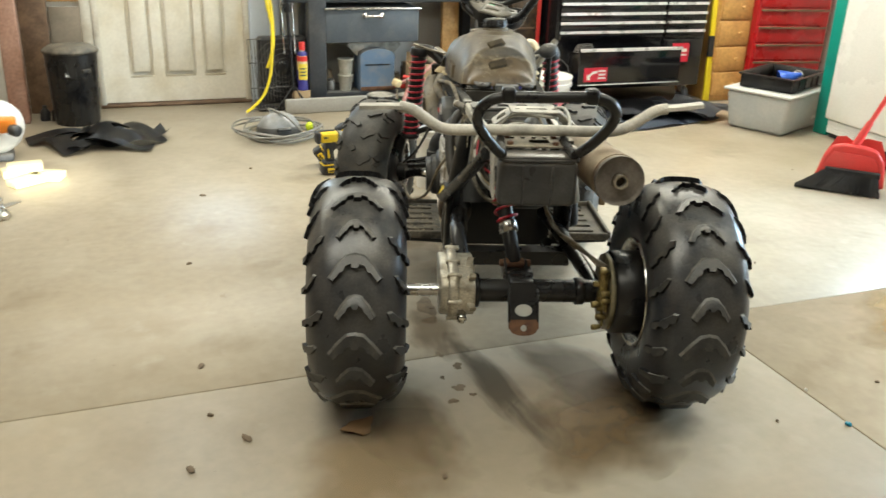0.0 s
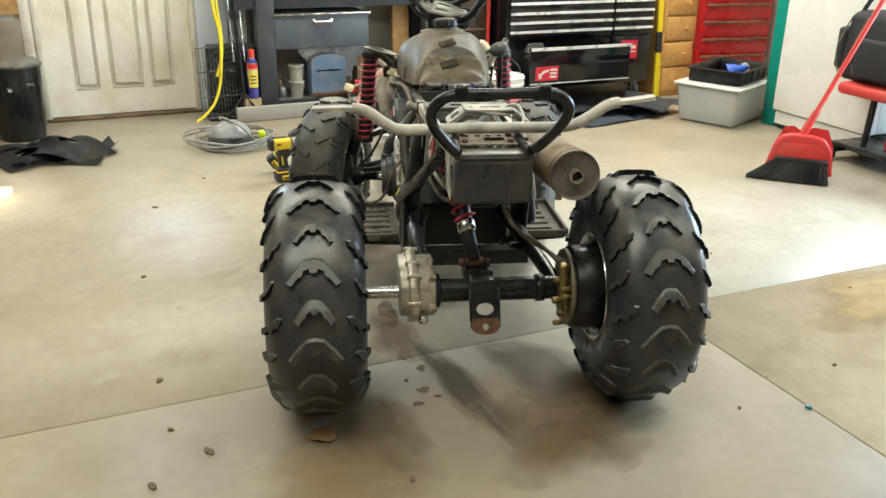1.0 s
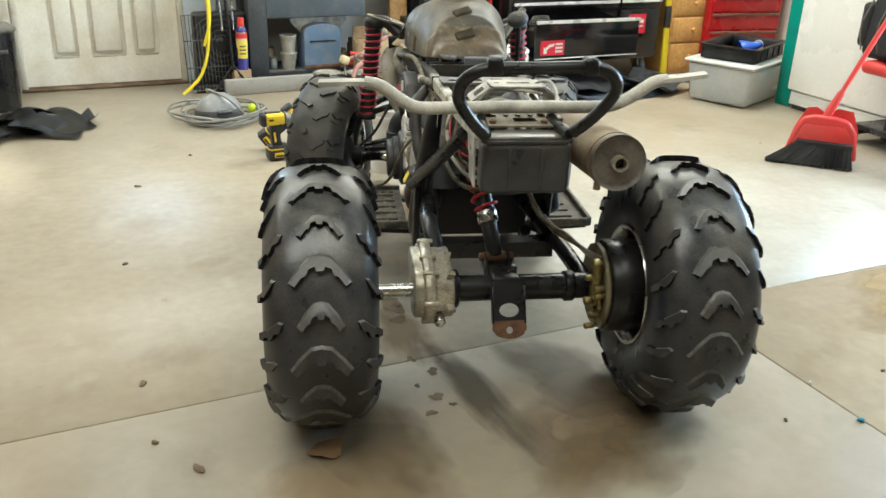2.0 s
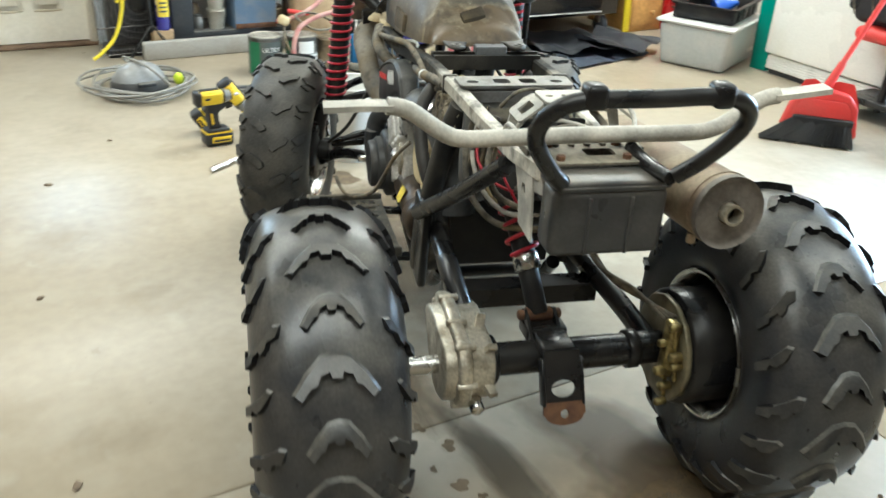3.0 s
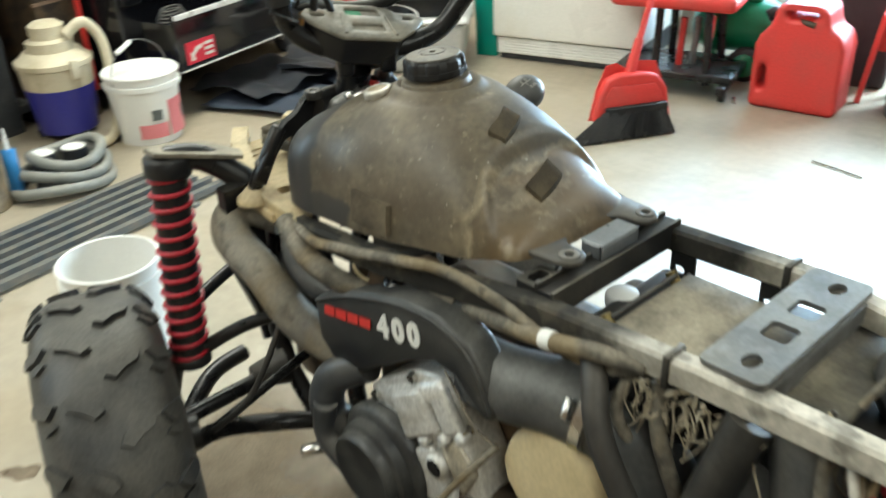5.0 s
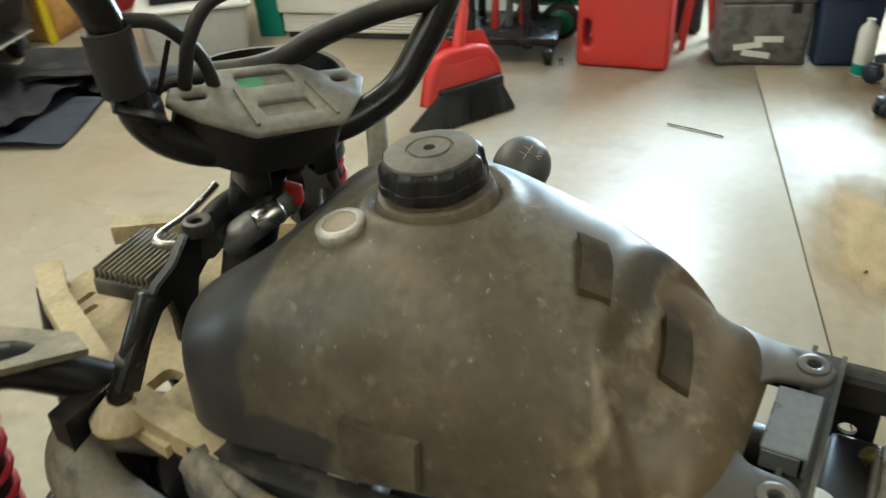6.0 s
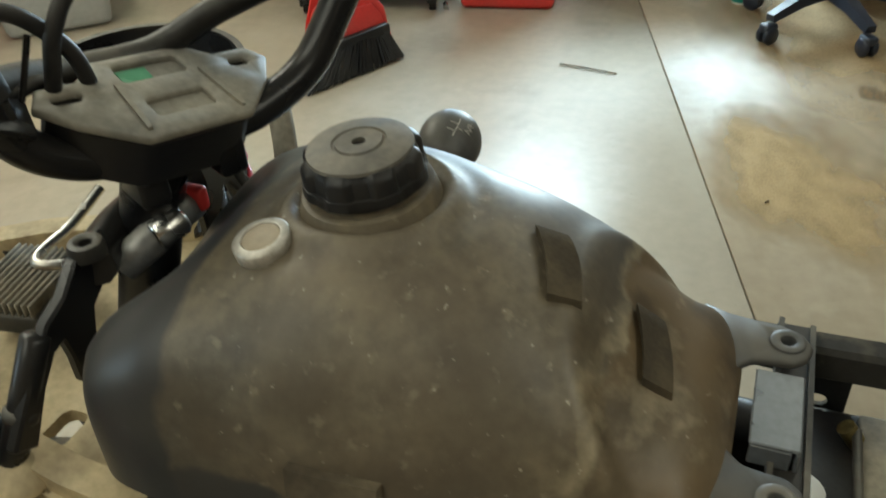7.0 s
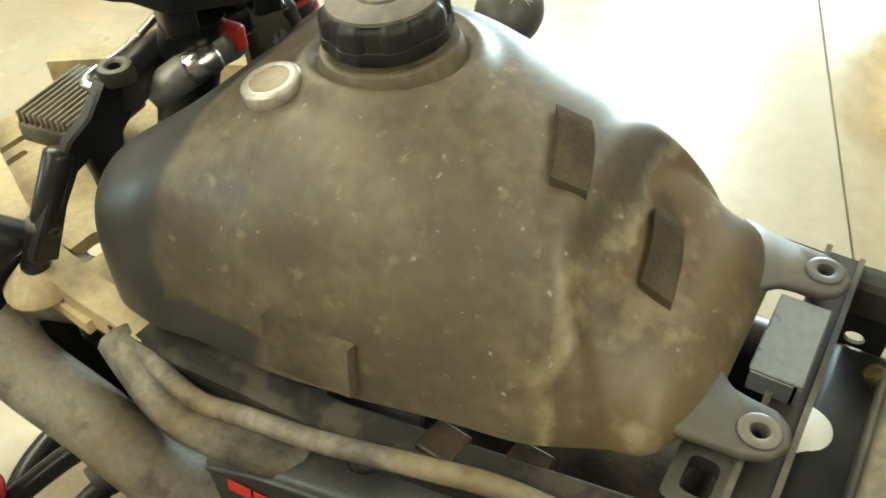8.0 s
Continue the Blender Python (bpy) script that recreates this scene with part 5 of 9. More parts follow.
# silver crankcase with a round black cover
b = BM()
plate(b, [(0.885, 0.480), (0.790, 0.552), (0.735, 0.566), (0.715, 0.545), (0.705, 0.500), (0.680, 0.455), (0.665, 0.400), (0.700, 0.350), (0.800, 0.335), (0.885, 0.370)], 0.060, axes((-0.100, 0, 0), (0, 1, 0), (0, 0, 1)) @ pose(0, 0, 0.0, 0, 0, 0) @ Matrix.Translation((0, 0, -0.07)))
bevel_sharp(b, 0.006, 2)
crank = part("crankcase", b, M_ALU, atv, "grey cast aluminium crankcase")
for h_, mat_, quad_ in ((0.016, M_ALU, ((0.826, 0.500), (0.770, 0.537), (0.737, 0.484), (0.798, 0.440))),
                        (0.010, M_ALU, ((0.762, 0.541), (0.730, 0.561), (0.695, 0.503), (0.731, 0.482))),
                        (0.012, M_ALU, ((0.800, 0.420), (0.754, 0.452), (0.705, 0.385), (0.772, 0.350))),
                        (0.007, M_ALUD, ((0.746, 0.456), (0.712, 0.482), (0.676, 0.446), (0.702, 0.396)))):
    b = plate(BM(), quad_, h_ + 0.004, axes((-0.170 - h_, 0, 0), (0, 1, 0), (0, 0, 1)))
    bevel_sharp(b, 0.006, 3)
    part("casting_panel", b, mat_, crank, angle=70)
part("casting_barrel", rod(BM(), (-0.162, 0.842, 0.478), (-0.162, 0.728, 0.552), 0.019, 18, bev=0.005), M_ALU, crank, angle=70)
for q_ in (0.0, 0.35, 0.7, 1.0):
    y_, z_ = 0.806 - 0.108 * q_, 0.430 + 0.066 * q_
    part("flange_lug", rod(BM(), (-0.165, y_, z_), (-0.184, y_, z_), 0.0085, 12, bev=0.002), M_ALU, crank)
part("plug_hole", rod(BM(), (-0.175, 0.745, 0.424), (-0.1860, 0.745, 0.424), 0.0125, 18), M_BLACK, crank, "dark round hole")
part("boss", rod(BM(), (-0.165, 0.745, 0.424), (-0.1850, 0.745, 0.424), 0.019, 20, bev=0.003), M_ALU, crank)
for y, z in ((0.70, 0.50), (0.72, 0.36), (0.79, 0.54), (0.87, 0.47), (0.87, 0.38), (0.80, 0.35)):
    part("case_bolt", rod(BM(), (-0.16, y, z), (-0.178, y, z), 0.0075, 6), M_STEEL, crank)
b = BM()
m = along((-0.165, 0.850, 0.374), (-0.30, 0.852, 0.370))
lathe(b, [(0.085, 0.0), (0.086, 0.018), (0.080, 0.024), (0.070, 0.027), (0.068, 0.042), (0.061, 0.046), (0.060, 0.058), (0.056, 0.062), (0.050, 0.0605), (0.0, 0.0615)], m, 40)
M_COVER = surf("dusty_cover_plastic", (0.020, 0.021, 0.023), 0.45, col2=(0.045, 0.045, 0.043), mix=0.42, scale=14, grain=200, vary=0.15, dust=0.4, dustcol=(0.20, 0.19, 0.165), spec=0.4)
cover = part("round_cover", b, M_COVER, atv, "round ribbed black engine cover")
for k in range(10):
    a = radians(36 * k)
    p0 = m @ Vector((0.060 * math.cos(a), 0.060 * math.sin(a), 0.026))
    p1 = m @ Vector((0.084 * math.cos(a), 0.084 * math.sin(a), 0.014))
    part("cover_rib", bar(BM(), [p0, p1], 0.008, 0.010, up=(1, 0, 0)), M_PLASTIC, cover)
# coolant elbows in front of it
b = BM()
tube(b, [(-0.16, 0.93, 0.36), (-0.19, 0.965, 0.40), (-0.185, 0.955, 0.46), (-0.16, 0.90, 0.50)], 0.026, 14)
part("water_elbow", b, M_BOX, atv, "grey cast water elbow")
b = BM()
tube(b, [(-0.20, 0.90, 0.33), (-0.205, 0.955, 0.37), (-0.205, 0.95, 0.43)], 0.018, 12)
part("water_elbow", b, M_BOX, atv, "grey cast water elbow")
part("hose_fitting", rod(BM(), (-0.205, 0.965, 0.34), (-0.235, 0.985, 0.335), 0.010, 12, bev=0.002), M_STEEL, atv)

# shroud that carries the number
M_SHROUD = surf("dusty_shroud_plastic", (0.017, 0.018, 0.020), 0.42, col2=(0.040, 0.040, 0.038), mix=0.42, scale=12, grain=200, vary=0.15, dust=0.5, dustcol=(0.20, 0.19, 0.165), spec=0.4)
b = BM()
out = [(0.975, 0.520), (0.980, 0.585), (0.915, 0.622), (0.850, 0.646), (0.780, 0.664), (0.725, 0.664), (0.680, 0.648), (0.652, 0.615), (0.634, 0.570), (0.650, 0.552), (0.672, 0.566), (0.700, 0.592), (0.735, 0.596), (0.790, 0.570), (0.880, 0.508), (0.940, 0.490)]
plate(b, out, 0.045, axes((-0.150, 0, 0), (0, 1, 0), (0, 0, 1)) @ Matrix.Translation((0, 0, -0.035)))
bevel_sharp(b, 0.007, 2)
shroud = part("engine_shroud", b, M_SHROUD, atv, "black plastic engine shroud with white and red lettering")
for k, digit in enumerate("400"):
    txt = bpy.data.curves.new("digit", "FONT")
    txt.body, txt.size, txt.extrude, txt.align_x, txt.align_y, txt.shear, txt.offset = digit, 0.042, 0.0008, "CENTER", "CENTER", 0.12, 0.0024
    tmp = new("tmp_digit", txt)
    me = bpy.data.meshes.new_from_object(tmp)
    bpy.data.objects.remove(tmp)
    b = BM()
    b.from_mesh(me)
    bmesh.ops.remove_doubles(b, verts=b.verts[:], dist=0.00005)
    part("digit", b, M_WHITE, shroud, "white decal digit", axes((-0.1865, 0.798, 0.613), (0, -1, 0.24), (0, 0.02, 1)) @ Matrix.Translation((0.0300 * (k - 1), 0, 0)), angle=30)
b = BM()
for k in range(4):
    plate(b, [(-0.056 + 0.0262 * k, -0.0070), (-0.033 + 0.0262 * k, -0.0070), (-0.029 + 0.0262 * k, 0.0070), (-0.052 + 0.0262 * k, 0.0070)], 0.001, axes((-0.1865, 0.898, 0.590), (0, -1, 0.19), (0, 0.10, 1)))
part("red_decal", b, M_REDP, shroud, "red bar decal")
ridge = [(0.972, 0.583), (0.915, 0.613), (0.850, 0.637), (0.780, 0.655), (0.727, 0.655), (0.686, 0.640), (0.660, 0.611), (0.643, 0.572)]
part("rim_bead", tube(BM(), [(-0.1845, y_, z_) for y_, z_ in ridge], 0.0032, 8), M_SHROUD, shroud)
part("trim_strip", tube(BM(), [(-0.180, 0.722, 0.590), (-0.184, 0.698, 0.574), (-0.184, 0.672, 0.540), (-0.180, 0.640, 0.522)], 0.0018, 6), M_STEEL, shroud, "thin bright wire along the shroud")
# duct from the shroud to the belt housing, with a clamp
b = BM()
tube(b, [(-0.135, 0.70, 0.575), (-0.140, 0.650, 0.585), (-0.125, 0.590, 0.590), (-0.115, 0.540, 0.585)], 0.045, 18, scales=None)
part("belt_duct", b, M_DUCT, atv, "dark grey rubber belt duct")
b = BM()
rod(b, (-0.119, 0.558, 0.588), (-0.116, 0.546, 0.586), 0.0475, 28)
part("hose_clamp", b, M_STEEL, atv, "bright steel hose clamp")
part("clamp_screw", rod(BM(), (-0.150, 0.556, 0.622), (-0.166, 0.552, 0.604), 0.0065, 10, bev=0.001), M_STEEL, atv, "steel clamp screw")
b = BM()
tube(b, [(-0.116, 0.545, 0.585), (-0.105, 0.49, 0.560), (-0.100, 0.45, 0.50), (-0.10, 0.43, 0.42)], 0.043, 18)
part("air_duct", b, M_DUCT, atv, "black rubber air duct")
b = BM()
tube(b, [(-0.088, 0.335, 0.675), (-0.096, 0.318, 0.61), (-0.098, 0.308, 0.570), (-0.088, 0.325, 0.530), (-0.055, 0.37, 0.515), (0.0, 0.43, 0.515)], 0.033, 20)
part("intake_duct", b, M_DUCT, atv, "dark grey intake duct")

# overflow bottle, starter motor, drive housing
b = BM()
plate(b, [(0.657, 0.478), (0.642, 0.522), (0.602, 0.556), (0.564, 0.564), (0.518, 0.545), (0.504, 0.502), (0.520, 0.450), (0.546, 0.432), (0.600, 0.418), (0.632, 0.424), (0.650, 0.448)], 0.055, axes((-0.105, 0, 0), (0, 1, 0), (0, 0, 1)) @ Matrix.Translation((0, 0, -0.05)))
bevel_sharp(b, 0.014, 4)
bottle = part("overflow_bottle", b, M_BEIGE, atv, "yellowed translucent overflow bottle", angle=70)
part("mounting_lug", lathe(BM(), [(0.0075, -0.010), (0.0075, 0.006), (0.016, 0.006), (0.018, 0.003), (0.018, -0.010)], axes((-0.155, 0.496, 0.466), (0, -1, 0.25), (0.25, 0.2, 1)), 24), M_BEIGE, bottle)
b = BM()
rod(b, (-0.135, 0.735, 0.365), (-0.150, 0.480, 0.375), 0.046, 24, bev=0.008)
rod(b, (-0.134, 0.755, 0.364), (-0.136, 0.715, 0.366), 0.030, 20, bev=0.008)
rod(b, (-0.149, 0.53, 0.372), (-0.1515, 0.455, 0.376), 0.052, 24, bev=0.01)
starter = part("starter_motor", b, M_ENGD, atv, "rusty dark starter motor")
b = BM()
plate(b, rrect(0, 0, 0.036, 0.034, 0.004), 0.0012, axes((-0.1875, 0.600, 0.3930), (0, -1, 0), (0.45, 0, 0.9)))
part("tag", b, M_YELTAG, starter, "bright yellow tag")
b = BM()
rod(b, (-0.12, 0.43, 0.35), (-0.178, 0.43, 0.35), 0.062, 28, bev=0.008)
part("pulley_housing", b, M_FOOT, atv, "dusty round pulley housing")
b = BM()
tube(b, [(-0.16, 0.655, 0.500), (-0.192, 0.69, 0.445), (-0.225, 0.76, 0.335), (-0.262, 0.86, 0.275), (-0.285, 0.915, 0.27), (-0.300, 0.955, 0.295)], 0.0048, 10)
part("drain_hose", b, M_HOSE, atv, "grey drain hose")

# frame tubes and brace on the left and right
for s in (-1, 1):
    part("seat_post", tube(BM(), [(s * 0.118, 0.372, 0.678), (s * 0.140, 0.388, 0.600), (s * 0.160, 0.412, 0.470), (s * 0.172, 0.430, 0.350), (s * 0.170, 0.435, 0.29)], 0.023, 14), M_FRAME, atv, "black seat post tube")
    part("brace", tube(BM(), [(s * 0.195, 0.372, 0.452), (s * 0.150, 0.22, 0.56), (s * 0.108, 0.085, 0.668)], 0.017, 12), M_BLACK, atv, "black diagonal brace tube")
    part("swing_bracket", box(BM(), (s * 0.178, 0.41, 0.37), (0.02, 0.10, 0.20), pose(0, 0, 0, 10, 0, 0), bev=0.008), M_BLACK, atv)
# hoses and harness along the rail
for k, (pts, r, mat) in enumerate((
    ([(-0.160, 1.060, 0.680), (-0.166, 1.042, 0.676), (-0.186, 0.962, 0.680), (-0.184, 0.915, 0.687), (-0.179, 0.856, 0.696), (-0.168, 0.790, 0.706), (-0.158, 0.735, 0.710), (-0.148, 0.660, 0.696), (-0.141, 0.600, 0.674), (-0.135, 0.53, 0.668), (-0.128, 0.47, 0.692)], 0.0072, M_HOSE),
    ([(-0.140, 0.72, 0.66), (-0.147, 0.64, 0.672), (-0.149, 0.58, 0.682), (-0.143, 0.53, 0.690), (-0.130, 0.48, 0.690)], 0.0105, M_HOSE),
    ([(-0.172, 1.045, 0.676), (-0.188, 0.985, 0.655), (-0.180, 0.93, 0.635), (-0.145, 0.87, 0.605)], 0.0155, M_HOSE),
    ([(-0.128, 0.545, 0.676), (-0.155, 0.522, 0.655), (-0.173, 0.500, 0.618), (-0.174, 0.465, 0.558), (-0.168, 0.437, 0.512), (-0.150, 0.42, 0.46), (-0.13, 0.42, 0.40)], 0.0145, M_HOSEB),
    ([(-0.120, 0.47, 0.672), (-0.135, 0.455, 0.62), (-0.130, 0.43, 0.55)], 0.009, M_HOSE),
    ([(-0.122, 0.50, 0.672), (-0.140, 0.505, 0.63), (-0.132, 0.49, 0.59)], 0.007, M_HOSE),
    ([(-0.100, 0.28, 0.672), (-0.120, 0.262, 0.63), (-0.115, 0.275, 0.59), (-0.09, 0.31, 0.57)], 0.0055, M_HOSE),
    ([(-0.085, 0.21, 0.675), (-0.095, 0.20, 0.63), (-0.08, 0.22, 0.60), (-0.04, 0.27, 0.58)], 0.0045, M_HOSE),
    ([(-0.06, 0.30, 0.70), (-0.03, 0.285, 0.735), (0.02, 0.275, 0.738), (0.055, 0.245, 0.715), (0.062, 0.21, 0.66), (0.04, 0.17, 0.60)], 0.0038, M_HOSE),
    ([(-0.06, 0.06, 0.735), (-0.02, 0.05, 0.745), (0.03, 0.055, 0.740), (0.06, 0.08, 0.735), (0.05, 0.12, 0.75)], 0.006, M_HOSE),
    ([(-0.095, 0.235, 0.66), (-0.085, 0.205, 0.625), (-0.075, 0.170, 0.595), (-0.05, 0.14, 0.55)], 0.0026, M_SPRING),
    ([(-0.055, 0.25, 0.62), (-0.03, 0.22, 0.59), (0.0, 0.20, 0.60)], 0.004, M_SPRING),
    ([(-0.108, 0.305, 0.680), (-0.124, 0.292, 0.61), (-0.118, 0.258, 0.54), (-0.085, 0.20, 0.505), (-0.03, 0.14, 0.515), (0.02, 0.10, 0.54)], 0.0062, M_HOSE),
    ([(-0.104, 0.285, 0.680), (-0.120, 0.262, 0.63), (-0.110, 0.225, 0.57), (-0.075, 0.165, 0.54), (-0.03, 0.11, 0.56)], 0.0048, M_RACK),
    ([(-0.100, 0.200, 0.672), (-0.112, 0.180, 0.63), (-0.100, 0.150, 0.585), (-0.06, 0.11, 0.57)], 0.0055, M_HOSE),
    ([(-0.112, 0.258, 0.655), (-0.116, 0.230, 0.618), (-0.095, 0.195, 0.590), (-0.06, 0.165, 0.580)], 0.0030, M_SPRING),
    ([(-0.07, 0.29, 0.66), (-0.05, 0.24, 0.625), (-0.01, 0.20, 0.635), (0.03, 0.14, 0.67)], 0.0045, M_HOSEB),
)):
    part("hose", tube(BM(), pts, r, 9, 5), mat, atv)
rnd = random.Random(21)
for k in range(16):
    y0, y1 = rnd.uniform(0.20, 0.32), rnd.uniform(0.19, 0.33)
    x0, x1 = rnd.uniform(-0.095, -0.07), rnd.uniform(-0.03, 0.07)
    zt, zl = rnd.uniform(0.66, 0.70), rnd.uniform(0.50, 0.60)
    mid = ((x0 + x1) / 2 + rnd.uniform(-0.03, 0.03), (y0 + y1) / 2 + rnd.uniform(-0.03, 0.03), zl)
    q1 = (x0 - 0.01, y0 + rnd.uniform(-0.02, 0.02), zl + 0.06)
    part("wire", tube(BM(), [(x0, y0, zt), q1, mid, (x1, y1, zl + rnd.uniform(-0.03, 0.08))], rnd.choice((0.0018, 0.0022, 0.003, 0.004)), 6, 5), rnd.choice((M_HOSE, M_HOSEB, M_HOSE, M_BEIGE, M_HOSEB, M_SPRING)), atv)
for x, y, z, mt in ((-0.075, 0.255, 0.655, M_WHITE), (-0.05, 0.16, 0.585, M_HOSE), (-0.03, 0.22, 0.60, M_BEIGE), (0.01, 0.18, 0.57, M_REDP)):
    part("connector", box(BM(), (x, y, z), (0.016, 0.026, 0.014), pose(0, 0, 0, 20, 30, 40 + 300 * y), bev=0.003), mt, atv)
part("hose_clip", rod(BM(), (-0.1487, 0.597, 0.6793), (-0.1490, 0.582, 0.6817), 0.0114, 14), M_WHITE, atv, "white hose clip")
b = BM()
rnd = random.Random(5)
for k in range(70):
    p = Vector((-0.128 + rnd.uniform(-0.010, 0.010), 0.44 + rnd.gauss(0, 0.035), 0.674 + rnd.uniform(-0.035, 0.010)))
    m_ = Matrix.Translation(p) @ pose(0, 0, 0, rnd.uniform(0, 90), rnd.uniform(0, 90), rnd.uniform(0, 90)) @ Matrix.Diagonal((1.0, 0.6, rnd.uniform(0.8, 2.2), 1))
    bmesh.ops.create_icosphere(b, subdivisions=1, radius=rnd.uniform(0.002, 0.0055), matrix=m_)
for k in range(24):
    p = Vector((-0.130 + rnd.uniform(-0.008, 0.006), 0.44 + rnd.gauss(0, 0.04), 0.668))
    tube(b, [p, p + Vector((-0.004, rnd.uniform(-0.012, 0.012), -0.02)), p + Vector((rnd.uniform(-0.008, 0.004), rnd.uniform(-0.02, 0.02), -rnd.uniform(0.03, 0.06)))], 0.0011, 4, 3)
tagged(part("mud_crust", b, M_MUD, atv, "dried mud crust on the rail"), kind="stuff")
# large grey pipe at the front left
b = BM()
tube(b, [(-0.128, 1.125, 0.640), (-0.155, 1.165, 0.652), (-0.185, 1.174, 0.643), (-0.203, 1.145, 0.622), (-0.200, 1.075, 0.588), (-0.190, 1.025, 0.535), (-0.165, 0.975, 0.500), (-0.14, 0.94, 0.49)], 0.0285, 18, 6)
part("air_pipe", b, M_PIPE, atv, "large dusty grey air pipe")
b = BM()
tube(b, [(-0.125, 1.085, 0.655), (-0.155, 1.06, 0.625), (-0.162, 1.02, 0.590), (-0.150, 0.97, 0.575)], 0.019, 14, 6)
part("vent_pipe", b, M_BOX, atv, "dark grey vent pipe")
for y in (0.955, 0.92):
    part("carburettor_part", rod(BM(), (-0.10, y - 0.03, 0.63), (-0.145, y - 0.05, 0.645), 0.016, 14, bev=0.003), M_ENGD, atv)
carb = part("carburettor", box(BM(), (-0.128, 0.862, 0.640), (0.050, 0.070, 0.050), pose(0, 0, 0, 8, 12, 10), bev=0.010, seg=2), M_ENGD, atv, "oily dark carburettor")
part("bowl", rod(BM(), (-0.135, 0.845, 0.625), (-0.150, 0.842, 0.655), 0.018, 16, bev=0.004), M_BLACK, carb)
part("brass_screw", rod(BM(), (-0.148, 0.905, 0.668), (-0.156, 0.900, 0.678), 0.006, 8, bev=0.001), M_BRASS, carb, "brass screw")
part("clip", box(BM(), (-0.150, 0.872, 0.668), (0.002, 0.030, 0.012), pose(0, 0, 0, 0, 30, 20)), M_WHITE, carb, "small white clip")
part("wire_loop", tube(BM(), [(-0.150, 0.915, 0.672), (-0.165, 0.905, 0.655), (-0.160, 0.888, 0.640), (-0.140, 0.875, 0.640)], 0.0020, 6), M_BEIGE, carb)
part("bracket", plate(BM(), [(0, 0), (0.06, 0.0), (0.07, 0.02), (0.02, 0.03)], 0.003, axes((-0.150, 0.80, 0.655), (0, -1, 0), (0.2, 0, 1))), M_DUSTY, carb)
M_SIDEPAD = surf("dusty_side_pad", (0.070, 0.055, 0.035), 0.75, col2=(0.14, 0.112, 0.070), mix=0.5, scale=22, grain=160, vary=0.15, bump=0.3)
# side strap pads on the tank's lower edge
b = BM()
sheet = []
for off in (-0.004, 0.0075):
    for r_ in range(8):
        for c_ in range(6):
            y_ = 0.850 + 0.056 * r_ / 7
            zt_ = 0.752 + 0.009 * r_ / 7
            z_ = 0.712 + 0.007 * r_ / 7
            p_, q_ = tank_side(y_, z_ + (zt_ - z_) * c_ / 5), tank_side(y_, z_ + (zt_ - z_) * c_ / 5 + 0.003)
            t_ = (q_ - p_).normalized()
            sheet.append(b.verts.new(p_ + Vector((-t_.z, 0, t_.x)) * off))
for r_ in range(7):
    for c_ in range(5):
        k = 6 * r_ + c_
        b.faces.new([sheet[48 + i_] for i_ in (k, k + 1, k + 7, k + 6)])
rimline = [6 * r_ for r_ in range(8)] + [42 + c_ for c_ in range(1, 6)] + [6 * r_ + 5 for r_ in range(6, -1, -1)] + [c_ for c_ in range(4, 0, -1)]
for i_, k in enumerate(rimline):
    k2 = rimline[(i_ + 1) % len(rimline)]
    b.faces.new([sheet[k], sheet[k2], sheet[48 + k2], sheet[48 + k]])
part("side_pad", b, M_SIDEPAD, tank, "dusty dark rubber side pad", angle=40)
for y in (0.79, 0.74):
    part("rail_sleeve", box(BM(), (-0.142 + (0.79 - y) * 0.25, y, 0.690), (0.026, 0.026, 0.018), pose(0, 0, 0, 0, 4, -6), bev=0.002), M_ENGD, atv)
part("rail_socket", plate(BM(), rrect(0, 0, 0.044, 0.034, 0.005), 0.012, Matrix.Translation((-0.098, 0.648, 0.702)), [rrect(0, 0, 0.026, 0.018, 0.005)]), M_FRAME, atv)
# foot boards
for s in (-1, 1):
    b = BM()
    box(b, (s * 0.28, 0.76, 0.236), (0.20, 0.33, 0.012), bev=0.004)
    fb = part("foot_board", b, M_FOOT, atv, "muddy black plastic foot board")
    for c, sz in (((s * 0.28, 0.921, 0.244), (0.20, 0.012, 0.024)), ((s * 0.28, 0.60, 0.244), (0.20, 0.012, 0.024)), ((s * 0.376, 0.76, 0.246), (0.012, 0.33, 0.028))):
        part("edge_rim", box(BM(), c, sz, bev=0.003), M_FOOT, fb)
    for k in range(5):
        part("tread_bar", box(BM(), (s * 0.27, 0.65 + 0.052 * k, 0.244), (0.13, 0.012, 0.010), bev=0.003), M_FOOT, fb)
    for k in range(6):
        part("slot", box(BM(), (s * (0.21 + 0.025 * k), 0.895, 0.2425), (0.014, 0.020, 0.002)), M_BLACK, fb)
    part("board_stay", bar(BM(), [(s * 0.12, 0.62, 0.215), (s * 0.37, 0.62, 0.228)], 0.025, 0.012), M_BLACK, fb)
    part("board_stay", bar(BM(), [(s * 0.11, 0.90, 0.210), (s * 0.37, 0.90, 0.228)], 0.025, 0.012), M_BLACK, fb)

# straw and crumbs of mud on the left board
b = BM()
rnd = random.Random(33)
for k in range(90):
    p = Vector((-0.19 - 0.17 * rnd.random(), 0.61 + 0.30 * rnd.random(), 0.2435))
    if k % 3:
        bmesh.ops.create_icosphere(b, subdivisions=1, radius=rnd.uniform(0.0015, 0.004), matrix=Matrix.Translation(p) @ Matrix.Diagonal((1.3, 1, 0.6, 1)))
    else:
        a = rnd.uniform(0, 6.28)
        l = rnd.uniform(0.008, 0.025)
        rod(b, p, p + Vector((l * math.cos(a), l * math.sin(a), 0.003)), 0.0009, 4)
tagged(part("straw_litter", b, M_MUD, atv, "straw and crumbs of dried mud"), kind="stuff")

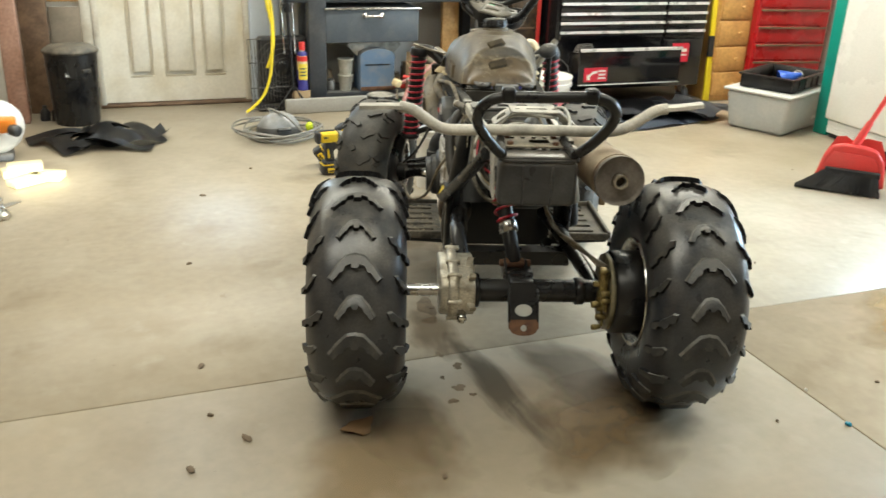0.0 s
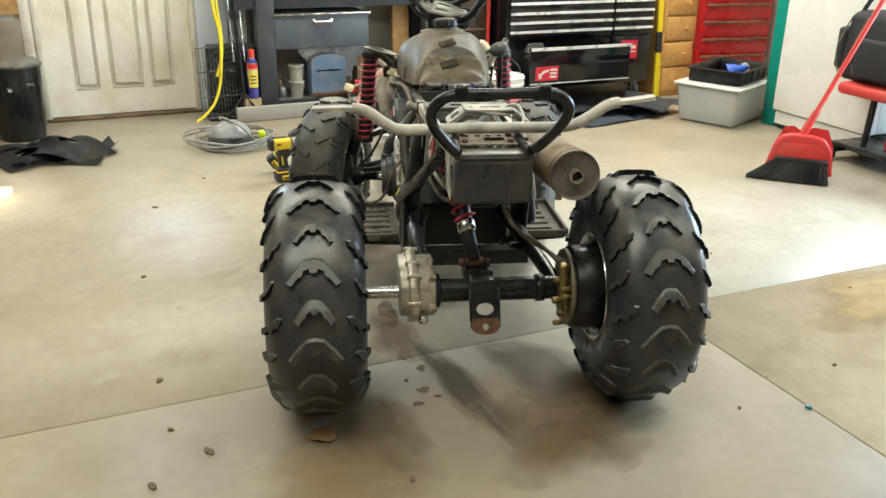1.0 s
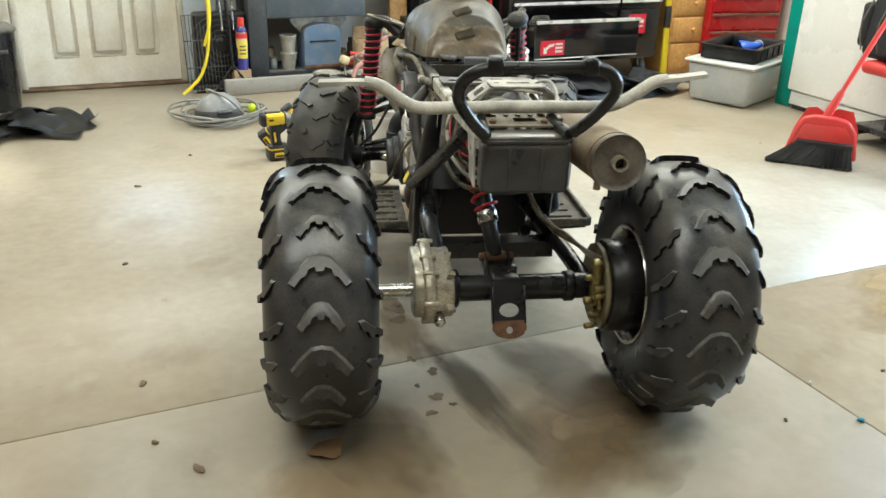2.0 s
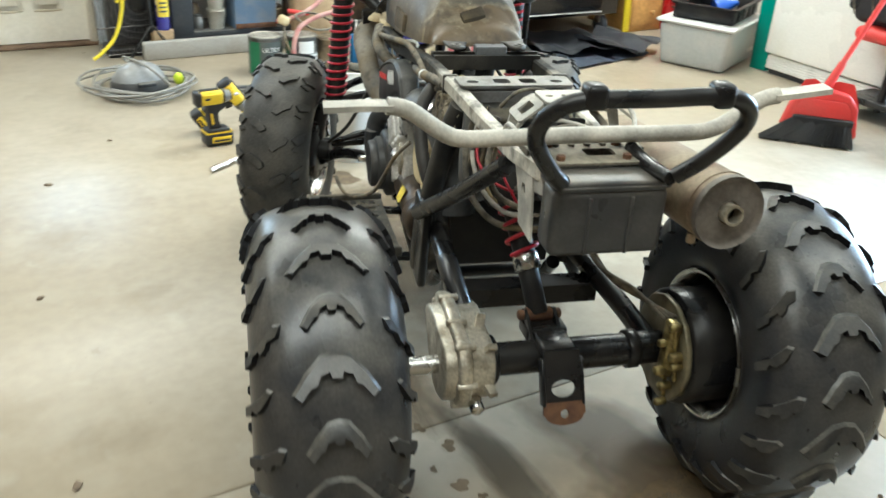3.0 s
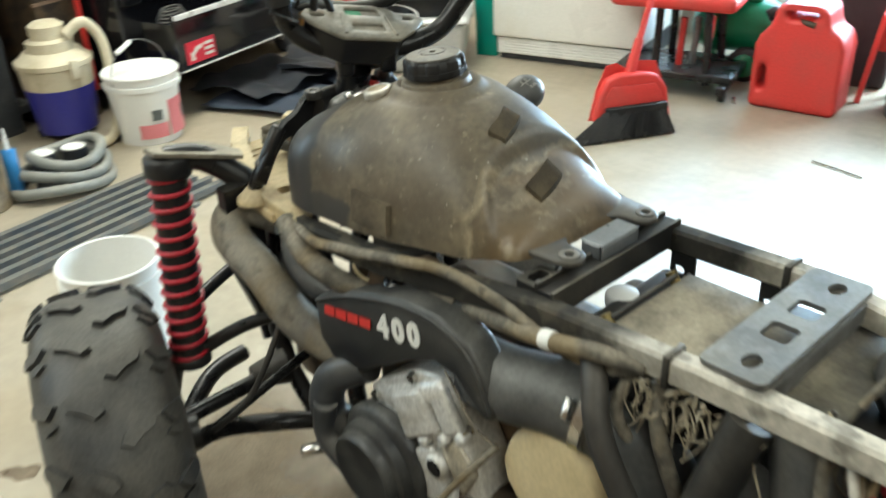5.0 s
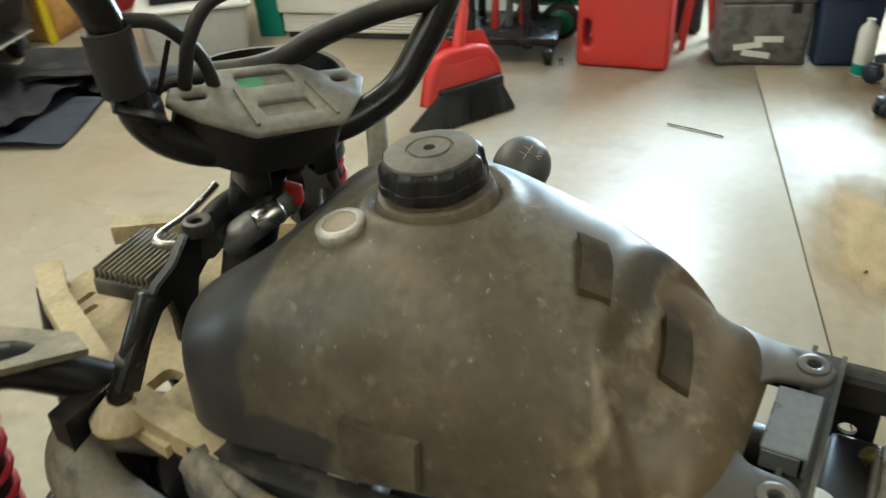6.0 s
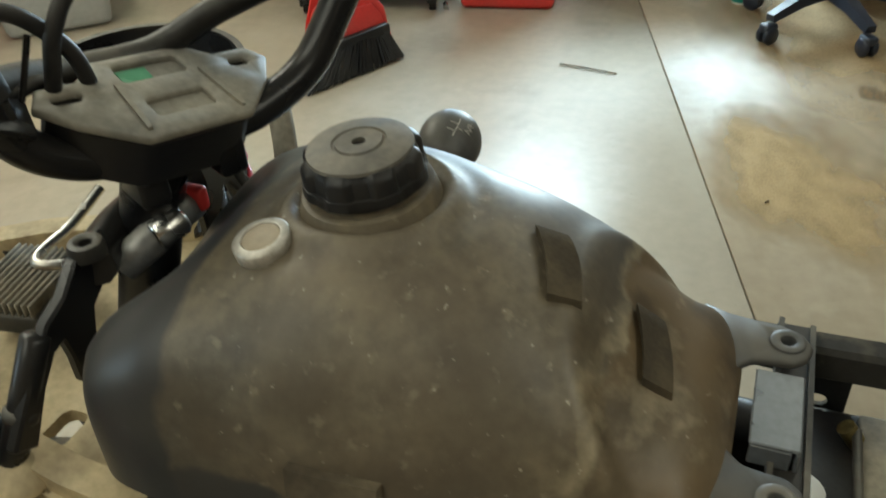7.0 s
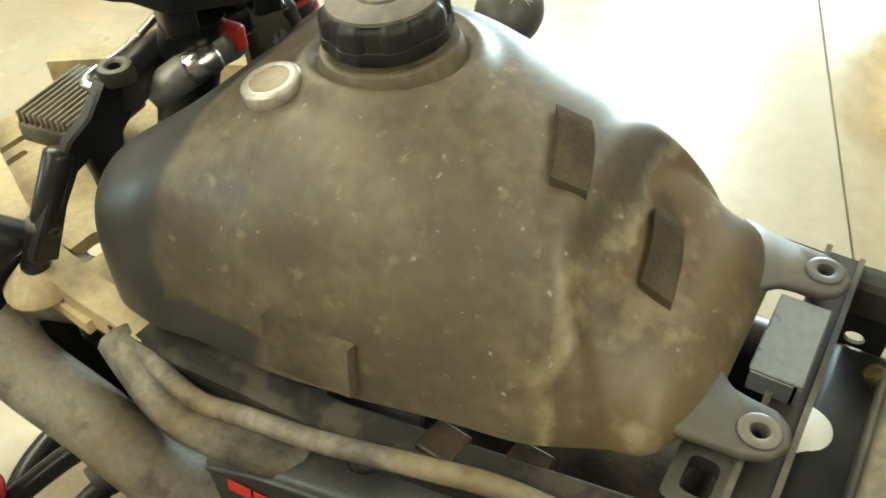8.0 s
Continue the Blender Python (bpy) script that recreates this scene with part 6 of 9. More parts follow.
# ---- front end ----
for s in (-1, 1):
    t0, t1 = Vector((s * 0.247, 1.222, 0.737)), Vector((s * 0.275, 1.217, 0.405))
    d = (t1 - t0).normalized()
    b = BM()
    rod(b, t0, t1, 0.0265, 22)
    rod(b, t0 - d * 0.012, t0 + d * 0.02, 0.034, 24, bev=0.004)
    rod(b, t1 - d * 0.02, t1, 0.033, 24, bev=0.004)
    sh = part("front_shock", b, M_PLASTIC, atv, "black front shock body")
    b = BM()
    coil(b, t0 + d * 0.016, t1 - d * 0.012, 0.0285, 0.0038, 13.5, 8, 16)
    part("spring", b, M_SPRING, sh, "red coil spring")
    # tower bracket
    b = BM()
    plate(b, [(0.0, 0.0), (0.045, -0.012), (0.17, -0.055), (0.19, -0.02), (0.15, 0.045), (0.06, 0.05), (0.0, 0.035)], 0.006, axes((s * 0.272, 1.205, 0.757), (-s, 0, -0.20), (0, 1, 0)) @ Matrix.Diagonal((0.66, 0.9, 1, 1)))
    part("shock_tower", b, M_DUSTY, atv, "dusty shock tower plate")
    part("tower_arm", tube(BM(), [(s * 0.250, 1.222, 0.742), (s * 0.20, 1.205, 0.735), (s * 0.14, 1.16, 0.68)], 0.020, 12), M_BLACK, atv, "black shock tower arm")
    part("tower_leg", bar(BM(), [(s * 0.175, 1.16, 0.70), (s * 0.165, 1.18, 0.56), (s * 0.12, 1.20, 0.44)], 0.06, 0.02, up=(0, 1, 0)), M_BLACK, atv)
    # arms
    part("lower_arm", tube(BM(), [(s * 0.11, 1.080, 0.27), (s * 0.19, 1.125, 0.285), (s * 0.26, 1.195, 0.27), (s * 0.315, 1.235, 0.235)], 0.0155, 12), M_BLACK, atv, "black lower suspension arm")
    part("lower_arm", tube(BM(), [(s * 0.11, 1.360, 0.27), (s * 0.20, 1.335, 0.27), (s * 0.315, 1.255, 0.235)], 0.0155, 12), M_BLACK, atv, "black lower suspension arm")
    part("upper_arm", tube(BM(), [(s * 0.12, 1.130, 0.47), (s * 0.20, 1.175, 0.455), (s * 0.30, 1.225, 0.405)], 0.011, 10), M_BLACK, atv, "black upper suspension arm")
    part("upper_arm", tube(BM(), [(s * 0.12, 1.330, 0.47), (s * 0.22, 1.295, 0.45), (s * 0.30, 1.235, 0.405)], 0.011, 10), M_BLACK, atv, "black upper suspension arm")
    part("tie_rod", rod(BM(), (s * 0.05, 1.150, 0.38), (s * 0.29, 1.135, 0.33), 0.008, 10), M_BLACK, atv)
    part("drive_shaft", rod(BM(), (s * 0.08, 1.230, 0.30), (s * 0.32, 1.245, 0.285), 0.014, 14), M_BLACK, atv, "black front drive shaft")
    part("shaft_boot", rod(BM(), (s * 0.10, 1.230, 0.30), (s * 0.16, 1.245, 0.297), 0.034, 18, 0.020), M_HOSEB, atv)
    b = BM()
    tube(b, [(s * 0.305, 1.230, 0.420), (s * 0.325, 1.240, 0.34), (s * 0.330, 1.245, 0.28), (s * 0.315, 1.245, 0.225)], 0.026, 12)
    part("knuckle", b, M_BLACK, atv, "black steering knuckle")
for s in (-1, 1):
    part("down_tube", tube(BM(), [(s * 0.150, 1.06, 0.655), (s * 0.135, 1.045, 0.55), (s * 0.115, 1.01, 0.42), (s * 0.11, 0.99, 0.25)], 0.0145, 12), M_BLACK, atv, "black frame down tube")
    part("inner_guard", plate(BM(), [(0.0, 0.0), (0.13, 0.02), (0.15, 0.16), (0.10, 0.24), (0.0, 0.22), (-0.03, 0.10)], 0.005, axes((s * 0.098, 1.06, 0.36), (0, 1, 0), (0, 0, 1))), M_PLASTIC, atv, "black plastic inner guard")
    part("brake_line", tube(BM(), [(s * 0.13, 1.08, 0.60), (s * 0.19, 1.06, 0.52), (s * 0.25, 1.08, 0.40), (s * 0.30, 1.13, 0.33)], 0.005, 8), M_HOSEB, atv, "black brake line")
# front differential and nose frame
M_NOSE = surf("tan_dusty_steel", (0.52, 0.415, 0.235), 0.8, col2=(0.26, 0.20, 0.12), mix=0.38, scale=18, grain=140, vary=0.12, bump=0.3, dust=0.4, dustcol=(0.46, 0.41, 0.31))
part("front_differential", box(BM(), (0, 1.20, 0.31), (0.13, 0.15, 0.13), bev=0.04, seg=3), M_ENGD, atv)
b = BM()
plate(b, [(-0.175, 1.075), (0.175, 1.075), (0.165, 1.16), (0.09, 1.30), (0.05, 1.345), (-0.05, 1.345), (-0.09, 1.30), (-0.165, 1.16)], 0.012, Matrix.Translation((0, 0, 0.664)), [rrect(-0.115, 1.135, 0.036, 0.024, 0.008), rrect(0.0, 1.26, 0.05, 0.03, 0.008), rrect(-0.075, 1.285, 0.04, 0.008, 0.003), rrect(-0.06, 1.305, 0.04, 0.008, 0.003)])
nose = part("nose_plate", b, M_NOSE, atv, "dusty tan nose plate")
for s in (-1, 1):
    part("nose_rail", bar(BM(), [(s * 0.158, 1.02, 0.674), (s * 0.156, 1.09, 0.680), (s * 0.145, 1.17, 0.688), (s * 0.08, 1.31, 0.690), (s * 0.045, 1.36, 0.690)], 0.026, 0.022), M_NOSE, atv, "dusty nose rail")
    part("nose_strut", tube(BM(), [(s * 0.06, 1.34, 0.69), (s * 0.07, 1.36, 0.50), (s * 0.08, 1.30, 0.32)], 0.016, 12), M_BLACK, atv)
# ribbed regulator
mr_ = pose(-0.014, 1.243, 0.706, 0, 0, 8)
b = BM()
box(b, (0, 0, 0), (0.085, 0.070, 0.020), bev=0.003)
reg = part("regulator", b, M_DUSTD, atv, "dusty ribbed voltage regulator", m=mr_)
for k in range(11):
    part("fin", box(BM(), (0, -0.031 + 0.0062 * k, 0.015), (0.082, 0.0026, 0.013), bev=0.0008, seg=1), M_DUSTY, reg)
part("hook_rod", tube(BM(), [(0.062, 1.205, 0.775), (0.025, 1.214, 0.757), (-0.008, 1.221, 0.750), (-0.020, 1.214, 0.748), (-0.012, 1.198, 0.745), (0.012, 1.188, 0.738)], 0.0045, 8, 5), M_STEEL, atv, "bent bright rod")
# steering uprights: forked plates with a tube along the outer leg
FORK = ((-0.079, 0.822), (-0.097, 0.801), (-0.117, 0.792), (-0.144, 0.757), (-0.172, 0.716), (-0.152, 0.702), (-0.131, 0.744), (-0.116, 0.764), (-0.106, 0.767), (-0.101, 0.745), (-0.098, 0.715), (-0.080, 0.715), (-0.070, 0.772), (-0.056, 0.784), (-0.046, 0.800), (-0.052, 0.818))
for s in (-1, 1):
    mu = axes((0.0, 1.128 if s < 0 else 1.118, 0.690), (-s, 0, 0), (0, -0.13, 1))
    b = plate(BM(), [(x, z - 0.690) for x, z in FORK], 0.010, mu)
    bevel_sharp(b, 0.002, 1)
    up_ = part("steering_upright", b, M_BLACK, atv, "black forked steering upright plate", angle=30)
    o, t = Vector((s * 0.166, 1.132, 0.694)), Vector((s * 0.122, 1.112, 0.785))
    part("upright_tube", rod(BM(), o, t, 0.0105, 14, bev=0.003), M_BLACK, up_)
    part("collar", rod(BM(), o + (t - o) * 0.34, o + (t - o) * 0.44, 0.0128, 14, bev=0.002), M_FRAME, up_)
    part("mud_foot", lathe(BM(), [(0.0, 0.016), (0.012, 0.014), (0.018, 0.007), (0.026, 0.0), (0.026, -0.006)], Matrix.Translation(o + Vector((0, 0, -0.010))), 18), M_NOSE, up_, "caked tan mud")
    b = BM()
    lathe(b, [(0.005, 0.0), (0.005, 0.010), (0.008, 0.012), (0.012, 0.011), (0.0135, 0.007), (0.0135, 0.0)], Matrix.Translation((s * 0.065, 1.103, 0.814)), 22)
    part("bushing", b, M_FRAME, up_, "dusty rubber bushing")
part("steering_head", rod(BM(), (0, 1.16, 0.62), (0.0, 1.085, 0.845), 0.024, 18), M_BLACK, atv, "black steering stem")
part("stem_cross", tube(BM(), [(-0.065, 1.103, 0.803), (-0.02, 1.12, 0.80), (0.02, 1.12, 0.80), (0.065, 1.103, 0.803)], 0.017, 12), M_BLACK, atv)
part("key_switch", rod(BM(), (-0.002, 1.066, 0.812), (-0.026, 1.078, 0.806), 0.012, 16, bev=0.003), M_STEEL, atv, "bright key switch")
part("throttle_body", tube(BM(), [(0.03, 1.085, 0.80), (0.0, 1.075, 0.810), (-0.025, 1.085, 0.800), (-0.042, 1.10, 0.788)], 0.014, 12), M_GREYST, atv, "bright metal fitting")
part("fuse_holder", box(BM(), (0.020, 1.075, 0.815), (0.010, 0.030, 0.020), bev=0.003), M_REDP, atv, "small red fuse holder")
# handlebar turned to the right
HB = pose(-0.007, 1.05, 0.89, 0, 0, -29)


def hb(*pts):
    return [HB @ Vector(p) for p in pts]


hbar = part("handlebar", tube(BM(), hb((-0.37, -0.05, 0.175), (-0.27, -0.025, 0.172), (-0.185, -0.008, 0.168), (-0.130, 0.0, 0.150), (-0.111, 0.0, 0.110), (-0.108, 0.0, 0.066), (-0.101, 0.0, 0.034), (-0.077, 0.0, 0.010), (-0.04, 0.0, -0.004), (0.04, 0.0, -0.010), (0.077, 0.0, -0.005), (0.112, 0.0, 0.011), (0.138, 0.0, 0.041), (0.161, 0.0, 0.074), (0.185, 0.0, 0.125), (0.215, -0.006, 0.160), (0.28, -0.025, 0.172), (0.38, -0.05, 0.175)), 0.0135, 14, 6), M_BLACK, atv, "black bent handlebar")
part("cross_brace", tube(BM(), hb((-0.108, 0.008, 0.062), (-0.082, 0.030, 0.056), (-0.031, 0.058, 0.038), (0.020, 0.055, 0.036), (0.066, 0.040, 0.056), (0.109, 0.020, 0.071), (0.138, 0.004, 0.078), (0.165, 0.0, 0.080)), 0.0105, 12, 5), M_FRAME, hbar, "dusty cross brace tube")
for s in (-1, 1):
    part("grip", tube(BM(), hb((s * 0.26, -0.022, 0.172), (s * 0.31, -0.035, 0.174), (s * 0.39, -0.053, 0.176)), 0.0175, 14), M_HOSEB, hbar, "black rubber grip")
    part("bar_clamp", box(BM(), HB @ Vector((s * 0.030, 0, -0.018)), (0.022, 0.04, 0.045), pose(0, 0, 0, 0, 0, -29), bev=0.004), M_BLACK, hbar)
part("switch_pod", tube(BM(), hb((-0.108, 0.0, 0.062), (-0.1105, 0.0, 0.080), (-0.112, 0.0, 0.108)), 0.0175, 14), M_HOSEB, hbar, "black switch pod")
part("cable_tie", box(BM(), HB @ Vector((-0.104, -0.004, 0.052)), (0.040, 0.034, 0.005), pose(0, 0, 0, 20, 30, -29), bev=0.001, seg=1), M_BLACK, hbar)
part("tie_tail", rod(BM(), HB @ Vector((-0.088, -0.006, 0.056)), HB @ Vector((-0.074, -0.01, 0.094)), 0.0022, 6), M_BLACK, hbar)
for pts in (((-0.063, 0.03, 0.03), (-0.063, 0.008, 0.060), (-0.057, 0.0, 0.088), (-0.039, 0.0, 0.111), (-0.008, 0.0, 0.120), (0.05, 0.0, 0.135), (0.12, 0.0, 0.155)),
            ((-0.112, 0.0, 0.112), (-0.094, 0.002, 0.110), (-0.072, 0.004, 0.101), (-0.047, 0.010, 0.068), (-0.035, 0.03, 0.02)),
            ((-0.104, 0.01, 0.055), (-0.085, 0.02, 0.052), (-0.06, 0.03, 0.045), (-0.04, 0.04, 0.0))):
    part("control_cable", tube(BM(), hb(*pts), 0.0055, 9, 6), M_HOSEB, hbar, "black control cable")
# headlight bowl behind the gauge
mb = HB @ pose(0.020, 0.090, 0.012, 2, 0, 0) @ Matrix.Diagonal((1.26, 1.26, 1.1, 1))
b = BM()
lathe(b, [(0.062, 0.0), (0.060, -0.02), (0.050, -0.045), (0.03, -0.06), (0.0, -0.064), (0.0, -0.060), (0.028, -0.056), (0.047, -0.042), (0.056, -0.02), (0.0585, 0.0), (0.062, 0.0)], mb, 48)
part("headlight_bowl", b, M_BLACK, hbar, "black plastic headlight bowl")
part("bowl_rim", lathe(BM(), [(0.0583, -0.001), (0.0583, 0.0012), (0.0625, 0.0012), (0.0625, -0.002)], mb, 48), M_FRAME, hbar, "dusty bowl edge")
# gauge
M_PANEL = surf("dusty_panel_plastic", (0.19, 0.18, 0.155), 0.55, col2=(0.31, 0.285, 0.23), mix=0.5, scale=14, grain=160, vary=0.15, dust=0.35, dustcol=(0.24, 0.22, 0.18))
MG = axes((0.0, 1.056, 0.914), (0.184, -0.070, -0.034), (0.38, 0.82, 0.32))
gout = [(-0.040, -0.045), (0.040, -0.045), (0.072, -0.018), (0.090, 0.006), (0.080, 0.022), (0.052, 0.022), (0.036, 0.038), (-0.036, 0.038), (-0.052, 0.022), (-0.080, 0.022), (-0.090, 0.006), (-0.072, -0.018)]
b = BM()
plate(b, [(x * 0.93, y * 0.95) for x, y in gout], 0.040, MG @ Matrix.Translation((0, 0, -0.040)))
bevel_sharp(b, 0.003, 1)
gauge = part("instrument_panel", b, M_PLASTIC, atv, "dusty grey and black instrument panel", angle=30)
b = BM()
plate(b, gout, 0.007, MG, [rrect(0.001, -0.018, 0.046, 0.018, 0.003), rrect(0.001, 0.020, 0.050, 0.018, 0.003), rrect(-0.066, 0.008, 0.020, 0.009, 0.004), rrect(0.066, 0.008, 0.016, 0.008, 0.003)])
bevel_sharp(b, 0.0015, 1)
part("face", b, M_PANEL, gauge, "dusty grey panel face")
for c, s, mt, nm in (((0.001, -0.018, 0.001), (0.046, 0.018, 0.002), M_PANEL, "dusty lower display"), ((0.001, 0.020, 0.001), (0.050, 0.018, 0.002), M_PANEL, "grey upper display"), ((-0.011, 0.020, 0.003), (0.022, 0.013, 0.001), M_GREENLCD, "green display patch")):
    part("display", box(BM(), c, s), mt, gauge, nm, m=MG)
for s in (-1, 1):
    part("panel_rib", bar(BM(), [MG @ Vector((s * 0.032, 0.008, 0.008)), MG @ Vector((s * 0.036, -0.038, 0.008))], 0.003, 0.004), M_PANEL, gauge)
# gear lever
part("gear_lever", tube(BM(), [(0.19, 0.95, 0.55), (0.192, 0.94, 0.68), (0.187, 0.925, 0.785)], 0.009, 10), M_BLACK, atv, "black gear lever")
b = BM()
bmesh.ops.create_uvsphere(b, u_segments=24, v_segments=14, radius=1.0, matrix=Matrix.Translation((0.182, 0.921, 0.797)) @ pose(0, 0, 0, 32, -12, 0) @ Matrix.Diagonal((0.034, 0.028, 0.024, 1)))
knob = part("gear_knob", b, M_BOX, atv, "dusty black gear knob with worn markings", angle=180)
M_MARK = surf("worn_white_ink", (0.42, 0.40, 0.36), 0.6, mix=0.4, scale=90)
mk = Matrix.Translation((0.182, 0.921, 0.797)) @ pose(0, 0, 0, 32, -12, 0)


def on_knob(x, y):
    z = 0.0242 * math.sqrt(max(0.0, 1 - (x / 0.034) ** 2 - (y / 0.028) ** 2))
    return mk @ Vector((x, y, z))


def mark(pts):
    part("mark", tube(BM(), [on_knob(x, y) for x, y in pts], 0.00055, 5, 4), M_MARK, knob)


# gate lines, and the letters N and R
mark([(-0.013, 0.003), (-0.006, 0.003), (0.001, 0.003), (0.007, 0.003)])
mark([(-0.008, 0.003), (-0.008, 0.007), (-0.008, 0.010)])
mark([(0.0, 0.003), (0.0, 0.007), (0.0, 0.010)])
mark([(-0.004, 0.003), (-0.004, -0.001), (-0.004, -0.003)])
for ch, x, y in (("N", -0.001, -0.010), ("R", 0.008, -0.009)):
    cu = bpy.data.curves.new("mark", "FONT")
    cu.body, cu.size, cu.extrude, cu.align_x = ch, 0.009, 0.0003, "CENTER"
    o = new("mark", cu)
    o.parent = knob
    p = mk.inverted() @ on_knob(x, y + 0.003)
    nrm = Vector((p.x / 0.034 ** 2, p.y / 0.028 ** 2, p.z / 0.024 ** 2)).normalized()
    o.matrix_local = mk @ Matrix.Translation(mk.inverted() @ on_knob(x, y) + nrm * 0.0009) @ nrm.to_track_quat("Z", "Y").to_matrix().to_4x4()
    cu.materials.append(M_MARK)
# fender stay on the right
part("fender_stay", tube(BM(), [(0.15, 1.08, 0.69), (0.20, 1.10, 0.75), (0.245, 1.13, 0.80)], 0.012, 10), M_DUSTY, atv)
part("right_side_cover", box(BM(), (0.185, 0.55, 0.46), (0.05, 0.34, 0.22), pose(0, 0, 0, 0, -8, 0), bev=0.03, seg=3), M_PLASTIC, atv, "black side cover")

# ---- dirt on the floor ----
b = BM()
for k, (u, v, r, st, tn) in enumerate(((-0.05, 0.60, 0.035, 1.6, 0), (-0.07, 0.50, 0.022, 1.2, 0), (-0.094, 0.20, 0.014, 1.3, 0), (-0.175, 0.025, 0.013, 1, 0), (-0.134, 0.085, 0.016, 1.2, 20), (-0.123, 0.28, 0.010, 1.6, 0), (-0.16, 0.15, 0.008, 1, 0), (-0.11, 0.04, 0.009, 1, 0), (0.30, 1.63, 0.05, 1.5, 40), (0.42, 1.40, 0.03, 1.2, 0), (0.05, 1.75, 0.025, 1.4, 10))):
    blot(b, u, v, r, st, tn, k)
tagged(part("oil_stain", b, M_OIL), "small dark oil spots on the concrete", "stain", kind="stuff")


def chip(u, v, s, mat, label, cat, seed=0, h=0.01):
    rnd = random.Random(seed)
    b = BM()
    bmesh.ops.create_icosphere(b, subdivisions=2, radius=1.0)
    for q in b.verts:
        q.co *= 1 + rnd.uniform(-0.25, 0.25)
        q.co = Vector((q.co.x * s * 0.65, q.co.y * s * 0.35, (max(q.co.z, -0.5) * h + 0.5 * h) * 0.6))
    return solid("floor_scrap", b, mat, label, cat, pose(u, v, 0.0, 0, 0, rnd.uniform(0, 180)))


M_LEAF = surf("dry_leaf", (0.28, 0.17, 0.08), 0.8, grain=200)
M_CYAN = surf("blue_plastic_bit", (0.02, 0.28, 0.45), 0.4, mix=0.3)
for k, (u, v, s) in enumerate(((-0.628, 1.943, 0.022), (-0.761, 1.177, 0.016), (-0.801, 0.411, 0.024), (-0.732, 0.018, 0.026), (-0.877, -0.074, 0.024), (-0.314, -0.28, 0.018), (-0.806, 0.148, 0.014), (-1.52, 1.15, 0.025), (-0.36, 2.30, 0.012), (1.05, -0.25, 0.012), (0.62, -0.33, 0.010), (1.30, 0.60, 0.010), (1.55, 0.15, 0.008))):
    chip(u, v, s, M_DIRT, "brown scrap of dirt lying on the concrete", "debris", k, 0.008)
chip(0.813, -0.222, 0.010, M_WHITE, "tiny white chip lying in the floor joint", "debris", 30, 0.008)
chip(0.794, -0.403, 0.013, M_CYAN, "small bright blue plastic bit on the floor", "debris", 31, 0.012)
chip(2.851, 0.973, 0.02, M_STEEL, "bright crumpled metal bit beside the stool", "debris", 32, 0.03)
b = BM()
lf = [(0.045 * math.cos(a) * (1 + 0.25 * math.sin(3 * a)), 0.030 * math.sin(a) * (1 + 0.3 * math.cos(4 * a))) for a in [2 * math.pi * k / 18 for k in range(18)]]
plate(b, lf, 0.002)
for q in b.verts:
    q.co.z += 0.012 * abs(math.sin(30 * q.co.x)) + 0.003
solid("dry_leaf", b, M_LEAF, "curled dry brown leaf on the concrete", "leaf", pose(-0.456, -0.03, 0.0, 0, 0, 20))
solid("thin_stick", tube(BM(), [(2.348, 0.591, 0.004), (2.31, 0.505, 0.004), (2.267, 0.424, 0.004)], 0.0024, 6), M_HOSE, "thin dark stick lying on the concrete", "stick")
for k, pts in enumerate((((-0.15, 1.25), (-0.10, 1.33), (-0.12, 1.40)), ((-0.20, 1.18), (-0.13, 1.22), (-0.06, 1.20)))):
    solid("wire_scrap", tube(BM(), [(u, v, 0.004) for u, v in pts], 0.0025, 6), M_DIRT, "thin bent wire scrap on the concrete", "wire")

# ---- west part of the north wall ----
M_GREYBOARD = surf("grey_brown_board", (0.24, 0.20, 0.15), 0.8, col2=(0.17, 0.14, 0.10), mix=0.5, scale=5, grain=60)
M_PINK = surf("red_cedar_post", (0.36, 0.21, 0.15), 0.7, col2=(0.28, 0.15, 0.10), mix=0.5, scale=6, grain=60, vary=0.2)
solid("wall_board", box(BM(), (-1.16, V1 - 0.012, 0.30), (0.20, 0.02, 0.60), bev=0.002), M_GREYBOARD, "grey-brown board fixed low on the wall", "board", kind="structure")
solid("wall_panel", box(BM(), (-1.16, V1 - 0.012, 0.95), (0.20, 0.022, 0.64), bev=0.002), M_OSB, "raw orange wood panel above the grey board", "board", kind="structure")
solid("wood_panel", box(BM(), (-1.34, V1 - 0.06, 0.60), (0.15, 0.10, 1.20), bev=0.006), M_OLDWOOD, "dark brown wooden panel beside the bin", "board")
solid("cedar_post", box(BM(), (-1.455, 3.50, 0.60), (0.10, 0.10, 1.20), bev=0.008), M_PINK, "reddish wooden post standing on the floor", "post")
for k, (u, v) in enumerate(((-1.33, 3.52), (-1.27, 3.50), (-1.24, 3.52))):
    solid("small_bottle", lathe(BM(), [(0, 0), (0.028, 0), (0.028, 0.05), (0.012, 0.07), (0.012, 0.085), (0, 0.085)], pose(u, v, 0), 14), M_PLASTIC, "small dark bottle at the foot of the wall", "bottle", group="small bottles")


